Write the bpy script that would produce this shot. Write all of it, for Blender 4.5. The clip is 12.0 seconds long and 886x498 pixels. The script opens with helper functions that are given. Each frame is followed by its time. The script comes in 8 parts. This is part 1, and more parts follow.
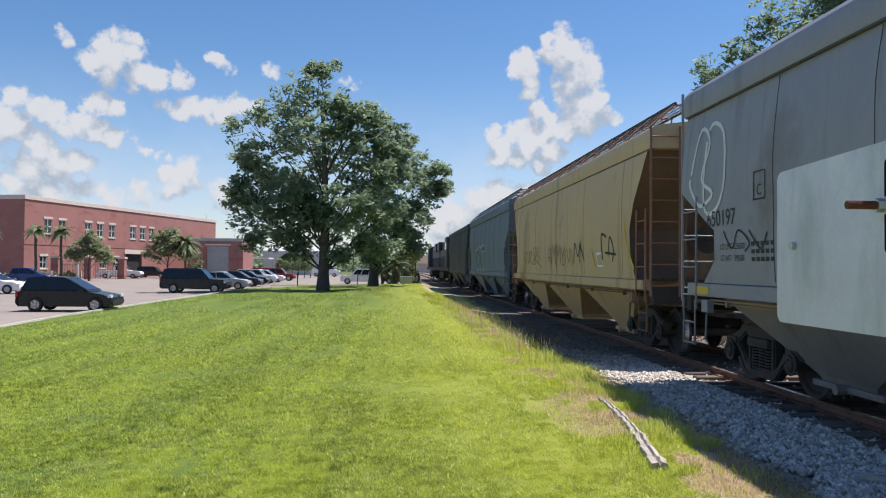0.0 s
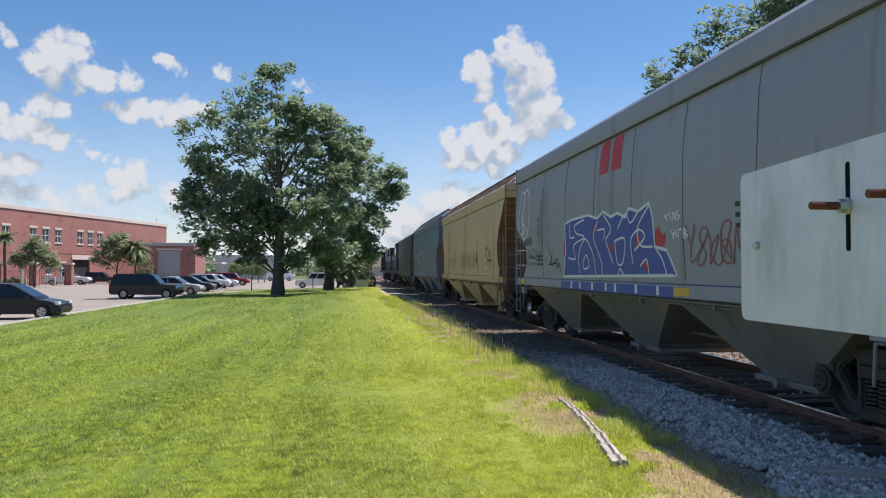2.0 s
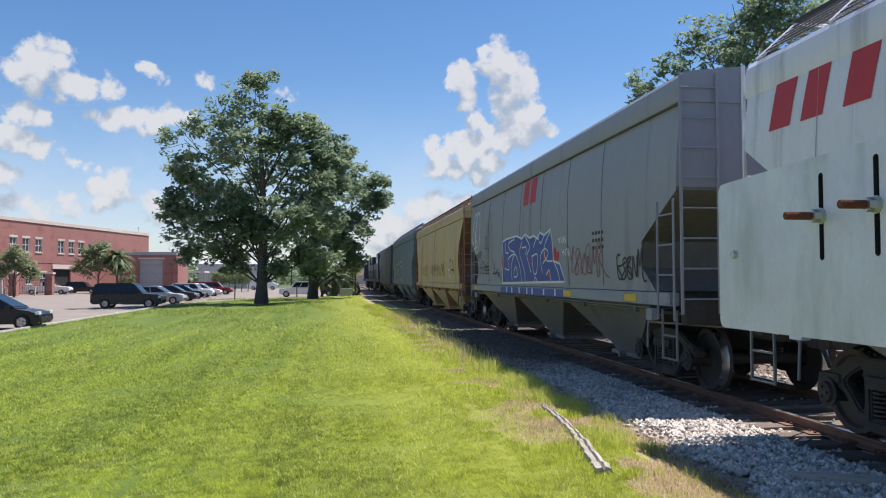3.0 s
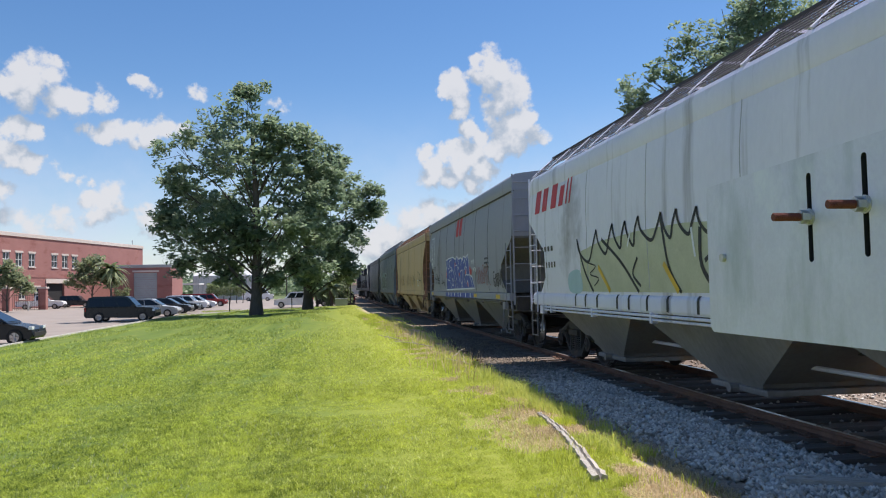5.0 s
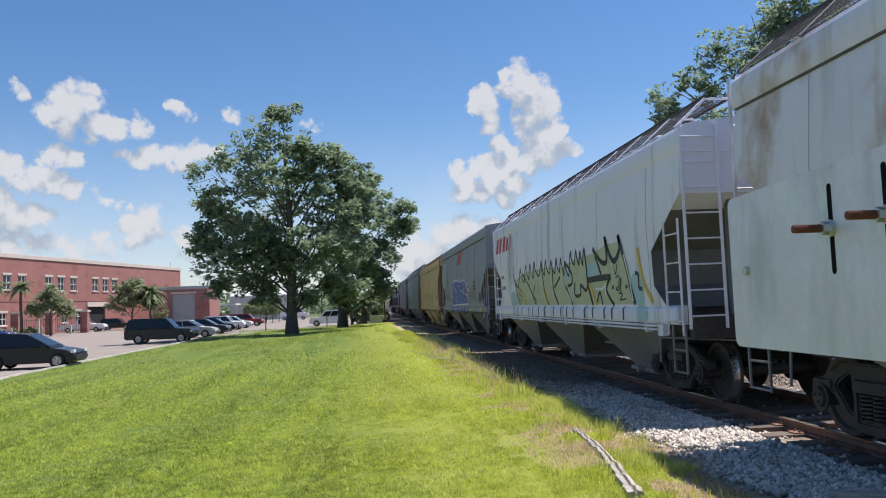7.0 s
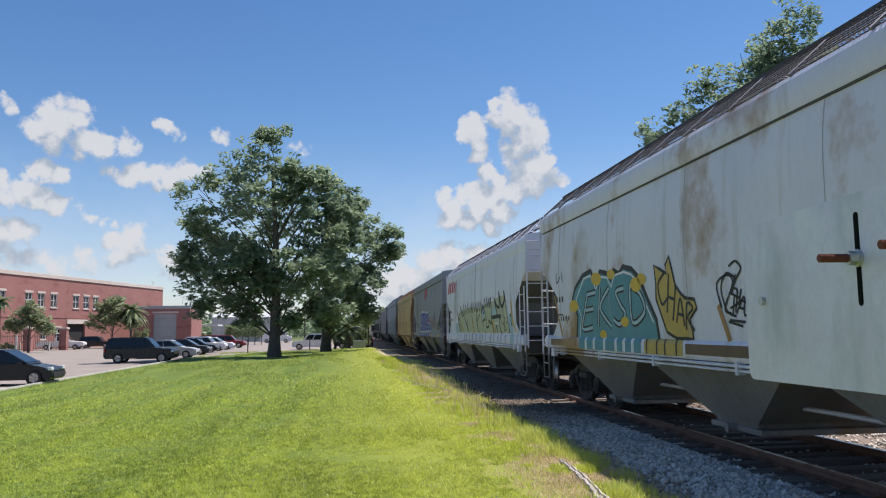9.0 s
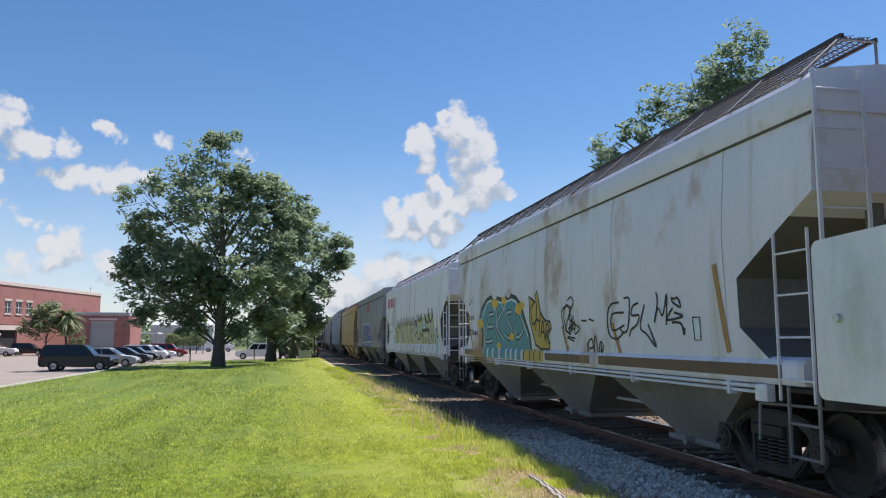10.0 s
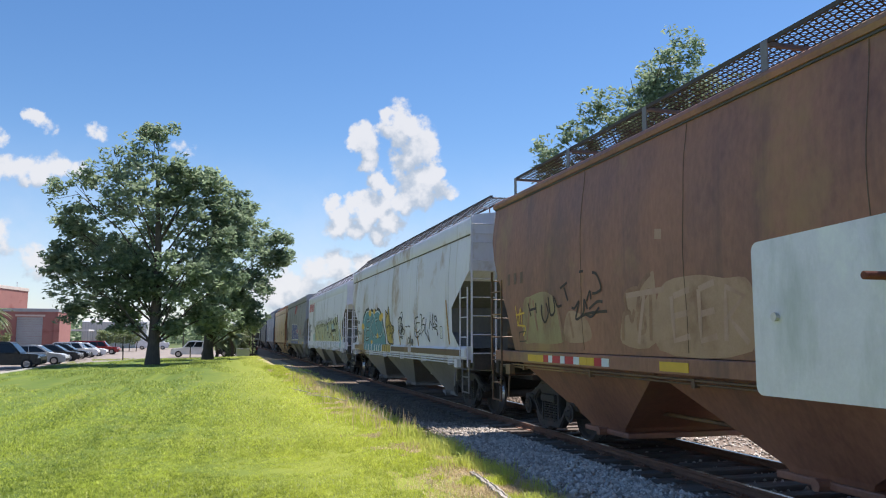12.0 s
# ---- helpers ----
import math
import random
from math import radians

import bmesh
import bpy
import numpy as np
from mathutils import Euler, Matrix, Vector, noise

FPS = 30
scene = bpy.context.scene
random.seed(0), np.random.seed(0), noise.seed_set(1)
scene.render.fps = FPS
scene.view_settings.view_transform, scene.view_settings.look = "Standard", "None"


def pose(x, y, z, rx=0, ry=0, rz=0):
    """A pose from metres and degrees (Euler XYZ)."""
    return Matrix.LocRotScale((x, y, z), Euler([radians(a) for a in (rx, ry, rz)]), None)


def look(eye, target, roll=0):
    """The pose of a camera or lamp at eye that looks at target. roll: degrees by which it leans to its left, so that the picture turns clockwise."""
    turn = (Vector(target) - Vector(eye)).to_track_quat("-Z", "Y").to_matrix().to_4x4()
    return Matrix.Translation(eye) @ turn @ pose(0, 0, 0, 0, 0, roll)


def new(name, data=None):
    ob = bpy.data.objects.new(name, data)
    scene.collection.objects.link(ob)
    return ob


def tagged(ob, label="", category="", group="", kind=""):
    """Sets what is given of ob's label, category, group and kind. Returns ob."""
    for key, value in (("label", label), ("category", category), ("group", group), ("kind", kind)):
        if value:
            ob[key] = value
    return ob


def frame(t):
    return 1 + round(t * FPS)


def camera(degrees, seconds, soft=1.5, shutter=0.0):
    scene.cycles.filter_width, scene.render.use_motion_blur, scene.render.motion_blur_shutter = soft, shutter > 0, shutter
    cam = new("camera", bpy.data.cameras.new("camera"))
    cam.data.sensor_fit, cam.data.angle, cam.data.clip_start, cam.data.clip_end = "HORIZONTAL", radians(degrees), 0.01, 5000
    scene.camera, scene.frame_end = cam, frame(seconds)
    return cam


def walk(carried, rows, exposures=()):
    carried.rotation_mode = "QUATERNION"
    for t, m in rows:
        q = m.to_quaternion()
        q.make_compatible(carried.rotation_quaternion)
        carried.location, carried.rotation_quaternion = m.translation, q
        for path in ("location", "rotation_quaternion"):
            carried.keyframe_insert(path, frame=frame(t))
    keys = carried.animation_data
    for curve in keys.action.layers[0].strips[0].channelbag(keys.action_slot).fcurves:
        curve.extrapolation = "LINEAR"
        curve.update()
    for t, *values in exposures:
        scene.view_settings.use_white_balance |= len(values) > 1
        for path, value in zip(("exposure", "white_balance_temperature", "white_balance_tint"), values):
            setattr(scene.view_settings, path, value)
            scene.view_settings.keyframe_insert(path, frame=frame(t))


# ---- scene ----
cam = camera(59.2, 12.0, 1.1)
PATH = [
    (0, (0.308, -0.287, 1.658), (0.434, 1.708, 1.703), 0.5),
    (0.5, (0.296, -0.294, 1.656), (0.454, 1.699, 1.7), 0.4),
    (1, (0.269, -0.301, 1.653), (0.46, 1.689, 1.697), 0.4),
    (1.5, (0.257, -0.288, 1.654), (0.475, 1.699, 1.7), 0.1),
    (2, (0.251, -0.298, 1.655), (0.491, 1.687, 1.708), -0.0),
    (2.5, (0.257, -0.3, 1.659), (0.517, 1.682, 1.722), -0.1),
    (3, (0.248, -0.329, 1.659), (0.528, 1.65, 1.733), -0.2),
    (5, (0.287, -0.289, 1.658), (0.58, 1.688, 1.753), -1.1),
    (5.5, (0.304, -0.276, 1.662), (0.584, 1.702, 1.763), -1.5),
    (6, (0.308, -0.291, 1.666), (0.572, 1.689, 1.778), -1.8),
    (6.5, (0.317, -0.293, 1.671), (0.557, 1.688, 1.796), -2.2),
    (7, (0.332, -0.297, 1.669), (0.541, 1.687, 1.806), -2.3),
    (9, (0.278, -0.204, 1.66), (0.525, 1.77, 1.864), -0.8),
    (9.5, (0.105, -0.016, 1.676), (0.43, 1.945, 1.897), -0.2),
    (10, (-0.013, 0.01, 1.67), (0.37, 1.959, 1.901), -0.1),
    (10.5, (-0.043, -0.005, 1.667), (0.365, 1.939, 1.904), 0.1),
    (11, (-0.034, 0.032, 1.668), (0.385, 1.974, 1.906), 0.1),
    (11.5, (-0.042, 0.025, 1.67), (0.417, 1.957, 1.907), 0.0),
    (12, (-0.047, 0.008, 1.665), (0.482, 1.923, 1.892), 0.1),
]
EXPO = ((0.0, 0.50, 6350, 17), (5.0, 0.53, 6350, 17), (7.0, 0.47, 6350, 17), (9.0, 0.44, 6350, 17), (10.5, 0.60, 6350, 17), (12.0, 0.69, 6350, 17))
walk(cam, [(t, look(eye, to, roll)) for t, eye, to, roll in PATH], EXPO)

# ---- sky, sun, exposure ----
SUN_TO = Vector((0.43, 0.20, 1.0)).normalized()
sun_data = bpy.data.lights.new("sun", "SUN")
sun_data.energy, sun_data.angle, sun_data.color = 4.6, radians(0.53), (1.0, 0.95, 0.86)
sun = new("sun", sun_data)
sun.matrix_world = look(SUN_TO * 200, (0, 0, 0))


def aim(az, el):
    a, e = radians(az), radians(el)
    return (math.sin(a) * math.cos(e), math.cos(a) * math.cos(e), math.sin(e))


# cumulus heaps: bearing, height over the horizon and radius in degrees
CLOUD_TOWER = [(11.2, 16.4, 0.62), (12.1, 15.7, 1.35), (13.0, 15.1, 1.46), (13.2, 13.9, 1.51), (12.8, 12.9, 1.30), (12.4, 14.3, 0.98), (9.7, 14.6, 1.00), (9.2, 14.0, 0.75), (9.7, 13.5, 0.62), (9.8, 12.6, 0.66), (10.4, 11.6, 0.75), (11.2, 10.8, 0.66), (13.9, 11.8, 1.62), (15.0, 12.3, 0.79), (15.3, 10.9, 0.91), (13.6, 10.4, 1.16), (12.4, 9.9, 1.08), (10.7, 9.5, 1.16), (9.0, 9.6, 0.79), (9.8, 8.6, 1.08), (8.1, 8.6, 1.00), (11.5, 8.5, 1.00), (7.3, 9.7, 0.58), (7.5, 7.9, 0.83), (9.0, 7.8, 0.83), (10.6, 7.7, 0.83)]
CLOUD_LOW = [(4.3, 3.6, 1.5), (6.3, 4.5, 1.4), (8.0, 5.1, 1.4), (9.2, 5.5, 1.1), (3.4, 3.0, 1.6), (5.9, 3.4, 1.5), (9.5, 4.0, 1.6)]
CLOUD_WEST = [(-19.4, 13.7, 1.6), (-20.7, 13.2, 1.0), (-18.3, 14.2, 1.0), (-18.0, 12.8, 1.1), (-16.7, 12.5, 1.0), (-15.4, 12.7, 0.8), (-19.9, 12.6, 1.0), (-20.2, 14.4, 0.7), (-16.2, 11.0, 0.6), (-15.0, 10.8, 0.8), (-13.7, 10.8, 0.9), (-12.5, 11.0, 0.9), (-11.2, 11.2, 0.8), (-10.1, 11.2, 0.6)]
CLOUD_EDGE = [(-25.1, 10.7, 0.8), (-24.5, 9.9, 1.0), (-23.5, 9.5, 1.1), (-25.6, 8.7, 1.4), (-20.3, 10.7, 0.8), (-21.1, 10.4, 0.6), (-19.4, 10.4, 0.6), (-21.3, 9.1, 1.0), (-20.3, 8.8, 1.0), (-19.4, 8.5, 0.7), (-22.3, 8.7, 0.8), (-23.8, 7.6, 1.1), (-22.9, 6.8, 1.3), (-21.6, 6.6, 1.0), (-24.2, 6.2, 1.1), (-27.2, 8.3, 2.1)]
CLOUD_WISPS = [(-22.9, 15.1, 0.46), (-22.7, 14.7, 0.59), (-22.5, 14.3, 0.46), (-12.9, 14.3, 0.46), (-12.5, 14.1, 0.55), (-11.9, 13.8, 0.59), (-11.5, 13.4, 0.41), (-9.5, 13.8, 0.55), (-8.8, 13.6, 0.50), (-3.9, 13.3, 0.59), (-3.1, 12.8, 0.59), (-17.8, 8.2, 0.59), (-17.2, 7.8, 0.50), (-16.4, 7.5, 0.46), (-15.9, 7.4, 0.32)]
CLOUD_BANK = [(-14.5, 6.6, 1.0), (-15.3, 6.1, 0.8), (-13.9, 5.7, 1.0), (-16.1, 6.2, 0.6), (-15.5, 5.2, 0.9), (-17.7, 4.9, 1.0), (-21.6, 4.9, 1.1), (-19.7, 4.4, 1.1), (-23.4, 4.6, 1.1), (-12.2, 4.9, 1.1), (-13.0, 5.3, 0.8), (-25.5, 5.1, 1.0), (-10.5, 4.7, 0.9)]


def build_world():
    w = bpy.data.worlds.new("sky")
    scene.world = w
    w.use_nodes = True
    nt = w.node_tree
    nt.nodes.clear()
    N, L = nt.nodes.new, nt.links.new

    def math_node(op, a, b=None):
        n = N("ShaderNodeMath")
        n.operation = op
        for i, v in enumerate((a, b)):
            if v is None:
                continue
            if isinstance(v, (int, float)):
                n.inputs[i].default_value = v
            else:
                L(v, n.inputs[i])
        return n.outputs[0]

    def ramp(v, lo, hi, a=0.0, b=1.0, smooth=True):
        n = N("ShaderNodeMapRange")
        n.interpolation_type = "SMOOTHSTEP" if smooth else "LINEAR"
        n.inputs["From Min"].default_value, n.inputs["From Max"].default_value = lo, hi
        n.inputs["To Min"].default_value, n.inputs["To Max"].default_value = a, b
        L(v, n.inputs["Value"])
        return n.outputs[0]

    sky = N("ShaderNodeTexSky")
    sky.sky_type, sky.sun_disc = "NISHITA", False
    sky.sun_elevation, sky.sun_rotation = math.asin(SUN_TO.z), math.atan2(SUN_TO.x, SUN_TO.y)
    sky.air_density, sky.dust_density, sky.ozone_density, sky.altitude = 1.0, 0.2, 2.0, 0
    co = N("ShaderNodeTexCoord").outputs["Generated"]

    def fbm(scale, detail, rough, vec):
        n = N("ShaderNodeTexNoise")
        n.inputs["Scale"].default_value, n.inputs["Detail"].default_value, n.inputs["Roughness"].default_value = scale, detail, rough
        L(vec, n.inputs["Vector"])
        return n

    warp = fbm(30, 6, 0.62, co)
    sub = N("ShaderNodeVectorMath")
    sub.operation = "SUBTRACT"
    L(warp.outputs["Color"], sub.inputs[0])
    sub.inputs[1].default_value = (0.5, 0.5, 0.5)
    mad = N("ShaderNodeVectorMath")
    mad.operation = "MULTIPLY_ADD"
    L(sub.outputs[0], mad.inputs[0])
    mad.inputs[1].default_value = (0.030, 0.030, 0.030)
    L(co, mad.inputs[2])
    moved = mad.outputs[0]

    def heap(blobs, lift=0.0):
        total = None
        for az, el, r in blobs:
            n = N("ShaderNodeVectorMath")
            n.operation = "DISTANCE"
            L(moved, n.inputs[0])
            n.inputs[1].default_value = aim(az, el - lift)
            v = ramp(n.outputs["Value"], 0.0, radians(r) * 1.66, 1.0, 0.0, False)
            total = v if total is None else math_node("SMOOTH_MAX", total, v)
            if total is not v:
                total.node.inputs[2].default_value = 0.12
        return total

    puff = fbm(40, 7, 0.56, co).outputs["Fac"]
    fine = ramp(puff, 0.30, 0.70, -0.32, 0.32, False)
    dense = over = None
    for blobs, weight in ((CLOUD_TOWER, .88), (CLOUD_LOW, .82), (CLOUD_WEST, .80), (CLOUD_EDGE, .82), (CLOUD_WISPS, .54), (CLOUD_BANK, .66)):
        h = math_node("MULTIPLY", heap(blobs), weight)
        dense = h if dense is None else math_node("MAXIMUM", dense, h)
        h = math_node("MULTIPLY", heap(blobs, 1.5), weight)
        over = h if over is None else math_node("MAXIMUM", over, h)
    # small scattered clouds over the rest of the sky
    rest = fbm(5, 7, 0.6, co).outputs["Fac"]
    sep = N("ShaderNodeSeparateXYZ")
    L(co, sep.inputs[0])
    behind = ramp(sep.outputs["Y"], 0.75, 0.3)
    rest = math_node("MULTIPLY", ramp(rest, 0.54, 0.75), behind)
    field = math_node("MAXIMUM", math_node("ADD", dense, math_node("MULTIPLY", fine, ramp(dense, 0.02, 0.3))), math_node("MULTIPLY", rest, 1.0))
    cover = ramp(field, 0.18, 0.54)
    # pale haze near the horizon with a faint bank in it
    haze = ramp(sep.outputs["Z"], 0.0, 0.26, 0.68, 0.0)
    soft = fbm(16, 5, 0.6, co).outputs["Fac"]
    haze = math_node("MULTIPLY", haze, ramp(soft, 0.3, 0.7, 0.45, 1.0))
    # lit tops and greyer bellies
    lit = math_node("SUBTRACT", math_node("ADD", dense, math_node("MULTIPLY", fine, 0.9)), over)
    tone = math_node("ADD", ramp(lit, -0.45, 0.45, 0.0, 1.0), ramp(fbm(34, 7, 0.6, co).outputs["Fac"], 0.32, 0.68, -0.2, 0.2, False))
    shade = N("ShaderNodeMix")
    shade.data_type = "RGBA"
    shade.inputs["A"].default_value = (3.3, 3.95, 4.5, 1)
    shade.inputs["B"].default_value = (5.85, 6.05, 5.95, 1)
    L(ramp(tone, 0.1, 0.95), shade.inputs["Factor"])
    hz = N("ShaderNodeMix")
    hz.data_type = "RGBA"
    L(haze, hz.inputs["Factor"])
    hs = N("ShaderNodeHueSaturation")
    hs.inputs["Saturation"].default_value = 1.24
    L(sky.outputs[0], hs.inputs["Color"])
    L(hs.outputs[0], hz.inputs["A"])
    hz.inputs["B"].default_value = (5.0, 5.7, 6.7, 1)
    mix = N("ShaderNodeMix")
    mix.data_type = "RGBA"
    L(math_node("MULTIPLY", cover, 0.93), mix.inputs["Factor"])
    L(hz.outputs["Result"], mix.inputs["A"])
    L(shade.outputs["Result"], mix.inputs["B"])
    bg = N("ShaderNodeBackground")
    bg.inputs["Strength"].default_value = 0.088
    L(mix.outputs["Result"], bg.inputs["Color"])
    out = N("ShaderNodeOutputWorld")
    L(bg.outputs[0], out.inputs[0])


build_world()


# ---- materials ----
def surf(name, a, b, scale=4.0, rough=0.6, metal=0.0, bump=0.2, grain=60.0, marks=None, coords="Object", stretch=(1, 1, 1), spec=0.5, vary=0.0):
    """Two tones mixed by coarse and fine noise, with relief; marks: (colour, scale, low, high, stretch) for stains."""
    m = bpy.data.materials.new(name)
    m.use_nodes = True
    nt = m.node_tree
    N, L = nt.nodes.new, nt.links.new
    p = nt.nodes["Principled BSDF"]
    p.inputs["Roughness"].default_value, p.inputs["Metallic"].default_value = rough, metal
    p.inputs["Specular IOR Level"].default_value = spec
    if coords == "World":
        co = N("ShaderNodeNewGeometry").outputs["Position"]
    else:
        co = N("ShaderNodeTexCoord").outputs["Object"]

    def noise_of(s, detail, st):
        mp = N("ShaderNodeMapping")
        L(co, mp.inputs["Vector"])
        mp.inputs["Scale"].default_value = st
        n = N("ShaderNodeTexNoise")
        n.inputs["Scale"].default_value, n.inputs["Detail"].default_value, n.inputs["Roughness"].default_value = s, detail, 0.62
        L(mp.outputs[0], n.inputs["Vector"])
        return n.outputs["Fac"]

    def span(v, lo, hi, c=0.0, d=1.0):
        n = N("ShaderNodeMapRange")
        n.inputs["From Min"].default_value, n.inputs["From Max"].default_value = lo, hi
        n.inputs["To Min"].default_value, n.inputs["To Max"].default_value = c, d
        L(v, n.inputs["Value"])
        return n.outputs[0]

    def blend(f, u, v):
        n = N("ShaderNodeMix")
        n.data_type = "RGBA"
        L(f, n.inputs["Factor"])
        for key, c in (("A", u), ("B", v)):
            if isinstance(c, tuple):
                n.inputs[key].default_value = (*c, 1)
            else:
                L(c, n.inputs[key])
        return n.outputs["Result"]

    coarse, fine = noise_of(scale, 5, stretch), noise_of(grain, 3, stretch)
    add = N("ShaderNodeMath")
    add.operation = "MULTIPLY_ADD"
    L(fine, add.inputs[0])
    add.inputs[1].default_value = 0.45
    L(coarse, add.inputs[2])
    col = blend(span(add.outputs[0], 0.45, 0.98), a, b)
    for mk in marks or ():
        c, s, lo, hi, st = mk
        col = blend(span(noise_of(s, 6, st), lo, hi), col, c)
    if vary:
        oi = N("ShaderNodeObjectInfo").outputs["Random"]
        hsv = N("ShaderNodeHueSaturation")
        L(span(oi, 0, 1, 1 - vary, 1 + vary), hsv.inputs["Value"])
        L(col, hsv.inputs["Color"])
        col = hsv.outputs[0]
    L(col, p.inputs["Base Color"])
    L(span(coarse, 0.3, 0.7, max(rough - 0.1, 0.02), min(rough + 0.1, 1)), p.inputs["Roughness"])
    if bump:
        bp = N("ShaderNodeBump")
        bp.inputs["Strength"].default_value, bp.inputs["Distance"].default_value = bump, 0.02
        L(add.outputs[0], bp.inputs["Height"])
        L(bp.outputs[0], p.inputs["Normal"])
    return m


def foliage(name, a, b, glow=0.35, patch=(0.6, (1, 1, 1), -0.1, 0.5), spread=0.6, dry=None, clump=0.0):
    """Two leaf tones, by island and by patch; dry: (colour, from x, to x, share) for turf that yellows towards the stones."""
    m = bpy.data.materials.new(name)
    m.use_nodes = True
    nt = m.node_tree
    N, L = nt.nodes.new, nt.links.new
    p = nt.nodes["Principled BSDF"]
    geo = N("ShaderNodeNewGeometry")
    mix = N("ShaderNodeMix")
    mix.data_type = "RGBA"
    mix.inputs["A"].default_value, mix.inputs["B"].default_value = (*a, 1), (*b, 1)
    no = N("ShaderNodeTexNoise")
    no.inputs["Scale"].default_value, no.inputs["Detail"].default_value = patch[0], 3
    mp = N("ShaderNodeMapping")
    mp.inputs["Scale"].default_value = patch[1]
    L(geo.outputs["Position"], mp.inputs["Vector"])
    L(mp.outputs[0], no.inputs["Vector"])
    av = N("ShaderNodeMath")
    av.operation = "MULTIPLY_ADD"
    L(geo.outputs["Random Per Island"], av.inputs[0])
    av.inputs[1].default_value = spread
    mr = N("ShaderNodeMapRange")
    mr.inputs["From Min"].default_value, mr.inputs["From Max"].default_value = 0.3, 0.7
    mr.inputs["To Min"].default_value, mr.inputs["To Max"].default_value = patch[2], patch[3]
    L(no.outputs["Fac"], mr.inputs["Value"])
    fine = N("ShaderNodeTexNoise")
    fine.inputs["Scale"].default_value, fine.inputs["Detail"].default_value = 7.0, 4
    L(geo.outputs["Position"], fine.inputs["Vector"])
    fr = N("ShaderNodeMapRange")
    fr.inputs["From Min"].default_value, fr.inputs["From Max"].default_value = 0.32, 0.68
    fr.inputs["To Min"].default_value, fr.inputs["To Max"].default_value = -clump, clump
    L(fine.outputs["Fac"], fr.inputs["Value"])
    both = N("ShaderNodeMath")
    both.operation = "ADD"
    L(mr.outputs[0], both.inputs[0])
    L(fr.outputs[0], both.inputs[1])
    L(both.outputs[0], av.inputs[2])
    L(av.outputs[0], mix.inputs["Factor"])
    col = mix.outputs["Result"]
    if dry:
        sep = N("ShaderNodeSeparateXYZ")
        L(geo.outputs["Position"], sep.inputs[0])
        ad = N("ShaderNodeMath")
        ad.operation = "MULTIPLY_ADD"
        L(no.outputs["Fac"], ad.inputs[0])
        ad.inputs[1].default_value = 2.5
        L(sep.outputs["X"], ad.inputs[2])
        dr = N("ShaderNodeMapRange")
        dr.interpolation_type = "SMOOTHSTEP"
        dr.inputs["From Min"].default_value, dr.inputs["From Max"].default_value, dr.inputs["To Max"].default_value = dry[1], dry[2], dry[3]
        L(ad.outputs[0], dr.inputs["Value"])
        dm = N("ShaderNodeMix")
        dm.data_type = "RGBA"
        L(dr.outputs[0], dm.inputs["Factor"])
        L(col, dm.inputs["A"])
        dm.inputs["B"].default_value = (*dry[0], 1)
        col = dm.outputs["Result"]
    L(col, p.inputs["Base Color"])
    p.inputs["Roughness"].default_value = 0.5
    p.inputs["Specular IOR Level"].default_value = 0.35
    tr = N("ShaderNodeBsdfTranslucent")
    L(col, tr.inputs["Color"])
    ms = N("ShaderNodeMixShader")
    ms.inputs["Fac"].default_value = glow
    L(p.outputs[0], ms.inputs[1])
    L(tr.outputs[0], ms.inputs[2])
    L(ms.outputs[0], nt.nodes["Material Output"].inputs["Surface"])
    return m


def plain(name, c, rough=0.5, metal=0.0, glow=0.0):
    m = bpy.data.materials.new(name)
    m.use_nodes = True
    p = m.node_tree.nodes["Principled BSDF"]
    p.inputs["Base Color"].default_value = (*c, 1)
    p.inputs["Roughness"].default_value, p.inputs["Metallic"].default_value = rough, metal
    if glow:
        p.inputs["Emission Color"].default_value, p.inputs["Emission Strength"].default_value = (*c, 1), glow
    return m


LAWN = surf("lawn", (0.070, 0.120, 0.020), (0.15, 0.205, 0.036), 1.6, 0.85, 0, 0.6, 26.0,
            [((0.24, 0.235, 0.055), 0.8, 0.55, 0.75, (1, 0.6, 1)), ((0.075, 0.125, 0.013), 0.6, 0.50, 0.72, (2.2, 0.06, 1)), ((0.20, 0.245, 0.028), 0.5, 0.52, 0.74, (2.6, 0.05, 1)),
             ((0.27, 0.22, 0.13), 1.4, 0.66, 0.76, (1, .7, 1))], "World", spec=0.2)


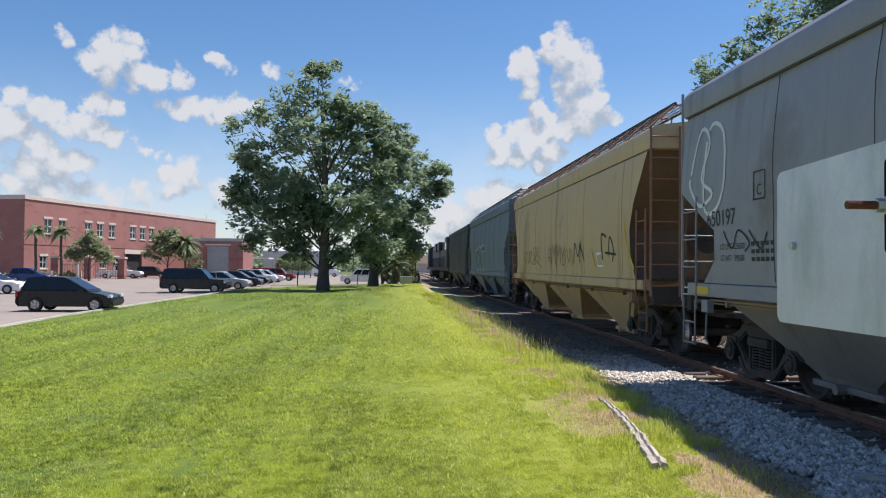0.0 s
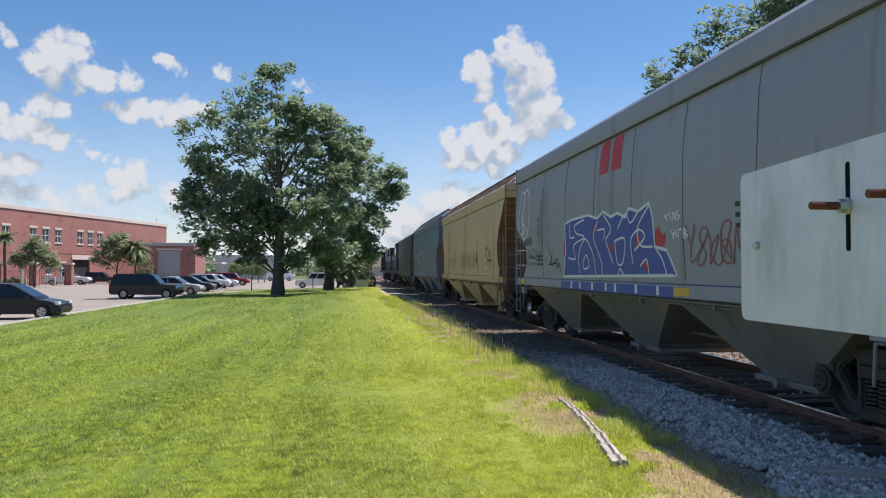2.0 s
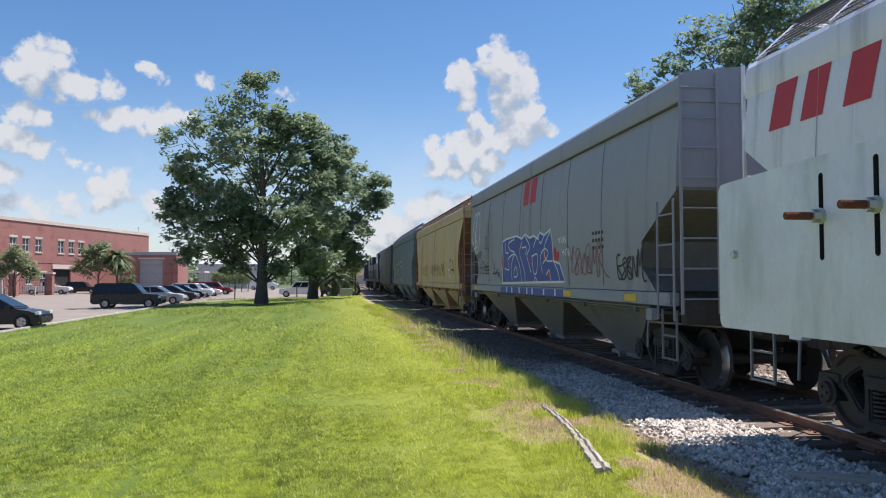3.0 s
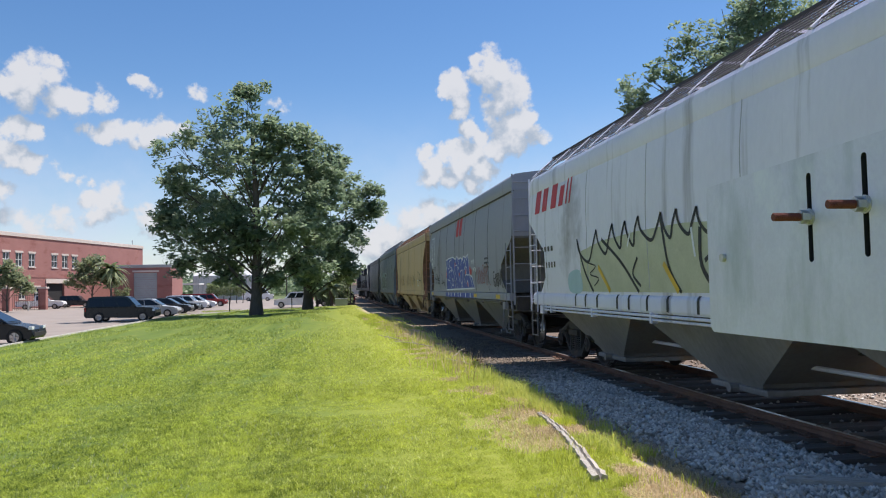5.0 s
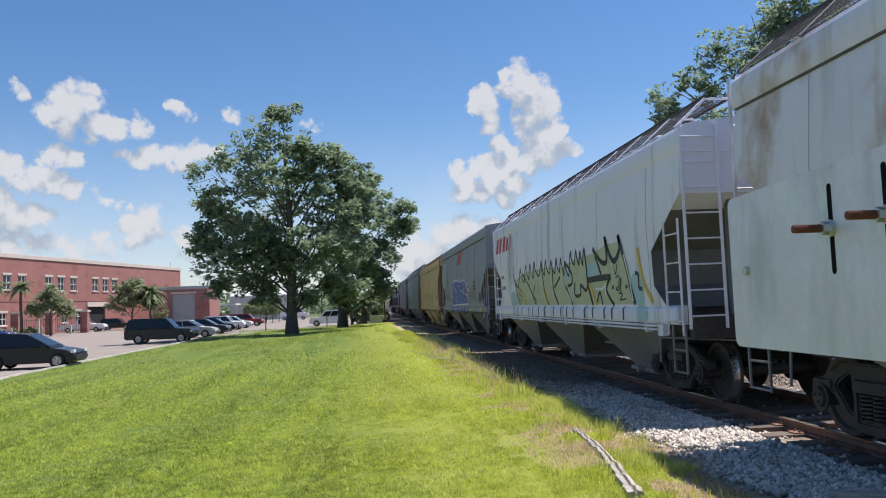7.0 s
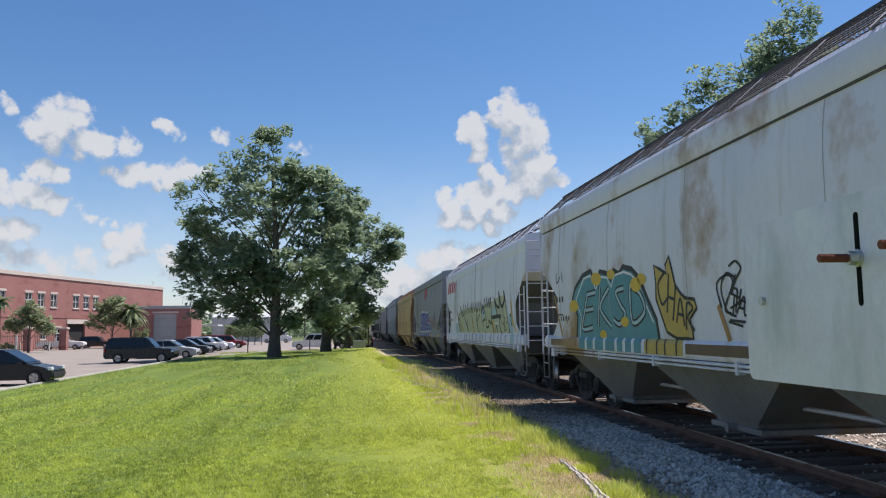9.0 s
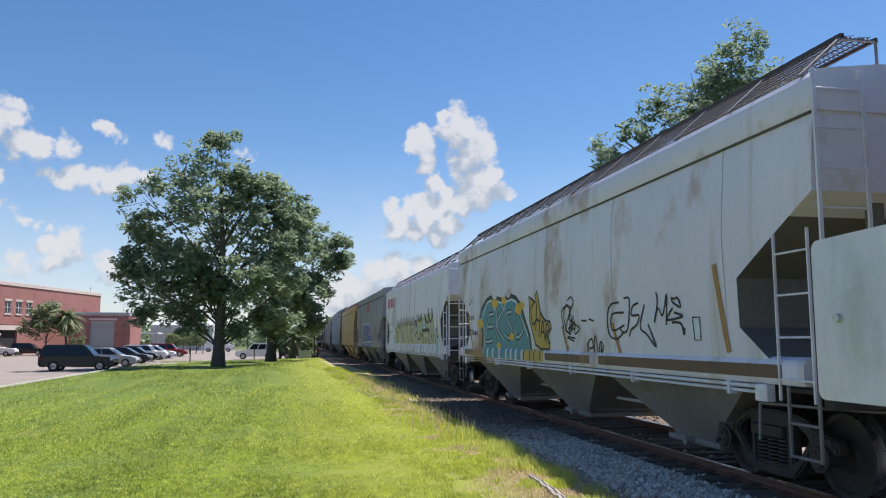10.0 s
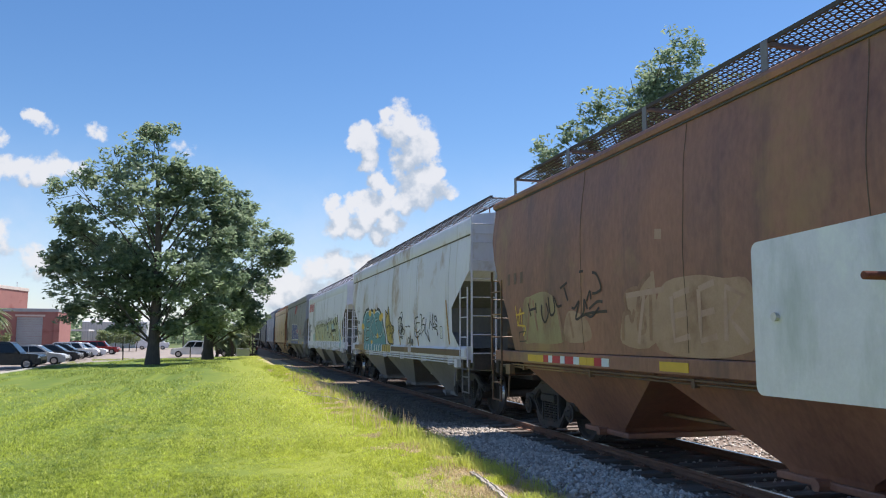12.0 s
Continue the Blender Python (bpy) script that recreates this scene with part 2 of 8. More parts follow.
def bare_verge(m):
    """Trampled soil and straw take over from the turf towards the ballast."""
    nt = m.node_tree
    N, L = nt.nodes.new, nt.links.new
    p = nt.nodes["Principled BSDF"]
    old = p.inputs["Base Color"].links[0].from_socket
    geo = N("ShaderNodeNewGeometry").outputs["Position"]
    sep = N("ShaderNodeSeparateXYZ")
    L(geo, sep.inputs[0])
    no = N("ShaderNodeTexNoise")
    no.inputs["Scale"].default_value, no.inputs["Detail"].default_value = 1.1, 5
    L(geo, no.inputs["Vector"])
    ad = N("ShaderNodeMath")
    ad.operation = "MULTIPLY_ADD"
    L(no.outputs["Fac"], ad.inputs[0])
    ad.inputs[1].default_value = 2.4
    L(sep.outputs["X"], ad.inputs[2])
    mr = N("ShaderNodeMapRange")
    mr.inputs["From Min"].default_value, mr.inputs["From Max"].default_value = 3.75, 4.35
    L(ad.outputs[0], mr.inputs["Value"])
    fine = N("ShaderNodeTexNoise")
    fine.inputs["Scale"].default_value, fine.inputs["Detail"].default_value = 14, 5
    L(geo, fine.inputs["Vector"])
    cr = N("ShaderNodeMix")
    cr.data_type = "RGBA"
    cr.inputs["A"].default_value, cr.inputs["B"].default_value = (0.27, 0.21, 0.135, 1), (0.58, 0.47, 0.31, 1)
    L(fine.outputs["Fac"], cr.inputs["Factor"])
    mx = N("ShaderNodeMix")
    mx.data_type = "RGBA"
    L(mr.outputs[0], mx.inputs["Factor"])
    lush = N("ShaderNodeMapRange")
    lush.inputs["From Min"].default_value, lush.inputs["From Max"].default_value = 0.2, 3.0
    lush.inputs["To Max"].default_value = 0.75
    L(ad.outputs[0], lush.inputs["Value"])
    yl = N("ShaderNodeMix")
    yl.data_type = "RGBA"
    yl.inputs["B"].default_value = (0.28, 0.31, 0.04, 1)
    L(lush.outputs[0], yl.inputs["Factor"])
    L(old, yl.inputs["A"])
    L(yl.outputs["Result"], mx.inputs["A"])
    L(cr.outputs["Result"], mx.inputs["B"])
    L(mx.outputs["Result"], p.inputs["Base Color"])


bare_verge(LAWN)
BLADE = foliage("grass_blade", (0.060, 0.120, 0.012), (0.60, 0.68, 0.105), 0.5, (1.0, (1.1, 0.07, 1), -0.22, 0.38), 1.0, ((0.74, 0.76, 0.12), -0.6, 4.6, 0.42), 0.34)
COARSE = foliage("coarse_grass_blade", (0.13, 0.20, 0.028), (0.58, 0.64, 0.16), 0.4, (1.0, (1.1, 0.3, 1), -0.2, 0.3), 0.9, ((0.78, 0.80, 0.20), -1.0, 4.2, 0.6), 0.3)
STRAW = foliage("dry_grass", (0.34, 0.255, 0.135), (0.72, 0.59, 0.37), 0.45, spread=0.9)
CLOVER = foliage("clover_head", (0.40, 0.44, 0.25), (0.62, 0.64, 0.45), 0.3)
FIELD = surf("field", (0.06, 0.10, 0.02), (0.13, 0.15, 0.05), 0.05, 0.95, 0, 0.3, 0.8, coords="World")
ASPHALT = surf("pale_pavement", (0.225, 0.188, 0.160), (0.315, 0.272, 0.235), 0.4, 0.9, 0, 0.2, 20,
               [((0.18, 0.17, 0.16), 0.25, 0.58, 0.75, (1, 1, 1))], "World")
CONCRETE = surf("concrete", (0.42, 0.40, 0.36), (0.58, 0.56, 0.51), 2, 0.9, 0, 0.2, 40, coords="World")
STONE = surf("ballast_stone", (0.40, 0.35, 0.295), (0.74, 0.68, 0.60), 9, 0.9, 0, 0.5, 60, [((0.20, 0.15, 0.11), 1.2, 0.58, 0.75, (1, 1, 1))], "World")
BED = surf("ballast_bed", (0.23, 0.185, 0.14), (0.54, 0.46, 0.37), 22, 0.95, 0, 1.0, 60, [((0.19, 0.14, 0.10), 0.8, 0.52, 0.7, (1, 1, 1))], "World")


def fouled(m, islands):
    """Rust and oil along the rails, earth working up through the stone farther along, darkened for the shade on it, and
    stones of uneven tone.
    """
    nt = m.node_tree
    N, L = nt.nodes.new, nt.links.new
    p = nt.nodes["Principled BSDF"]
    col = p.inputs["Base Color"].links[0].from_socket
    geo = N("ShaderNodeNewGeometry")
    sep = N("ShaderNodeSeparateXYZ")
    L(geo.outputs["Position"], sep.inputs[0])
    no = N("ShaderNodeTexNoise")
    no.inputs["Scale"].default_value, no.inputs["Detail"].default_value = 0.9, 5
    L(geo.outputs["Position"], no.inputs["Vector"])

    def zone(axis, a, b, wob, colour, col, most):
        ad = N("ShaderNodeMath")
        ad.operation = "MULTIPLY_ADD"
        L(no.outputs["Fac"], ad.inputs[0])
        ad.inputs[1].default_value = wob
        L(sep.outputs[axis], ad.inputs[2])
        mr = N("ShaderNodeMapRange")
        mr.interpolation_type = "SMOOTHSTEP"
        mr.inputs["From Min"].default_value, mr.inputs["From Max"].default_value, mr.inputs["To Max"].default_value = a, b, most
        L(ad.outputs[0], mr.inputs["Value"])
        mx = N("ShaderNodeMix")
        mx.data_type = "RGBA"
        L(mr.outputs[0], mx.inputs["Factor"])
        L(col, mx.inputs["A"])
        mx.inputs["B"].default_value = (*colour, 1)
        return mx.outputs["Result"]

    # brown earth beyond y 15, its colour lowered to hold the shadow there
    col = zone("Y", 15, 20, 6.0, (0.12, 0.085, 0.052), col, 0.9)
    col = zone("X", 4.35, 3.75, 0.9, (0.16, 0.115, 0.072), col, 0.45 if islands else 0.92)
    if not islands:
        col = zone("X", 5.7, 6.1, 1.2, (0.16, 0.115, 0.085), col, 0.75)
    if islands:
        hv = N("ShaderNodeHueSaturation")
        mr = N("ShaderNodeMapRange")
        mr.inputs["To Min"].default_value, mr.inputs["To Max"].default_value = 0.55, 1.35
        L(geo.outputs["Random Per Island"], mr.inputs["Value"])
        L(mr.outputs[0], hv.inputs["Value"])
        L(col, hv.inputs["Color"])
        col = hv.outputs[0]
    L(col, p.inputs["Base Color"])


fouled(STONE, True)
fouled(BED, False)
TIE = surf("tie_wood", (0.085, 0.066, 0.053), (0.21, 0.17, 0.14), 3, 0.9, 0, 0.6, 40, stretch=(0.3, 4, 4), vary=0.25)
RAILSIDE = surf("rail_rust", (0.15, 0.075, 0.048), (0.27, 0.145, 0.095), 5, 0.8, 0.2, 0.3, 60)
RAILTOP = surf("rail_head", (0.35, 0.34, 0.33), (0.5, 0.49, 0.48), 5, 0.3, 0.9, 0.05, 60)
BLACK = surf("dark_steel", (0.030, 0.027, 0.025), (0.075, 0.066, 0.060), 3, 0.75, 0.2, 0.3, 40, [((0.09, 0.06, 0.045), 2.5, 0.56, 0.75, (1, 1, 1))])
WHEEL = surf("wheel_steel", (0.035, 0.029, 0.026), (0.075, 0.062, 0.054), 6, 0.75, 0.1, 0.2, 50)
TREAD = surf("wheel_tread", (0.30, 0.30, 0.30), (0.5, 0.5, 0.5), 6, 0.3, 0.9, 0.05, 50)
GALV = surf("weathered_white_metal", (0.625, 0.605, 0.695), (0.765, 0.745, 0.835), 6, 0.5, 0.15, 0.08, 70, [((0.47, 0.49, 0.52), 7, 0.50, 0.75, (1, 1, 0.3)), ((0.82, 0.83, 0.84), 3, 0.55, 0.75, (1, 1.5, 1))])
ZINC = surf("zinc_nut", (0.45, 0.45, 0.44), (0.62, 0.62, 0.60), 30, 0.4, 0.8, 0.1, 200)
RUSTY = surf("rusty_thread", (0.12, 0.036, 0.026), (0.22, 0.07, 0.045), 40, 0.75, 0.2, 0.4, 300)
DARKSLOT = surf("slot_lining", (0.02, 0.022, 0.025), (0.045, 0.048, 0.05), 20, 0.8, 0.2, 0.1, 100)
OLDWOOD = surf("weathered_wood", (0.27, 0.24, 0.20), (0.58, 0.53, 0.46), 3, 0.9, 0, 0.8, 30, [((0.10, 0.085, 0.07), 4, 0.58, 0.7, (4, .5, 4))], stretch=(5, 0.6, 5))


# ---- mesh helpers ----
def mesh_of(name, bm, mats, smooth=None):
    me = bpy.data.meshes.new(name)
    bm.normal_update()
    bm.to_mesh(me)
    bm.free()
    for m in mats if isinstance(mats, (list, tuple)) else (mats,):
        me.materials.append(m)
    if smooth:
        me.shade_smooth()
        me.set_sharp_from_angle(angle=radians(smooth))
    return me


def part(name, bm, mats, parent=None, label="", at=None, smooth=None):
    me = bm if isinstance(bm, bpy.types.Mesh) else mesh_of(name, bm, mats, smooth)
    ob = new(name, me)
    if parent is not None:
        ob.parent = parent
    if at is not None:
        ob.matrix_basis = at
    return tagged(ob, label)


def thing(name, label, category, at=None, group="", kind="", bm=None, mats=None, smooth=None):
    ob = part(name, bm, mats, None, "", at, smooth) if bm is not None else new(name)
    if at is not None:
        ob.matrix_basis = at
    return tagged(ob, label, category, group, kind)


def box(bm, x0, x1, y0, y1, z0, z1, mat=0, bevel=0.0):
    r = bmesh.ops.create_cube(bm, size=1, matrix=Matrix.Translation(((x0 + x1) / 2, (y0 + y1) / 2, (z0 + z1) / 2)) @ Matrix.Diagonal((x1 - x0, y1 - y0, z1 - z0, 1)))
    fs = {f for v in r["verts"] for f in v.link_faces}
    for f in fs:
        f.material_index = mat
    if bevel:
        es = list({e for v in r["verts"] for e in v.link_edges})
        out = bmesh.ops.bevel(bm, geom=es, offset=bevel, segments=2, affect="EDGES", profile=0.6)
        for f in out["faces"]:
            f.material_index = mat
    return bm


def rod(bm, a, b, r0, r1=None, seg=8, mat=0, caps=True):
    a, b = Vector(a), Vector(b)
    d = b - a
    m = Matrix.Translation((a + b) / 2) @ d.to_track_quat("Z", "Y").to_matrix().to_4x4()
    r = bmesh.ops.create_cone(bm, cap_ends=caps, segments=seg, radius1=r0, radius2=r0 if r1 is None else r1, depth=d.length, matrix=m)
    for f in {f for v in r["verts"] for f in v.link_faces}:
        f.material_index = mat
    return bm


def rings(bm, loops, mat=0, cap=True):
    """Skin between closed loops of equal length."""
    vs = [[bm.verts.new(p) for p in lp] for lp in loops]
    n = len(vs[0])
    for a, b in zip(vs, vs[1:]):
        for i in range(n):
            f = bm.faces.new((a[i], a[(i + 1) % n], b[(i + 1) % n], b[i]))
            f.material_index = mat
    if cap:
        for lp, flip in ((vs[0], True), (vs[-1], False)):
            f = bm.faces.new(lp[::-1] if flip else lp)
            f.material_index = mat
    return bm


def raw_mesh(name, verts, faces_n, mats, corners):
    """A mesh from arrays: verts (n,3) and a face table (m, corners)."""
    me = bpy.data.meshes.new(name)
    nf = len(faces_n)
    me.vertices.add(len(verts))
    me.vertices.foreach_set("co", np.asarray(verts, np.float32).ravel())
    me.loops.add(nf * corners)
    me.loops.foreach_set("vertex_index", np.asarray(faces_n, np.int32).ravel())
    me.polygons.add(nf)
    me.polygons.foreach_set("loop_start", np.arange(nf, dtype=np.int32) * corners)
    me.update(calc_edges=True)
    me.validate()
    for m in mats if isinstance(mats, (list, tuple)) else (mats,):
        me.materials.append(m)
    return me


# ---- ground ----
LAWN_EDGE = [(-10, -11.6), (24, -11.6), (30, -12.0), (48, -12.0), (62, -11.9), (71, -9.7), (78, -7.3), (80.5, -2.0), (81.5, 2.2), (82, 3.0)]


def lawn_left(y):
    return float(np.interp(y, [p[0] for p in LAWN_EDGE], [p[1] for p in LAWN_EDGE]))


def verge_shift(y):
    return float(np.interp(y, (15, 26, 44), (0, 0.4, 0.8)))


def lawn_height(x, y):
    base = float(np.interp(x - verge_shift(y), (-12.5, -5, 0, 2.9, 3.35, 3.7, 4.7), (-0.32, -0.20, -0.05, 0.0, -0.05, -0.2, -0.4)))
    far = float(np.interp(y, (20, 60, 82), (0.0, -0.06, -0.14)))
    return base + far * (1 if x > -6 else 0.4) + 0.02 * noise.noise((x * 0.5, y * 0.5, 0)) + 0.012 * noise.noise((x * 3, y * 3, 5))


def build_ground():
    bm = bmesh.new()
    R = 3500
    for x0, x1 in ((-R, R),):
        vs = [bm.verts.new(p) for p in ((x0, -R, -0.5), (x1, -R, -0.5), (x1, R, -0.5), (x0, R, -0.5))]
        bm.faces.new(vs)
    thing("ground", "flat grassy land reaching to the horizon", "ground", kind="structure", bm=bm, mats=FIELD)
    ys = list(np.concatenate([np.arange(-6, 14, 0.25), np.arange(14, 40, 0.6), np.arange(40, 82.1, 1.2)]))
    us = np.linspace(0, 1, 64) ** 0.7
    bm = bmesh.new()
    rows = []
    for y in ys:
        l, r = lawn_left(y), 4.7
        row = []
        for u in us:
            x = l + (r - l) * u
            row.append(bm.verts.new((x, y, lawn_height(x, y))))
        row.insert(0, bm.verts.new((l, y, -0.5)))
        rows.append(row)
    for a, b in zip(rows, rows[1:]):
        for i in range(len(a) - 1):
            bm.faces.new((a[i], a[i + 1], b[i + 1], b[i]))
    thing("lawn", "freshly mown bright green lawn with faint mower stripes", "lawn", kind="structure", bm=bm, mats=LAWN, smooth=60)
    # paved car park
    bm = bmesh.new()
    vs = [bm.verts.new(p) for p in ((-75, -20, -0.41), (-11.0, -20, -0.41), (-11.0, 70, -0.41), (2.6, 79, -0.41), (3.2, 98, -0.41), (-6, 165, -0.41), (-75, 165, -0.41))]
    bm.faces.new(vs)
    bmesh.ops.recalc_face_normals(bm, faces=bm.faces)
    bmesh.ops.solidify(bm, geom=bm.faces[:], thickness=0.06)
    thing("pavement", "sun-bleached pale car park paving", "pavement", kind="structure", bm=bm, mats=ASPHALT)
    bm = bmesh.new()
    prev = None
    for y in np.arange(-8, 81.6, 1.5):
        l = lawn_left(y)
        cur = [bm.verts.new((l - 0.16, y, -0.40)), bm.verts.new((l - 0.14, y, -0.27)), bm.verts.new((l + 0.02, y, -0.26)), bm.verts.new((l + 0.03, y, -0.45))]
        if prev:
            for i in range(3):
                bm.faces.new((prev[i], prev[i + 1], cur[i + 1], cur[i]))
        prev = cur
    thing("kerb", "low pale concrete kerb along the lawn edge", "kerb", kind="structure", bm=bm, mats=CONCRETE)
    # ballast bed
    bm = bmesh.new()
    prev = None
    xs = (3.3, 3.7, 4.2, 4.9, 6.5, 8.4, 9.2, 10.2, 12.8, 13.6, 15.0)
    zs = (-0.16, -0.11, -0.13, -0.14, -0.17, -0.17, -0.2, -0.16, -0.16, -0.3, -0.5)
    for y in np.arange(-14, 260, 0.8):
        cur = [bm.verts.new((x, y, z + 0.03 * noise.noise((x, y, 2)))) for x, z in zip(xs, zs)]
        if prev:
            for i in range(len(xs) - 1):
                bm.faces.new((prev[i], prev[i + 1], cur[i + 1], cur[i]))
        prev = cur
    thing("ballast_bed", "grey crushed stone bed under the railway tracks", "ballast", kind="structure", bm=bm, mats=BED, smooth=60)


def lattice(x, y, cell, seed):
    """Smooth random values in 0..1 over the plan."""
    rng = np.random.default_rng(seed)
    g = rng.uniform(0, 1, (257, 257))
    u, v = x / cell + 1000, y / cell + 1000
    i, j = np.floor(u).astype(int), np.floor(v).astype(int)
    a, b = u - i, v - j
    a, b = a * a * (3 - 2 * a), b * b * (3 - 2 * b)
    i, j = i % 256, j % 256
    return (g[i, j] * (1 - a) + g[i + 1, j] * a) * (1 - b) + (g[i, j + 1] * (1 - a) + g[i + 1, j + 1] * a) * b


def scatter_stones():
    rng = np.random.default_rng(3)
    n1, n2 = 40000, 9000
    x = np.concatenate([rng.uniform(3.35, 5.5, n1), rng.uniform(5.5, 12.0, n2)])
    y = np.concatenate([4.0 + 22 * rng.uniform(0, 1, n1) ** 1.5, rng.uniform(6, 26, n2)])
    thin = np.where((x > 5.12) & (x < 7.9), .5, 1.0)
    ragged = .55 * lattice(x, y, .55, 8) + .25 * lattice(x, y, .17, 9)
    keep = rng.uniform(0, 1, len(x)) / thin < np.clip((x - 3.25 - ragged) / 0.30, 0.05, 1)
    x, y = x[keep], y[keep]
    n = len(x)
    base = np.array([(1, 0, 0), (0, 1, 0), (-1, 0, 0), (0, -1, 0), (0, 0, 1), (0, 0, -1)], float)
    tri = np.array([(0, 1, 4), (1, 2, 4), (2, 3, 4), (3, 0, 4), (1, 0, 5), (2, 1, 5), (3, 2, 5), (0, 3, 5)])
    size = rng.uniform(0.016, 0.046, (n, 1, 1))
    v = base[None] * rng.uniform(0.6, 1.25, (n, 6, 1)) + rng.normal(0, 0.18, (n, 6, 3))
    v *= size * rng.uniform(0.7, 1.3, (n, 1, 3))
    a = rng.uniform(0, 6.28, n)
    c, s = np.cos(a)[:, None], np.sin(a)[:, None]
    v = np.stack([v[..., 0] * c - v[..., 1] * s, v[..., 0] * s + v[..., 1] * c, v[..., 2] * 0.8], -1)
    z = np.where(x < 4.2, np.interp(x, (3.4, 3.7, 4.2), (-0.09, -0.085, -0.105)), np.where(x < 5.1, -0.115, -0.165))
    v += np.stack([x, y, z + rng.uniform(-0.01, 0.02, n)], -1)[:, None, :]
    f = (tri[None] + (np.arange(n) * 6)[:, None, None]).reshape(-1, 3)
    ob = new("ballast_stones", raw_mesh("ballast_stones", v.reshape(-1, 3), f, STONE, 3))
    tagged(ob, "loose angular grey ballast stones beside the track", "stones", kind="stuff")


def blades(name, label, x, y, height, width, mat, lean, rng):
    n = len(x)
    z = np.interp(x, (-12.5, -5, 0, 2.9, 3.35, 3.7, 4.7), (-0.32, -0.20, -0.05, 0.0, -0.05, -0.12, -0.12)) + np.interp(y, (20, 60, 82), (0, -.06, -.14)) * np.where(x > -6, 1, .4)
    a = rng.uniform(0, 6.28, n)
    dx, dy = np.cos(a) * width / 2, np.sin(a) * width / 2
    la = rng.uniform(0, 6.28, n)
    ll = rng.uniform(0, 1, n) * lean * height
    p0 = np.stack([x - dx, y - dy, z - 0.02], -1)
    p1 = np.stack([x + dx, y + dy, z - 0.02], -1)
    m0 = np.stack([x - dx * .7 + np.cos(la) * ll * .35, y - dy * .7 + np.sin(la) * ll * .35, z + height * .6], -1)
    m1 = np.stack([x + dx * .7 + np.cos(la) * ll * .35, y + dy * .7 + np.sin(la) * ll * .35, z + height * .6], -1)
    tip = np.stack([x + np.cos(la) * ll, y + np.sin(la) * ll, z + height * (1 - 0.25 * ll / np.maximum(height, 1e-6))], -1)
    v = np.stack([p0, p1, m0, m1, tip], 1).reshape(-1, 3)
    k = np.arange(n)[:, None, None] * 5
    f = (np.array([(0, 1, 3), (0, 3, 2), (2, 3, 4)])[None] + k).reshape(-1, 3)
    ob = new(name, raw_mesh(name, v, f, mat, 3))
    return tagged(ob, label, "grass", kind="stuff")


def straw_here(x, y):
    """Where the turf has given way to matted straw, more and more so towards the stones."""
    patch = .65 * lattice(x, y, .75, 57) + .35 * lattice(x, y, .22, 59)
    return patch > np.interp(x, (1.2, 2.2, 2.75, 3.1, 3.4), (.9, .68, .56, .48, .33)) + np.interp(y, (9, 18), (0, .04))


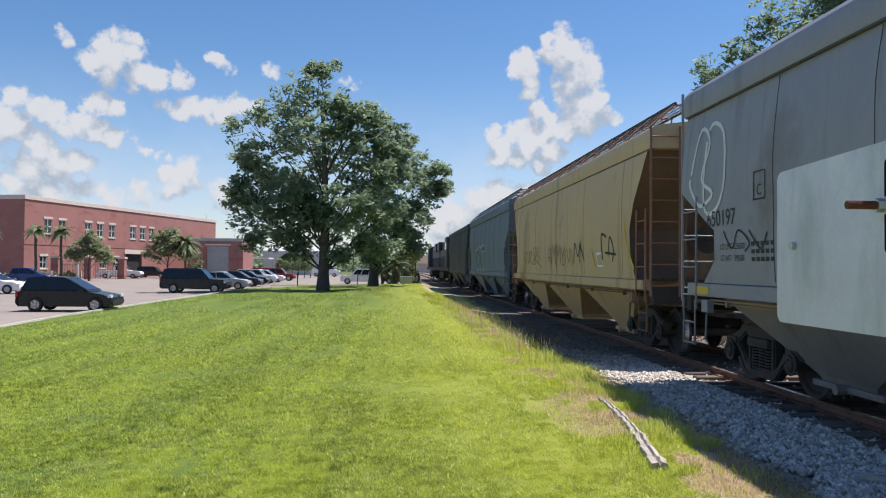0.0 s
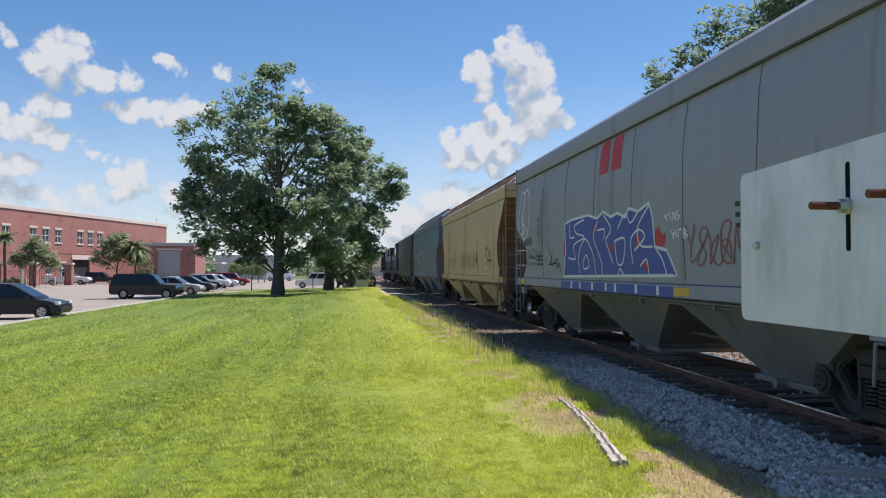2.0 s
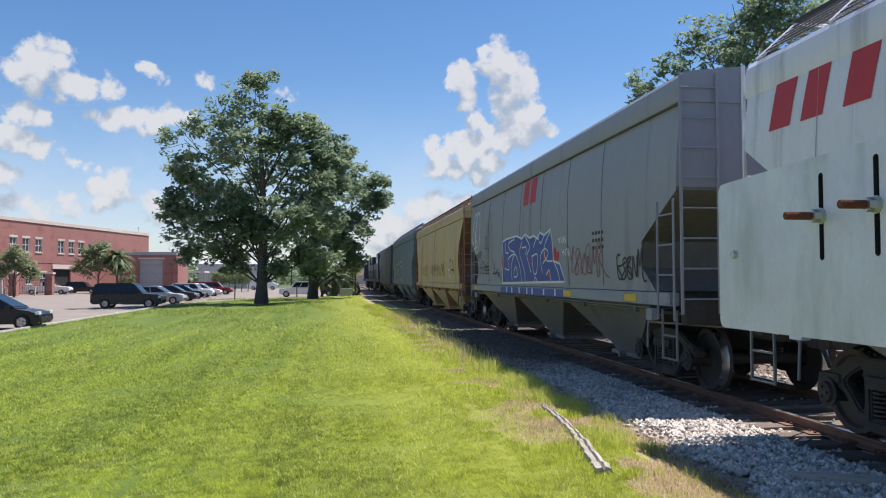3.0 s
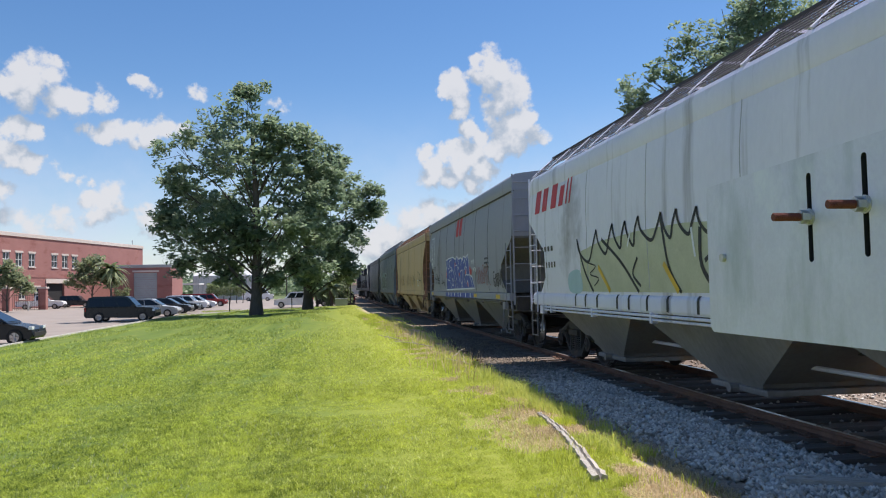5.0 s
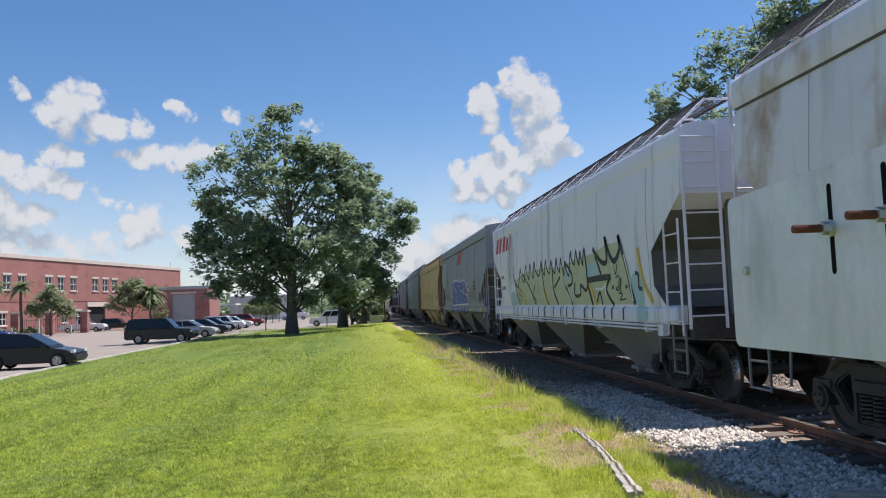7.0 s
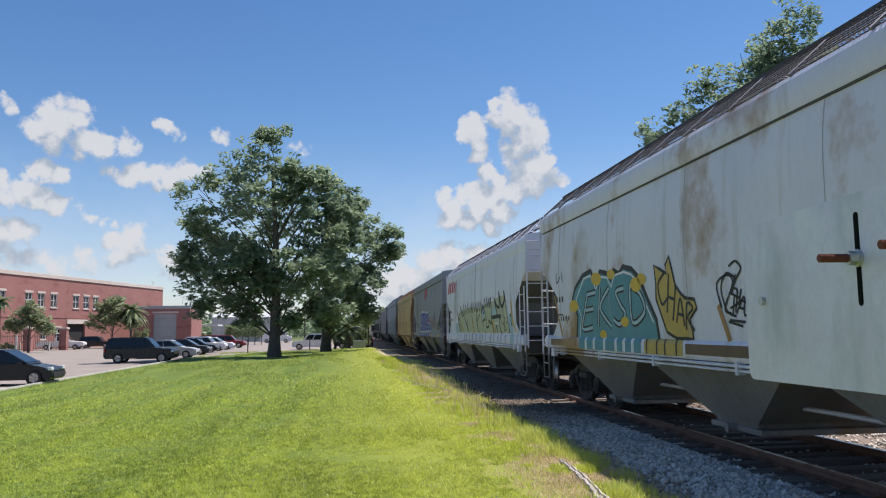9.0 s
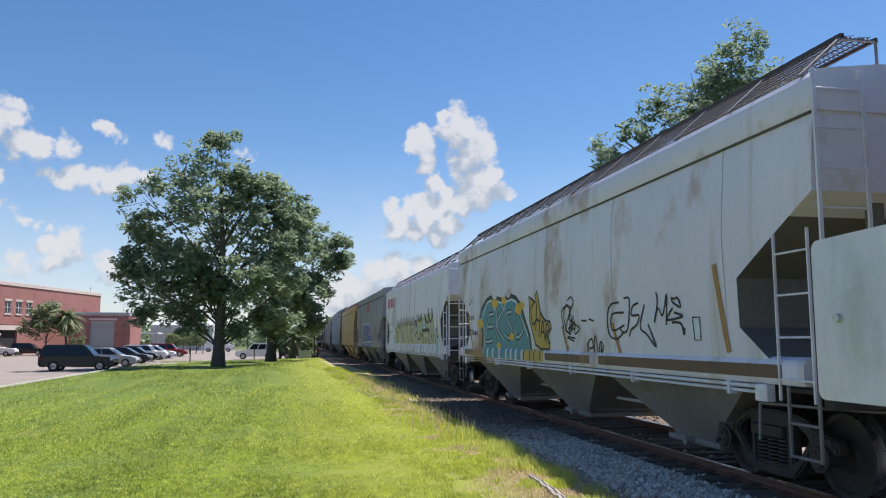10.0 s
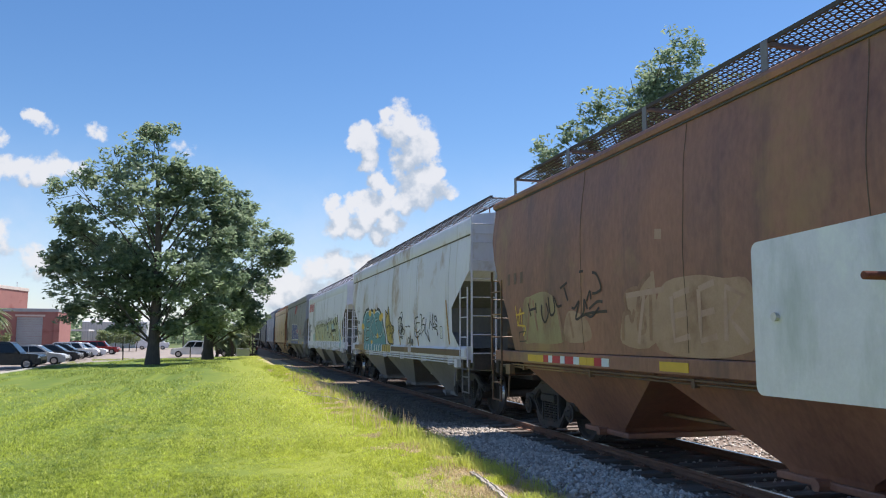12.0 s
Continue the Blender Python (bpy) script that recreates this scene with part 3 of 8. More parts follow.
def scatter_grass():
    rng = np.random.default_rng(5)
    # mown turf near the camera, thinning out with distance
    n = 1000000
    y = 3.2 - 5.5 * np.log(1 - rng.uniform(0, .995, n))
    half = 0.60 * y + 0.6
    x = rng.uniform(-1, 1, n) * half
    ok = (x < 3.1) & (x > -11.3) & ~(straw_here(x, y) & (x > 1.2))
    x, y = x[ok], y[ok]
    n = len(x)
    k = 1 + 0.09 * y
    z = np.interp(x, (-12.5, -5, 0, 2.9, 3.35), (-0.32, -0.20, -0.05, 0.0, -0.05)) + np.interp(y, (20, 60, 82), (0, -.06, -.14)) * np.where(x > -6, 1, .4)
    tuft = .6 * lattice(x, y, .11, 31) + .4 * lattice(x, y, .45, 32)
    h, w = rng.uniform(0.006, 0.022, n) * k * (.25 + 1.7 * tuft ** 1.5), 0.0035 * k
    a, la = rng.uniform(0, 6.28, n), rng.uniform(0, 6.28, n)
    ll = h * rng.uniform(.5, 2.6, n)
    v = np.stack([np.stack([x - np.cos(a) * w, y - np.sin(a) * w, z - .012], -1), np.stack([x + np.cos(a) * w, y + np.sin(a) * w, z - .012], -1),
                  np.stack([x + np.cos(la) * ll, y + np.sin(la) * ll, z + h], -1)], 1).reshape(-1, 3)
    ob = new("mown_grass", raw_mesh("mown_grass", v, np.arange(n * 3).reshape(-1, 3), BLADE, 3))
    tagged(ob, "short mown green turf blades", "grass", kind="stuff")
    n = 120000
    y = 3.2 - 5.0 * np.log(1 - rng.uniform(0, .98, n))
    x = rng.uniform(-1, 1, n) * (0.60 * y + 0.6)
    tuft = np.array([noise.noise((float(u) * .9, float(w) * .5, 44)) for u, w in zip(x, y)])
    ok = (x < 3.0) & (x > -11.3) & (tuft > -.15) & ~(straw_here(x, y) & (x > 1.2))
    x, y = x[ok], y[ok]
    k = 1 + 0.07 * y
    blades("coarse_grass", "coarser pale grass blades among the turf", x, y, rng.uniform(0.012, 0.036, len(x)) * k, 0.006 * k, COARSE, 1.6, rng)
    n = 9000
    y = 3.4 + 14 * rng.uniform(0, 1, n) ** 1.5
    x = rng.uniform(-1, .7, n) * (0.6 * y)
    patch = np.array([noise.noise((float(a) * .8, float(b) * .5, 30)) for a, b in zip(x, y)])
    ok = (patch > .12) & (x < 2.8)
    blades("clover_heads", "tiny pale clover heads scattered in the turf", x[ok], y[ok], rng.uniform(0.02, 0.045, ok.sum()), 0.012 + 0 * x[ok], CLOVER, .6, rng)
    n = 60000
    y = 12 + 66 * rng.uniform(0, 1, n) ** 1.7
    x = rng.uniform(-12, 3.0, n)
    tuft = np.array([noise.noise((float(u) * .8, float(w) * .12, 61)) for u, w in zip(x, y)])
    ok = (tuft > -.05) & (x > -.6 * y)
    x, y = x[ok], y[ok]
    k = 1 + 0.06 * y
    blades("far_turf", "paler mown turf blades across the lawn", x, y, rng.uniform(0.012, 0.03, len(x)) * k, 0.006 * k, COARSE, 1.6, rng)
    # longer grass along the stones, in tufts with matted straw between
    n = 90000
    y = 4.5 + 45 * rng.uniform(0, 1, n) ** 1.7
    x = 2.95 + 0.45 * rng.normal(0, 1, n)
    clump = .6 * lattice(x, y, .42, 51) + .4 * lattice(x, y, .13, 52)
    edge = 3.45 + .35 * (lattice(x, y, .8, 53) - .3) + np.interp(y, (15, 26, 44), (0, .4, .8))
    free = np.abs(x - np.interp(y, (6.06, 9.42), (2.56, 2.92))) > np.where((y > 5.9) & (y < 9.6), .10, 0)
    ok = (clump > .46) & (x < edge) & (x > 1.9) & free & (~straw_here(x, y) | (rng.uniform(0, 1, n) < .06))
    x, y, cl = x[ok], y[ok], clump[ok]
    tall = np.interp(x, (1.9, 2.7, 3.3), (.3, .7, 1.1))
    blades("long_grass", "tufts of longer green grass along the ballast", x, y, rng.uniform(0.05, 0.17, len(x)) * tall * (.3 + 1.6 * (cl - .4)) * (1 + 0.01 * y), 0.007 * (1 + .05 * y), BLADE, 1.0, rng)
    n = 110000
    y = 4.5 + 40 * rng.uniform(0, 1, n) ** 1.6
    x = 2.95 + 0.5 * rng.normal(0, 1, n)
    edge = 3.65 + .5 * (lattice(x, y, .6, 58) - .3)
    ok = straw_here(x, y) & (x < edge) & (x > 1.2)
    x, y = x[ok], y[ok]
    blades("dry_grass", "matted straw-coloured dry grass beside the stones", x, y, rng.uniform(0.012, 0.06, len(x)), 0.006 * (1 + .05 * y), STRAW, 3.2, rng)
    n = 26000
    y = 7 + 36 * rng.uniform(0, 1, n) ** 1.3
    shift = np.interp(y, (15, 26, 44), (0, .4, .8))
    x = 3.12 + shift + .24 * rng.normal(0, 1, n)
    bush = .7 * lattice(x, y, .5, 71) + .3 * lattice(x, y, .16, 72)
    ok = (bush > .52) & (x < 3.75 + shift) & (x > 2.4)
    x, y, bush = x[ok], y[ok], bush[ok]
    blades("verge_grass", "tall pale green grass tufts on the edge of the ballast", x, y, rng.uniform(.06, .24, len(x)) * (.3 + 2.2 * (bush - .4)), .007 * (1 + .045 * y), COARSE, .9, rng)
    # tall weeds
    n = 700
    y = rng.uniform(13, 34, n)
    x = 2.95 + 0.3 * rng.normal(0, 1, n)
    blades("tall_weeds", "thin tall dry weed stalks at the lawn edge", x, y, rng.uniform(0.15, 0.45, n), 0.012 + 0 * x, STRAW, 0.6, rng)


# ---- railway ----
def rail_mesh():
    prof = [(-0.07, -0.125), (0.07, -0.125), (0.07, -0.11), (0.012, -0.095), (0.012, -0.045), (0.036, -0.03), (0.036, -0.004), (0.03, 0.0),
            (-0.03, 0.0), (-0.036, -0.004), (-0.036, -0.03), (-0.012, -0.045), (-0.012, -0.095), (-0.07, -0.11)]
    bm = bmesh.new()
    rings(bm, [[(x, -16, z) for x, z in prof], [(x, 260, z) for x, z in prof]])
    bmesh.ops.recalc_face_normals(bm, faces=bm.faces)
    for f in bm.faces:
        if f.normal.z > 0.9 and f.calc_center_median().z > -0.003:
            f.material_index = 1
    return mesh_of("rail", bm, [RAILSIDE, RAILTOP])


def build_track(cx, name, label, first, last, rail):
    tr = thing(name, label, "railway track", kind="structure")
    for s in (-0.7525, 0.7525):
        part("rail", rail, None, tr, at=pose(cx + s, 0, 0))
    bm = bmesh.new()
    box(bm, -1.3, 1.3, -0.115, 0.115, -0.33, -0.115, 0, 0.012)
    tie = mesh_of("tie", bm, TIE)
    bm = bmesh.new()
    box(bm, -0.18, 0.18, -0.09, 0.09, -0.117, -0.1, 0, 0.004)
    for sx, sy in ((-.09, -.05), (.09, .05), (.09, -.05), (-.09, .05)):
        box(bm, sx - .012, sx + .012, sy - .012, sy + .012, -0.102, -0.08)
    plate = mesh_of("tie_plate", bm, RAILSIDE)
    rng = random.Random(4)
    y = first
    while y < last:
        t = part("tie", tie, None, tr, at=pose(cx + rng.uniform(-.05, .05), y + rng.uniform(-.03, .03), rng.uniform(0.0, .02), 0, 0, rng.uniform(-1.5, 1.5)))
        if 4 < y < 24:
            part("tie_plate", plate, None, t, at=pose(-0.7525, 0, 0))
        y += 0.535


build_ground()
RAIL = rail_mesh()
build_track(6.5, "track_1", "rusty running rails on dark timber ties", -6, 100, RAIL)
build_track(10.75, "track_2", "second rusty track behind the train", 4, 60, RAIL)


# ---- train ----
SPEED = 4.62
CX = 6.5
SIDE = [(1.45, 1.562), (1.75, 1.578), (2.1, 1.59), (2.5, 1.60), (2.9, 1.60), (3.2, 1.59), (3.5, 1.57), (3.8, 1.54), (4.02, 1.505)]


def side_x(z):
    return float(np.interp(z, [s[0] for s in SIDE], [s[1] for s in SIDE]))


def paint(name, a, b, rust=0.0, dirt=(0.13, 0.11, 0.09)):
    marks = [(dirt, 1.1, 0.55, 0.85, (1.5, 2.2, 0.14)), (dirt, 0.35, 0.58, 0.80, (1, 1, 1))]
    if rust:
        marks.append(((0.34, 0.20, 0.09), 0.55, 0.595 - 0.10 * rust, 0.72 - 0.08 * rust, (1, 0.9, 0.8)))
    return surf(name, a, b, 0.7, 0.55, 0.0, 0.06, 14, marks, stretch=(1, 1, 0.5))


PAINT = {
    "grey": paint("grey_car_paint", (0.255, 0.258, 0.30), (0.325, 0.328, 0.375)),
    "tan": paint("tan_car_paint", (0.515, 0.362, 0.20), (0.625, 0.447, 0.245), 0.2),
    "white": paint("white_car_paint", (0.68, 0.67, 0.765), (0.78, 0.77, 0.855)),
    "pale": paint("pale_grey_car_paint", (0.63, 0.62, 0.71), (0.74, 0.73, 0.81), 0.55, (0.36, 0.30, 0.22)),
    "brown": paint("brown_car_paint", (0.160, 0.069, 0.047), (0.40, 0.188, 0.118), 0.38, (0.11, 0.066, 0.052)),
    "blue": paint("blue_grey_car_paint", (0.11, 0.15, 0.20), (0.165, 0.21, 0.265)),
    # grime of the wagon ends, made darker for the shade in their recesses
    "shaded_grime": paint("shaded_grimed_paint", (0.10, 0.096, 0.092), (0.19, 0.182, 0.175), 0.3, (0.07, 0.06, 0.05)),
    # grey wagon's pockets: body grey darkened for the shade below the sill
    "under": paint("shaded_pocket_paint", (0.135, 0.128, 0.12), (0.23, 0.22, 0.21), 0.4, (0.05, 0.042, 0.036)),
    "rustend": paint("rust_brown_paint", (0.10, 0.055, 0.032), (0.17, 0.10, 0.06), 0.6, (0.07, 0.05, 0.04)),
    # grimy white for the pockets, with the underside's shade mixed into it
    "shaded_grimy_white": paint("shaded_grimed_pale_paint", (0.145, 0.135, 0.13), (0.30, 0.285, 0.275), 0.3, (0.13, 0.11, 0.09)),
    "navy": paint("dark_navy_paint", (0.022, 0.030, 0.045), (0.05, 0.06, 0.08), 0, (0.03, 0.032, 0.038)),
}
GRATE = surf("grating_steel", (0.17, 0.16, 0.17), (0.26, 0.25, 0.26), 4, 0.6, 0.3, 0.1, 50)
SEAM = surf("seam_grime_eave_shade", (0.05, 0.05, 0.05), (0.12, 0.115, 0.11), 3, 0.8, 0, 0.1, 30)
TAN_GRIME = surf("tan_seam", (0.33, 0.25, 0.12), (0.42, 0.32, 0.15), 3, 0.8, 0, 0.1, 30)
PALE_SEAM = surf("pale_seam", (0.36, 0.355, 0.38), (0.50, 0.495, 0.52), 3, 0.8, 0, 0.1, 30)
YELLOW = surf("yellow_marking", (0.62, 0.38, 0.03), (0.74, 0.47, 0.05), 5, 0.5, 0, 0.05, 60)
REDP = surf("red_marking", (0.45, 0.03, 0.04), (0.56, 0.05, 0.06), 4, 0.6, 0, 0.05, 50)
WHITEP = surf("white_marking", (0.62, 0.64, 0.66), (0.76, 0.78, 0.8), 4, 0.6, 0, 0.05, 50)
INK = surf("black_marking", (0.012, 0.012, 0.014), (0.035, 0.034, 0.036), 6, 0.6, 0, 0.05, 60)
DUSTP = surf("dusty_rose_spray", (0.40, 0.25, 0.185), (0.50, 0.33, 0.25), 2.5, 0.6, 0, 0.05, 40, [((0.34, 0.19, 0.13), 1.8, 0.5, 0.75, (1, 1, 1))])
DULLRED = surf("faded_red_marking", (0.27, 0.10, 0.09), (0.35, 0.15, 0.13), 4, 0.7, 0, 0.05, 50)
RUSTP = surf("rusty_orange_marking", (0.33, 0.17, 0.06), (0.45, 0.25, 0.09), 5, 0.7, 0, 0.05, 60)
OLDINK = surf("faded_black_marking", (0.05, 0.036, 0.032), (0.085, 0.06, 0.05), 6, 0.7, 0, 0.05, 60)
BLUEP = surf("blue_spray", (0.035, 0.055, 0.30), (0.07, 0.12, 0.42), 2.5, 0.55, 0, 0.05, 40)
TEALP = surf("teal_spray", (0.05, 0.20, 0.26), (0.12, 0.34, 0.40), 2.5, 0.55, 0, 0.05, 40)
OLIVEP = surf("olive_spray", (0.41, 0.42, 0.27), (0.56, 0.56, 0.40), 2.5, 0.55, 0, 0.05, 40)
OCHREP = surf("ochre_spray", (0.45, 0.30, 0.06), (0.58, 0.42, 0.12), 2.5, 0.55, 0, 0.05, 40)
PINKP = surf("dusty_pink_spray", (0.27, 0.14, 0.085), (0.38, 0.22, 0.13), 2.5, 0.55, 0, 0.05, 40, [((0.22, 0.105, 0.062), 2.2, 0.45, 0.62, (1, 1, 1))])
FADED = surf("faded_ochre_spray", (0.36, 0.21, 0.13), (0.46, 0.30, 0.20), 2.5, 0.55, 0, 0.05, 40, [((0.24, 0.12, 0.07), 1.6, 0.50, 0.72, (1, 1, 1))])
FADED_OLIVE = surf("faded_olive_spray", (0.28, 0.215, 0.10), (0.37, 0.30, 0.155), 2.5, 0.55, 0, 0.05, 40, [((0.22, 0.11, 0.065), 1.8, 0.44, 0.66, (1, 1, .5))])
SKYP = surf("pale_blue_spray", (0.30, 0.46, 0.52), (0.42, 0.57, 0.62), 2.5, 0.55, 0, 0.05, 40)


def wall_point(y, z, off):
    return (-(side_x(z) + off), y, z)


def stroke(bm, pts, width, off=0.006, mat=0, steps=3):
    """A painted line over the curved car side along (y, z) points."""
    P = []
    for (a, b), (c, d) in zip(pts, pts[1:]):
        k = max(1, int(math.hypot(c - a, d - b) / 0.18))
        for i in range(k):
            P.append((a + (c - a) * i / k, b + (d - b) * i / k))
    P.append(pts[-1])
    prev = None
    for i, (y, z) in enumerate(P):
        a, b = P[max(i - 1, 0)], P[min(i + 1, len(P) - 1)]
        ty, tz = b[0] - a[0], b[1] - a[1]
        n = math.hypot(ty, tz) or 1
        ny, nz = -tz / n * width / 2, ty / n * width / 2
        cur = (bm.verts.new(wall_point(y + ny, z + nz, off)), bm.verts.new(wall_point(y - ny, z - nz, off)))
        if prev:
            f = bm.faces.new((prev[0], prev[1], cur[1], cur[0]))
            f.material_index = mat
        prev = cur


def smooth_line(pts, closed=False, per=5):
    """Catmull-Rom through a few control points."""
    out, n = [], len(pts)
    for i in range(n if closed else n - 1):
        p = [pts[(i + j) % n] if closed else pts[min(max(i + j, 0), n - 1)] for j in (-1, 0, 1, 2)]
        for k in range(per):
            t = k / per
            out.append(tuple(0.5 * (2 * p[1][c] + (p[2][c] - p[0][c]) * t + (2 * p[0][c] - 5 * p[1][c] + 4 * p[2][c] - p[3][c]) * t * t
                                    + (3 * p[1][c] - p[0][c] - 3 * p[2][c] + p[3][c]) * t ** 3) for c in (0, 1)))
    if not closed:
        out.append(pts[-1])
    return out


def blob(bm, pts, off=0.004, mat=0):
    """A filled painted area, cut into level rows so that it follows the curved side."""
    vs = [bm.verts.new((0, y, z)) for y, z in pts]
    f = bm.faces.new(vs)
    f.material_index = mat
    geom = set(vs) | {f} | set(f.edges)
    z0, z1 = min(q[1] for q in pts), max(q[1] for q in pts)
    n = int((z1 - z0) / 0.15)
    for i in range(1, n):
        r = bmesh.ops.bisect_plane(bm, geom=list(geom), plane_co=(0, 0, z0 + (z1 - z0) * i / n), plane_no=(0, 0, 1))
        geom |= set(r["geom"]) | set(r["geom_cut"])
        geom = {g for g in geom if g.is_valid}
    for g in geom:
        if isinstance(g, bmesh.types.BMVert):
            g.co = wall_point(g.co.y, g.co.z, off)


# letter-like skeletons: strokes in a unit box, read from the car's front to its rear
FORMS = {
    "S": [[(.92, .82), (.55, 1), (.12, .8), (.5, .52), (.9, .25), (.5, 0), (.06, .14)]],
    "M": [[(0, 0), (.14, .98), (.5, .38), (.86, 1), (1, 0)]],
    "A": [[(0, 0), (.5, 1), (1, 0)], [(.2, .36), (.82, .36)]],
    "C": [[(.97, .78), (.55, 1), (.08, .5), (.5, 0), (1.05, .12)]],
    "E": [[(.92, 1), (.12, .93), (.1, .05), (.95, 0)], [(.1, .5), (.75, .52)]],
    "K": [[(.1, 1.05), (.12, -.03)], [(.95, 1.02), (.18, .45), (1.0, -.03)]],
    "O": [[(.5, 1), (.06, .5), (.5, 0), (.94, .5), (.5, 1.0)]],
    "T": [[(-.05, .95), (.5, 1.02), (1.05, .95)], [(.5, 1), (.48, -.04)]],
    "N": [[(.05, -.03), (.12, 1), (.86, 0), (.95, 1.04)]],
    "R": [[(.1, -.03), (.1, 1), (.88, .82), (.2, .48), (1.0, -.05)]],
    "Y": [[(0, 1.05), (.5, .45), (1, 1.05)], [(.5, .5), (.45, -.05)]],
}


def wild_letters(car, y0, z0, wide, high, forms, fill, edge, label, seed, drips=False, bold=.2, rim=.07, wild=.03):
    """Spray-painted interlocking letter forms: a rim stroke with a fill stroke over it, one part for each form."""
    rng = random.Random(seed)
    w = wide / len(forms)
    for i, ch in enumerate(forms):
        back, front = bmesh.new(), bmesh.new()
        left = y0 - w * i
        hh = high * rng.uniform(.9, 1.08)
        base = z0 + rng.uniform(0, .06) * high
        lean = rng.uniform(-.12, .12)
        lift = .0045 + .0008 * (i % 3)
        for line in FORMS[ch]:
            pts = [(left - w * (u * .94 + .03 + lean * (v - .5)) + rng.uniform(-wild, wild) * w * 2, base + hh * (v + rng.uniform(-wild, wild))) for u, v in line]
            sm = smooth_line(pts, False, 4)
            ext = [(sm[0][0] + (sm[0][0] - sm[1][0]) * .6, sm[0][1] + (sm[0][1] - sm[1][1]) * .6)] + sm + [(sm[-1][0] + (sm[-1][0] - sm[-2][0]) * .6, sm[-1][1] + (sm[-1][1] - sm[-2][1]) * .6)]
            stroke(back, ext, bold + rim * 2, lift)
            stroke(front, sm, bold, lift + .003)
            if drips:
                for _ in range(3):
                    a = rng.choice(pts)
                    stroke(back, [(a[0], a[1] + .18 * high), (a[0] + rng.uniform(-.04, .04), a[1] - .05 * high)], rim * 1.3, lift + .0005)
        g = part("graffiti_letter", back, edge, car, label)
        part("fill", front, fill, g)


def shape(car, name, pts, mat, label, off):
    """A flat sprayed area."""
    bm = bmesh.new()
    blob(bm, pts, off)
    return part(name, bm, mat, car, label)


def spray(car, name, pts, mat, label, width, off=.0085):
    """One line from the can."""
    bm = bmesh.new()
    stroke(bm, pts, width, off)
    return part(name, bm, mat, car, label)


def tag(car, y0, z0, wide, high, seed, mat, width=0.025, count=5):
    """A quick spray-can scribble in one go."""
    rng = random.Random(seed)
    bm = bmesh.new()
    w = wide / count
    pts = []
    for i in range(count):
        left = y0 - w * i
        forms = FORMS[rng.choice("SMAERKNOCY")]
        lift, hh, lean = rng.uniform(0, .15) * high, high * rng.uniform(.6, 1.0), rng.uniform(-.3, .3)
        for line in forms:
            for u, v in line:
                pts.append((left - w * (u * .9 + lean * (v - .5)), z0 + lift + hh * v))
    pts.append((y0 - wide * 1.1, z0 + high * rng.uniform(-.2, .1)))
    stroke(bm, smooth_line(pts), width, 0.0085)
    part("scrawl", bm, mat, car)


def lettering(body, text, y, z, size, mat):
    """Stencilled characters on the car's near side, read along -y."""
    cu = bpy.data.curves.new("stencil", "FONT")
    cu.body, cu.size = text, size
    tmp = bpy.data.objects.new("stencil", cu)
    me = bpy.data.meshes.new_from_object(tmp)
    bpy.data.objects.remove(tmp)
    for v in me.vertices:
        zz = z + v.co.y
        v.co = wall_point(y - v.co.x, zz, 0.008)
    me.materials.append(mat)
    part("stencil", me, None, body)


def ladder(bm, x0, x1, y0, y1, z0, z1, rungs, r=0.013, stile=0.022):
    for x, y in ((x0, y0), (x1, y1)):
        box(bm, x - stile, x + stile, y - stile * .6, y + stile * .6, z0, z1, 0, 0.006)
    for i in range(rungs):
        z = z0 + (i + 0.5) * (z1 - z0) / rungs
        rod(bm, (x0, y0, z), (x1, y1, z), r, seg=6)


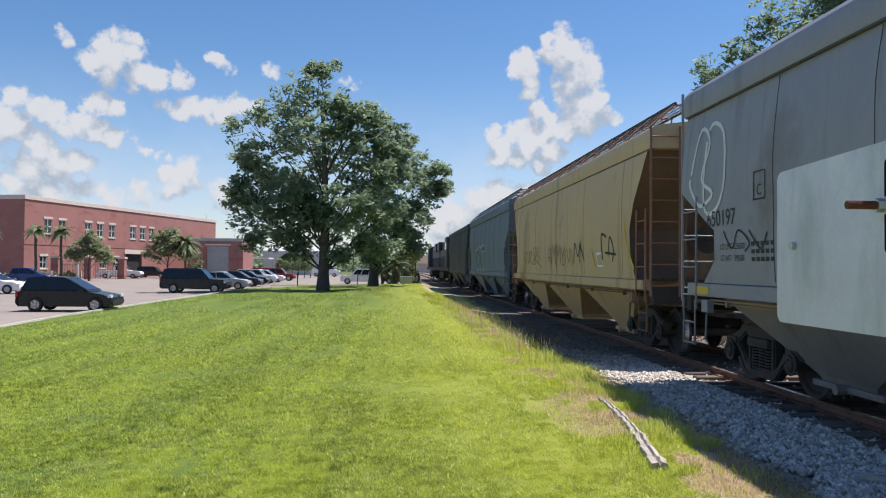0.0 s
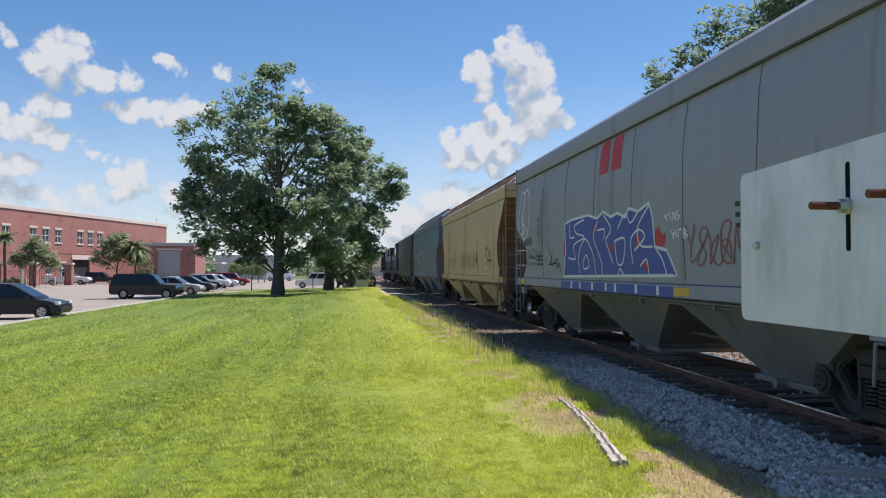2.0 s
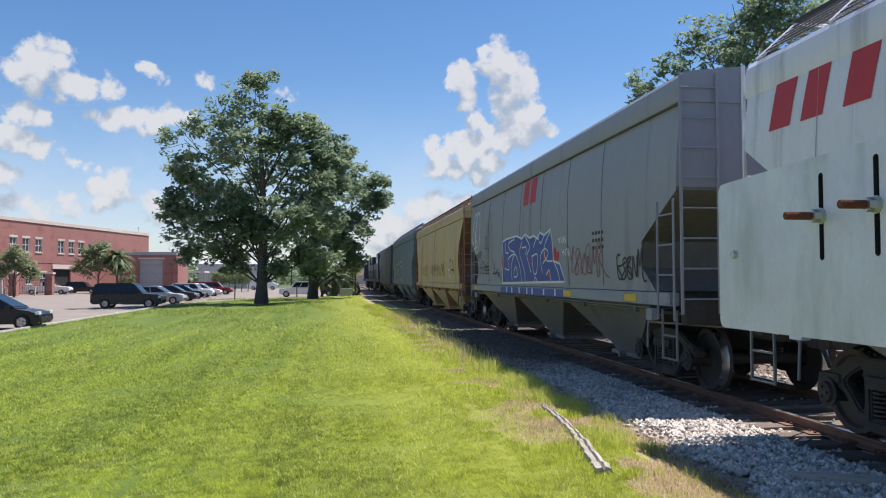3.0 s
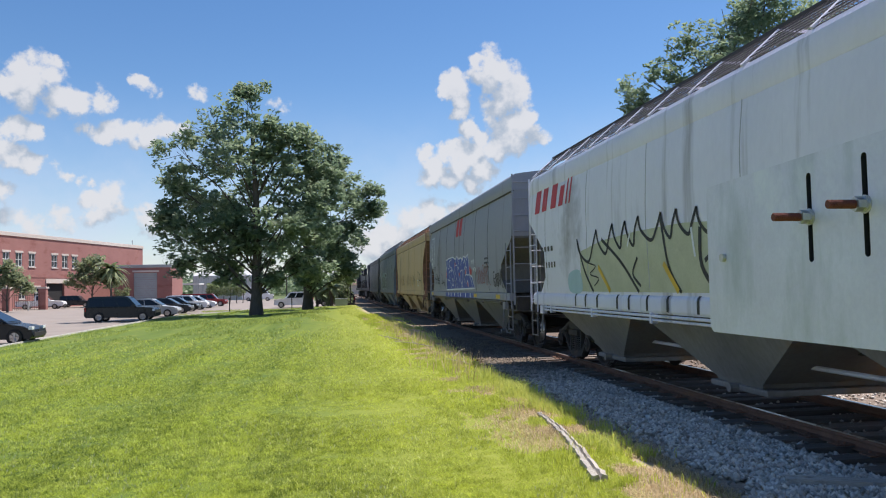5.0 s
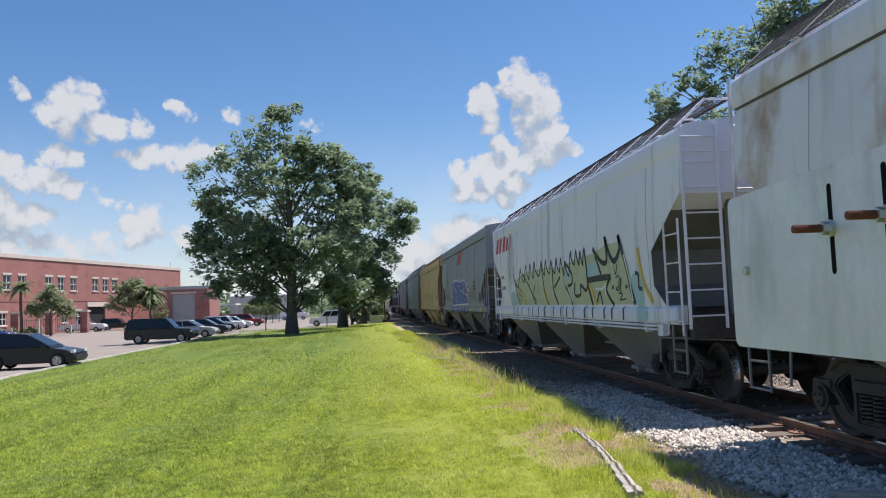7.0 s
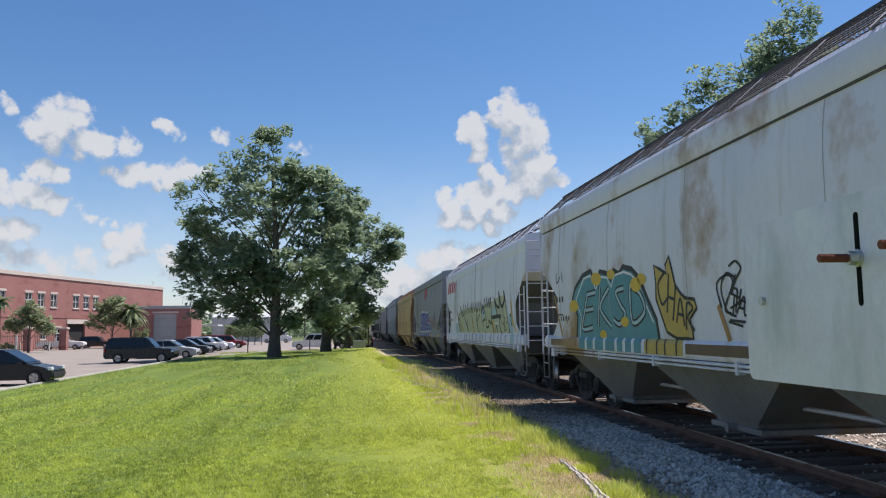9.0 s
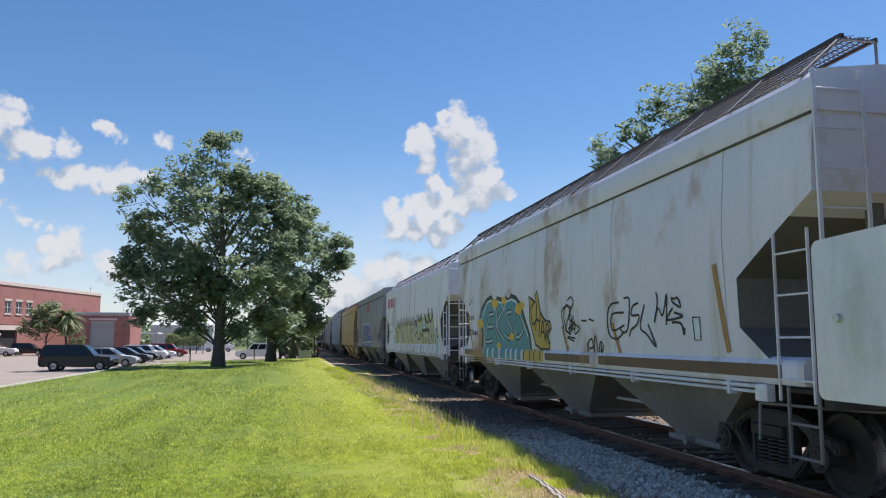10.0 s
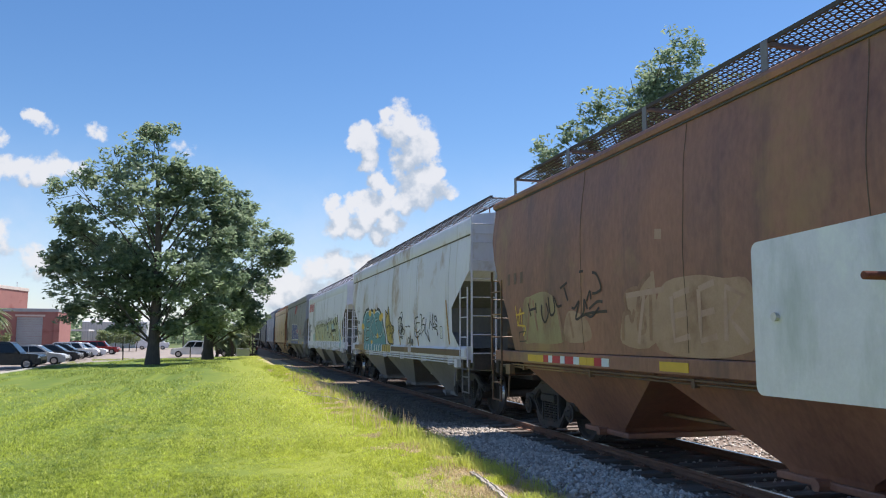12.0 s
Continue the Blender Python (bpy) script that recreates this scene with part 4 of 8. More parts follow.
def truck_meshes():
    bm = bmesh.new()
    frame_line = [(-1.10, .50), (-1.08, .64), (-.86, .70), (-.50, .84), (0, .87), (.50, .84), (.86, .70), (1.08, .64), (1.10, .50), (.74, .49),
                  (.60, .36), (.44, .20), (.30, .15), (-.30, .15), (-.44, .20), (-.60, .36), (-.74, .49)]
    window_line = [(.40, .34), (.58, .50), (.66, .60), (.52, .70), (.40, .72)]
    spring_line = [(-.29, .27), (.29, .27), (.29, .68), (-.29, .68)]
    for s in (-1, 1):
        x = s * 1.02
        one = bmesh.new()
        edges = []
        for lp in (smooth_line(frame_line, True, 3), smooth_line(window_line, True, 3), smooth_line([(-a, b) for a, b in window_line], True, 3), spring_line):
            vs = [one.verts.new((x - .07, a, b)) for a, b in lp]
            edges += [one.edges.new((a, b)) for a, b in zip(vs, vs[1:] + vs[:1])]
        bmesh.ops.triangle_fill(one, edges=edges, use_beauty=True)
        ext = bmesh.ops.extrude_face_region(one, geom=one.faces[:])
        for v in ext["geom"]:
            if isinstance(v, bmesh.types.BMVert):
                v.co.x += .14
        bmesh.ops.recalc_face_normals(one, faces=one.faces)
        rim = [e for e in one.edges if len(e.link_faces) == 2 and e.calc_face_angle(0) > .9 and abs(e.verts[0].co.x - e.verts[1].co.x) < .01]
        bmesh.ops.bevel(one, geom=rim, offset=.022, segments=2, affect="EDGES")
        tmp = bpy.data.meshes.new("cast")
        one.to_mesh(tmp)
        one.free()
        bm.from_mesh(tmp)
        bpy.data.meshes.remove(tmp)
        for y in (-.89, .89):
            rod(bm, (x - .12, y, .457), (x + s * .10, y, .457), .155, seg=18)
            rod(bm, (x + s * .10, y, .457), (x + s * .15, y, .457), .125, .10, 18)
            box(bm, x - .10, x + .10, y - .17, y + .17, .56, .66, 0, .03)
        for y in (-.19, 0, .19):
            for k in range(7):
                rod(bm, (x, y, .275 + k * .042), (x, y, .298 + k * .042), .088, seg=12)
        box(bm, x - .13, x + .13, -.30, .30, .57, .70, 0, .03)
    box(bm, -1.0, 1.0, -.2, .2, .52, .78, 0, .03)
    frame_me = mesh_of("side_frame", bm, BLACK, 40)
    bm = bmesh.new()
    for s in (-1, 1):
        x = s * 0.75
        prof = [(.00, .10), (.06, .10), (.06, .14), (.025, .17), (.02, .36), (.06, .385), (.068, .44), (-.04, .457), (-.072, .487), (-.078, .487), (-.078, .40), (-.03, .37), (-.025, .17), (-.05, .12)]
        seg = 40
        loops = [[(x + s * px, math.cos(2 * math.pi * i / seg) * r, math.sin(2 * math.pi * i / seg) * r) for i in range(seg)] for px, r in prof + prof[:1]]
        n0 = len(bm.faces)
        rings(bm, loops, 0, False)
        bm.faces.ensure_lookup_table()
        for f in bm.faces[n0:]:
            c = f.calc_center_median()
            if math.hypot(c.y, c.z) > .445 and abs(c.x) > .74:
                f.material_index = 1
        rod(bm, (s * .75, 0, 0), (s * 1.17, 0, 0), .105, .095, 14)
        for k in range(3):
            a = 2.094 * k
            rod(bm, (s * 1.17, .055 * math.cos(a), .055 * math.sin(a)), (s * 1.19, .055 * math.cos(a), .055 * math.sin(a)), .016, seg=6)
    rod(bm, (-.75, 0, 0), (.75, 0, 0), .085, seg=14)
    bmesh.ops.recalc_face_normals(bm, faces=bm.faces)
    wheel_me = mesh_of("wheelset", bm, [WHEEL, TREAD], 35)
    return frame_me, wheel_me


FRAME_ME, WHEEL_ME = truck_meshes()
MOVERS, WHEELSETS = [], []
L_BODY = 16.0


DECK_MESH = surf("deck_steel", (.05, .047, .05), (.10, .085, .08), 3, .75, .2, .1, 40)


def grating(length, mesh_mat, post_mat, z):
    """A running board: an expanded-metal panel that leans in from the eave, a narrow deck and slim posts."""
    bm = bmesh.new()
    step = 0.075
    n = int(length / step)
    for (x0, z0), (x1, z1), rows in (((-1.505, z + .245), (-1.02, z + .665), 6), ((-1.02, z + .665), (-.62, z + .665), 4)):
        dx, dz = (x1 - x0) / rows, (z1 - z0) / rows
        for r in range(rows):
            xa, za, xb, zb = x0 + dx * r, z0 + dz * r, x0 + dx * (r + 1), z0 + dz * (r + 1)
            for i in range(n):
                y = -length / 2 + (i + .5 * (r % 2)) * step
                for s in (-1, 1):
                    o = .001 * s
                    vs = [bm.verts.new(p) for p in ((xa, y - .010, za + o), (xa, y + .010, za + o), (xb, y + s * step / 2 + .010, zb + o), (xb, y + s * step / 2 - .010, zb + o))]
                    bm.faces.new(vs)
            box(bm, xb - .006, xb + .006, -length / 2, length / 2, zb - .005, zb + .005)
    box(bm, -1.05, -1.0, -length / 2, length / 2, z + .655, z + .70)
    box(bm, -.64, -.61, -length / 2, length / 2, z + .64, z + .68)
    panels = mesh_of("mesh_panel", bm, mesh_mat)
    bm = bmesh.new()
    rod(bm, (-1.525, 0, z + .22), (-1.03, 0, z + .655), .021, seg=6)
    rod(bm, (-1.03, 0, z + .645), (-.6, 0, z + .645), .018, seg=6)
    rod(bm, (-.62, 0, z + .645), (-.62, 0, z + .36), .016, seg=6)
    return panels, mesh_of("post", bm, post_mat)


def flat_deck(length, mesh_mat, post_mat, z):
    """A running board on upright brackets: level expanded metal that stands clear of the roof."""
    bm = bmesh.new()
    step, rows, x0, x1 = .09, 7, -1.44, -.80
    dx = (x1 - x0) / rows
    for r in range(rows):
        for i in range(int(length / step)):
            y = -length / 2 + (i + .5 * (r % 2)) * step
            for q in (-1, 1):
                a, b, o = x0 + dx * r, x0 + dx * (r + 1), z + .34 + .001 * q
                bm.faces.new([bm.verts.new(p) for p in ((a, y - .012, o), (a, y + .012, o), (b, y + q * step / 2 + .012, o), (b, y + q * step / 2 - .012, o))])
        box(bm, b - .006, b + .006, -length / 2, length / 2, z + .335, z + .346)
    box(bm, x0 - .012, x0 + .012, -length / 2, length / 2, z + .31, z + .355)
    panels = mesh_of("mesh_panel", bm, mesh_mat)
    bm = bmesh.new()
    box(bm, x0 - .03, x0 - .018, -.05, .05, z - .06, z + .34)
    box(bm, x0 - .018, x1, -.025, .025, z + .29, z + .33)
    return panels, mesh_of("post", bm, post_mat)


def hopper(label, at_y, paint_mat, seams, seam_mat, eave=4.25, deck=True, notch=1.25, stile_mat=None, sill_mat=None, deck_mat=None, end_mat=None, ends=None, pocket_mat=None, slim=False, bulge=False):
    """A covered hopper wagon: bulging sides, notched ends, roof, pockets, sills, ladders and two trucks."""
    car = thing("hopper_wagon", label, "freight wagon", pose(CX, at_y, 0), "wagons of the train")
    MOVERS.append((car, at_y))
    dz = eave - 4.25
    hl = L_BODY / 2
    bm = bmesh.new()
    loops = []

    def ring(z, hw, l):
        loops.append([(-hw, -l, z), (hw, -l, z), (hw, l, z), (-hw, l, z)])

    # how far the end sheets stand back, by height
    ends = ends or ((1.45, notch * .62), (1.8, notch), (2.35, notch), (3.1, 0.0))
    for z in sorted({q[0] for q in SIDE} | {q[0] for q in ends}):
        ring(z, side_x(z), hl - float(np.interp(z, [q[0] for q in ends], [q[1] for q in ends])))
    top = 4.02 + dz
    if dz > 0.02:
        ring(top, 1.49, hl)
    rings(bm, loops)
    bmesh.ops.recalc_face_normals(bm, faces=bm.faces)
    # end faces take the second paint; its default carries the recess shade
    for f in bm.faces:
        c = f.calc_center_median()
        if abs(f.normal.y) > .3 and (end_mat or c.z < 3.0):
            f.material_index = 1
    body = part("body", bm, [paint_mat, end_mat or PAINT["shaded_grime"]], car, smooth=30)
    # roof with a rolled eave that stands a little proud of the sides
    bm = bmesh.new()
    prof = [(1.497, -.03), (1.53, -.025), (1.545, .03), (1.53, .075), (1.48, .11), (1.30, .20), (.8, .32), (.35, .37)] if slim else [(1.497, -.10), (1.552, -.10), (1.556, -.09), (1.56, .15), (1.535, .24), (1.48, .31), (1.30, .34), (.8, .40), (.35, .42)]
    outline = [(-x, z) for x, z in prof] + [(x, z) for x, z in prof[::-1]]
    rings(bm, [[(x, -hl - .03, top + z - .02) for x, z in outline], [(x, hl + .03, top + z - .02) for x, z in outline]])
    bmesh.ops.recalc_face_normals(bm, faces=bm.faces)
    roof = part("roof", bm, paint_mat, car, smooth=22)
    bm = bmesh.new()
    box(bm, -.32, .32, -hl + .8, hl - .8, top + .36, top + .5, 0, .03)
    for i in range(9):
        y = -hl + 1.2 + i * (2 * hl - 2.4) / 8
        box(bm, -.38, .38, y - .04, y + .04, top + .38, top + .54, 0, .01)
    part("roof_hatch", bm, paint_mat, roof)
    if deck:
        span = L_BODY - (2.0 if slim else .3)
        panels, post = (flat_deck if slim else grating)(span, DECK_MESH, deck_mat or stile_mat or paint_mat, top + .06)
        for turn in (0, 180):
            way = part("walkway", panels, None, car, at=pose(0, 0, 0, 0, 0, turn))
            for i in range(7 if slim else 13):
                part("post", post, None, way, at=pose(0, (i / (6 if slim else 12) - .5) * (span - .04), 0))
    # added dark strip that draws the shadow line below the eave
    bm = bmesh.new()
    low, high = (top - .075, top - .052) if slim else (top - .145, top - .122)
    box(bm, -1.516 if slim else -1.549, -1.49, -hl + .02, hl - .02, low, high)
    part("eave_joint", bm, SEAM, car)
    # weld seams on both sides
    for y in seams:
        if abs(y) > hl - notch - .1:
            continue
        lo = 3.0 if abs(y) > hl - notch else 1.5
        bm = bmesh.new()
        prev = None
        for i in range(13):
            z = lo + (top - .03 - lo) * i / 12
            x = side_x(min(z, 4.02)) if z < 4.02 else 1.495
            wob = .012 * math.sin(z * 5 + y)
            cur = [bm.verts.new((-(x + o), y + wob + d, z)) for o, d in ((.002, -.008), (.008, 0), (.002, .008))]
            if prev:
                for j in (0, 1):
                    bm.faces.new((prev[j], cur[j], cur[j + 1], prev[j + 1]))
            prev = cur
        seam_me = mesh_of("seam", bm, seam_mat, 60)
        part("seam", seam_me, None, body)
        part("seam", seam_me, None, body, at=pose(0, 0, 0, 0, 0, 180))
    # side sills, centre sill, couplers, pockets
    bm = bmesh.new()
    sill = [(-1.46, 1.20), (-1.575, 1.205), (-1.598, 1.235), (-1.60, 1.26), (-1.60, 1.40), (-1.585, 1.445), (-1.545, 1.475), (-1.46, 1.49)] if bulge else [(-1.46, 1.25), (-1.59, 1.25), (-1.60, 1.26), (-1.60, 1.43), (-1.59, 1.44), (-1.46, 1.44)]
    rings(bm, [[(x, -hl + .25, z) for x, z in sill], [(x, hl - .25, z) for x, z in sill]])
    bmesh.ops.recalc_face_normals(bm, faces=bm.faces)
    sill_me = mesh_of("side_sill", bm, sill_mat or paint_mat, 40)
    part("side_sill", sill_me, None, car)
    part("side_sill", sill_me, None, car, at=pose(0, 0, 0, 0, 0, 180))
    under = BLACK
    bm = bmesh.new()
    box(bm, -.28, .28, -hl - .25, hl + .25, .78, 1.12, 0, .02)
    part("centre_sill", bm, under, car)
    for s in (-1, 1):
        bm = bmesh.new()
        box(bm, -1.45, 1.45, min(s * (hl - 1.3), s * (hl - .13)), max(s * (hl - 1.3), s * (hl - .13)), 1.125, 1.17, 0, .01)
        part("end_platform", bm, under, car)
        bm = bmesh.new()
        box(bm, -1.5, 1.5, min(s * (hl - .12), s * (hl + .04)), max(s * (hl - .12), s * (hl + .04)), 1.0, 1.34, 0, .02)
        part("end_sill", bm, under, car)
        for x in (-.75, .75):
            bm = bmesh.new()
            box(bm, x - .06, x + .06, min(s * (hl - .25), s * (hl - .13)), max(s * (hl - .25), s * (hl - .13)), 1.15, 3.02)
            part("end_post", bm, end_mat or PAINT["shaded_grime"], car)
    for s in (-1, 1):
        bm = bmesh.new()
        box(bm, -.11, .11, min(s * (hl + .2), s * (hl + .72)), max(s * (hl + .2), s * (hl + .72)), .78, 1.0, 0, .03)
        box(bm, -.16, .16, min(s * (hl + .66), s * (hl + .9)), max(s * (hl + .66), s * (hl + .9)), .74, 1.06, 0, .05)
        rod(bm, (.35, s * (hl + .1), .95), (.3, s * (hl + .5), .45), .03, seg=6)
        part("coupler", bm, BLACK, car)
    reach = hl - notch
    pm = bmesh.new()
    q = reach * 2 / 3
    rings(pm, [[(-hw, -l, z), (hw, -l, z), (hw, l, z), (-hw, l, z)] for z, hw, l in ((.30, .95, .52), (.38, .98, .58), (1.24, 1.46, q / 2 - .02), (1.44, 1.46, q / 2 - .02))])
    box(pm, -1.0, 1.0, -.7, .7, .24, .32, 0, .02)
    for x in (-1.02, 1.02):
        rod(pm, (x - .1, 0, .28), (x + .1, 0, .28), .06, seg=8)
    bmesh.ops.recalc_face_normals(pm, faces=pm.faces)
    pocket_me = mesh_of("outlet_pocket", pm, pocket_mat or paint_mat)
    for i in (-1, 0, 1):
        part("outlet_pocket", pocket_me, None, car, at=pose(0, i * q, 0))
    # pipes and levers under the sill
    bm = bmesh.new()
    for x, z, r in ((-1.58, 1.17, .022), (-1.57, 1.11, .02)) if bulge else ((-1.55, 1.205, .017), (-1.53, 1.16, .012)):
        rod(bm, (x, -hl + 1.0, z), (x, hl - 1.0, z), r, seg=6)
    rod(bm, (-.6, -hl + 1.6, .62), (-.6, hl - 1.6, .62), .03, seg=6)
    rod(bm, (.5, -1.9, .86), (.5, -.9, .86), .2, seg=12)
    for i in range(6):
        y = -hl + 1.6 + i * (2 * hl - 3.2) / 5
        box(bm, -1.606 if bulge else -1.57, -1.50, y - .03, y + .03, 1.06 if bulge else 1.12, 1.22)
    part("brake_pipe", bm, paint_mat if bulge else end_mat or PAINT["shaded_grime"], car)
    # ladders and steps at the four corners
    sm = stile_mat or paint_mat
    for s in (-1, 1):
        ye = s * (hl + .07)
        bm = bmesh.new()
        ladder(bm, -1.56, -1.02, ye, ye, 1.15, 2.95 if slim else top + .28, 5 if slim else 8, .012, .021)
        lad = mesh_of("end_ladder", bm, sm)
        part("end_ladder", lad, None, car)
        part("end_ladder", lad, None, car, at=pose(2.58, 0, 0))
        bm = bmesh.new()
        ladder(bm, -1.61, -1.61, s * (hl - .08), s * (hl - .62), 1.05, 2.75, 4, .012, .016)
        lad = mesh_of("side_ladder", bm, sm)
        part("side_ladder", lad, None, car)
        part("side_ladder", lad, None, car, at=pose(3.22, 0, 0))
        bm = bmesh.new()
        for y in (s * (hl - .06), s * (hl - .52)):
            box(bm, -1.60, -1.575, y - .014, y + .014, .50, 1.2)
        for z in (.52, .84):
            box(bm, -1.60, -1.575, min(s * (hl - .06), s * (hl - .52)), max(s * (hl - .06), s * (hl - .52)), z - .012, z + .012)
        stp = mesh_of("stirrup_step", bm, end_mat or GRATE)
        part("stirrup_step", stp, None, car)
        part("stirrup_step", stp, None, car, at=pose(3.16, 0, 0))
        bm = bmesh.new()
        rod(bm, (-1.6, s * (hl - 1.0), 1.0), (-1.2, s * (hl - .3), .98), .015, seg=6)
        rod(bm, (-1.2, s * (hl - .3), .98), (-.5, s * (hl + .2), .95), .015, seg=6)
        rod(bm, (-1.6, s * (hl - 1.0), 1.0), (-1.62, s * (hl - 1.0), .62), .018, seg=6)
        part("uncoupling_lever", bm, end_mat or GRATE, car)
        bm = bmesh.new()
        box(bm, -1.62, -1.52, s * (hl - .95) - .11, s * (hl - .95) + .11, 1.02, 1.20, 0, .01)
        part("jacking_pad", bm, sm, car)
        tr = part("truck", FRAME_ME, None, car, "black cast steel truck frame", pose(0, s * (hl - 1.62), 0))
        for y in (-.89, .89):
            WHEELSETS.append((part("wheelset", WHEEL_ME, None, tr, at=pose(0, y, .457)), y))
    bm = bmesh.new()
    rod(bm, (-.5, -hl - .02, 2.2), (-.5, -hl - .07, 2.2), .26, seg=20)
    rod(bm, (-.5, -hl + .3, 2.2), (-.5, -hl - .09, 2.2), .05, seg=8)
    part("brake_wheel", bm, BLACK, car)
    return car, body


def even(n):
    return [-8 + 16 * (i + .5) / n for i in range(n)]


def reflectors(body, ys, mat, z=1.34, wide=.5, high=.11):
    for y in ys:
        bm = bmesh.new()
        box(bm, -1.608, -1.600, y - wide / 2, y + wide / 2, z - high / 2, z + high / 2)
        part("reflector", bm, mat, body)


def sill_paint(car, y0, y1, mat, label, off=.004):
    """Spray that runs on over the rounded sill."""
    bm = bmesh.new()
    rows = [[bm.verts.new((x - off, y, z + off * .3)) for x, z in ((-1.598, 1.235), (-1.60, 1.26), (-1.60, 1.40), (-1.585, 1.445), (-1.545, 1.475))] for y in (y0, y1)]
    for k in range(4):
        bm.faces.new((rows[0][k], rows[0][k + 1], rows[1][k + 1], rows[1][k]))
    part("graffiti_ground", bm, mat, car, label)


def bars(car, y, z, count, wide, high, mat, gap=.1):
    """Plain bars in place of writing too faint to make out."""
    for i in range(count):
        a = y - i * (wide + gap)
        bm = bmesh.new()
        blob(bm, [(a, z), (a - wide, z), (a - wide, z + high), (a, z + high)], .006)
        part("marking_bar", bm, mat, car)


def build_train():
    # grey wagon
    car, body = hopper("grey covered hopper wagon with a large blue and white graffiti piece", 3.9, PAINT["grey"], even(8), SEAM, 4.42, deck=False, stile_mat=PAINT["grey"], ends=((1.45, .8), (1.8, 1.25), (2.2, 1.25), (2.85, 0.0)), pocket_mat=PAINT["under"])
    shape(car, "graffiti_ground", [(3.2, 1.51), (2.96, 2.1), (3, 2.64), (2.46, 2.7), (1.88, 2.71), (1.34, 2.72), (0.78, 2.62), (0.44, 2.72), (0.01, 2.6), (-0.35, 2.64), (-0.73, 2.54), (-0.89, 2.68), (-1.32, 2.6), (-1.78, 2.7), (-1.91, 2.48), (-1.97, 2.01), (-2.42, 1.94), (-2.75, 1.57)], BLUEP, "blue sprayed letters run together", .003)
    spray(car, "graffiti_rim", [(3.2, 1.51), (2.96, 2.1), (3, 2.64), (2.46, 2.7), (1.88, 2.71), (1.34, 2.72), (0.78, 2.62), (0.44, 2.72), (0.01, 2.6), (-0.35, 2.64), (-0.73, 2.54), (-0.89, 2.68), (-1.32, 2.6), (-1.78, 2.7), (-1.91, 2.48), (-1.97, 2.01), (-2.42, 1.94), (-2.75, 1.57), (3.2, 1.51)], WHITEP, "white sprayed rim", 0.05, 0.0075)
    spray(car, "graffiti_line", smooth_line([(1.59, 2.65), (2.25, 2.56), (2.13, 2.4), (1.59, 2.3), (2.34, 2.16), (2.26, 1.88), (2.78, 1.91)]), WHITEP, "", 0.035, 0.0095)
    spray(car, "graffiti_line", smooth_line([(1.97, 1.58), (2.01, 1.96), (1.54, 2.26), (1.06, 1.93), (0.96, 1.56)]), WHITEP, "", 0.035, 0.0095)
    spray(car, "graffiti_line", smooth_line([(1.73, 1.81), (1.5, 1.94), (1.35, 1.73), (1.7, 1.67), (1.73, 1.81)]), WHITEP, "", 0.035, 0.0095)
    spray(car, "graffiti_line", smooth_line([(0.74, 2.56), (1.02, 2.3), (0.82, 2.04), (0.59, 1.79), (0.59, 1.56)]), WHITEP, "", 0.035, 0.0095)
    spray(car, "graffiti_line", smooth_line([(0.41, 2.66), (0.01, 2.39), (0.29, 2.2), (0.17, 2.02), (-0.04, 1.78)]), WHITEP, "", 0.035, 0.0095)
    spray(car, "graffiti_line", smooth_line([(-0.17, 2.16), (-0.67, 2.18), (-0.56, 1.79), (-0.28, 1.77), (-0.17, 2.16)]), WHITEP, "", 0.035, 0.0095)
    spray(car, "graffiti_line", smooth_line([(-0.34, 2.37), (-0.73, 2.6), (-0.97, 2.43), (-1.32, 2.6)]), WHITEP, "", 0.035, 0.0095)
    spray(car, "graffiti_line", smooth_line([(-1.03, 1.75), (-0.96, 2.15), (-1.34, 2.3), (-1.57, 2.17), (-1.11, 1.97)]), WHITEP, "", 0.035, 0.0095)
    spray(car, "graffiti_line", smooth_line([(-1.78, 2.66), (-1.29, 2.34), (-1.38, 2.05), (-1.9, 2.01)]), WHITEP, "", 0.035, 0.0095)
    spray(car, "graffiti_line", smooth_line([(-1.35, 1.71), (-1.61, 1.82), (-1.7, 1.58)]), WHITEP, "", 0.035, 0.0095)
    spray(car, "graffiti_line", smooth_line([(-1.99, 1.99), (-2.24, 1.81), (-2.39, 1.57)]), WHITEP, "", 0.035, 0.0095)
    spray(car, "graffiti_line", smooth_line([(2.63, 2.62), (2.59, 2.34), (2.29, 2.33)]), WHITEP, "", 0.035, 0.0095)
    spray(car, "graffiti_line", smooth_line([(0.78, 2.39), (0.35, 2.39), (0.42, 2.21)]), WHITEP, "", 0.035, 0.0095)
    spray(car, "graffiti_line", smooth_line([(-0.27, 1.54), (-0.39, 1.67), (-0.58, 1.55)]), WHITEP, "", 0.035, 0.0095)
    shape(car, "graffiti_shadow", smooth_line([(0.95, 2.49), (0.78, 2.51), (0.85, 2.37), (0.99, 2.34)], True, 4), REDP, "dull red sprayed shadow", .0065)
    shape(car, "graffiti_shadow", smooth_line([(-1.19, 2.17), (-1.38, 2.22), (-1.31, 2.05), (-1.16, 2.03)], True, 4), REDP, "dull red sprayed shadow", .0065)
    shape(car, "graffiti_shadow", smooth_line([(0.11, 2.08), (-0.05, 2.1), (-0.01, 2.01), (0.11, 1.99)], True, 4), REDP, "dull red sprayed shadow", .0065)
    shape(car, "graffiti_shadow", smooth_line([(-2.01, 2.24), (-2.14, 2.3), (-2.24, 2.18), (-2.38, 2.2), (-2.34, 2.02), (-2.01, 2.03)], True, 4), REDP, "dull red sprayed shadow", .0065)
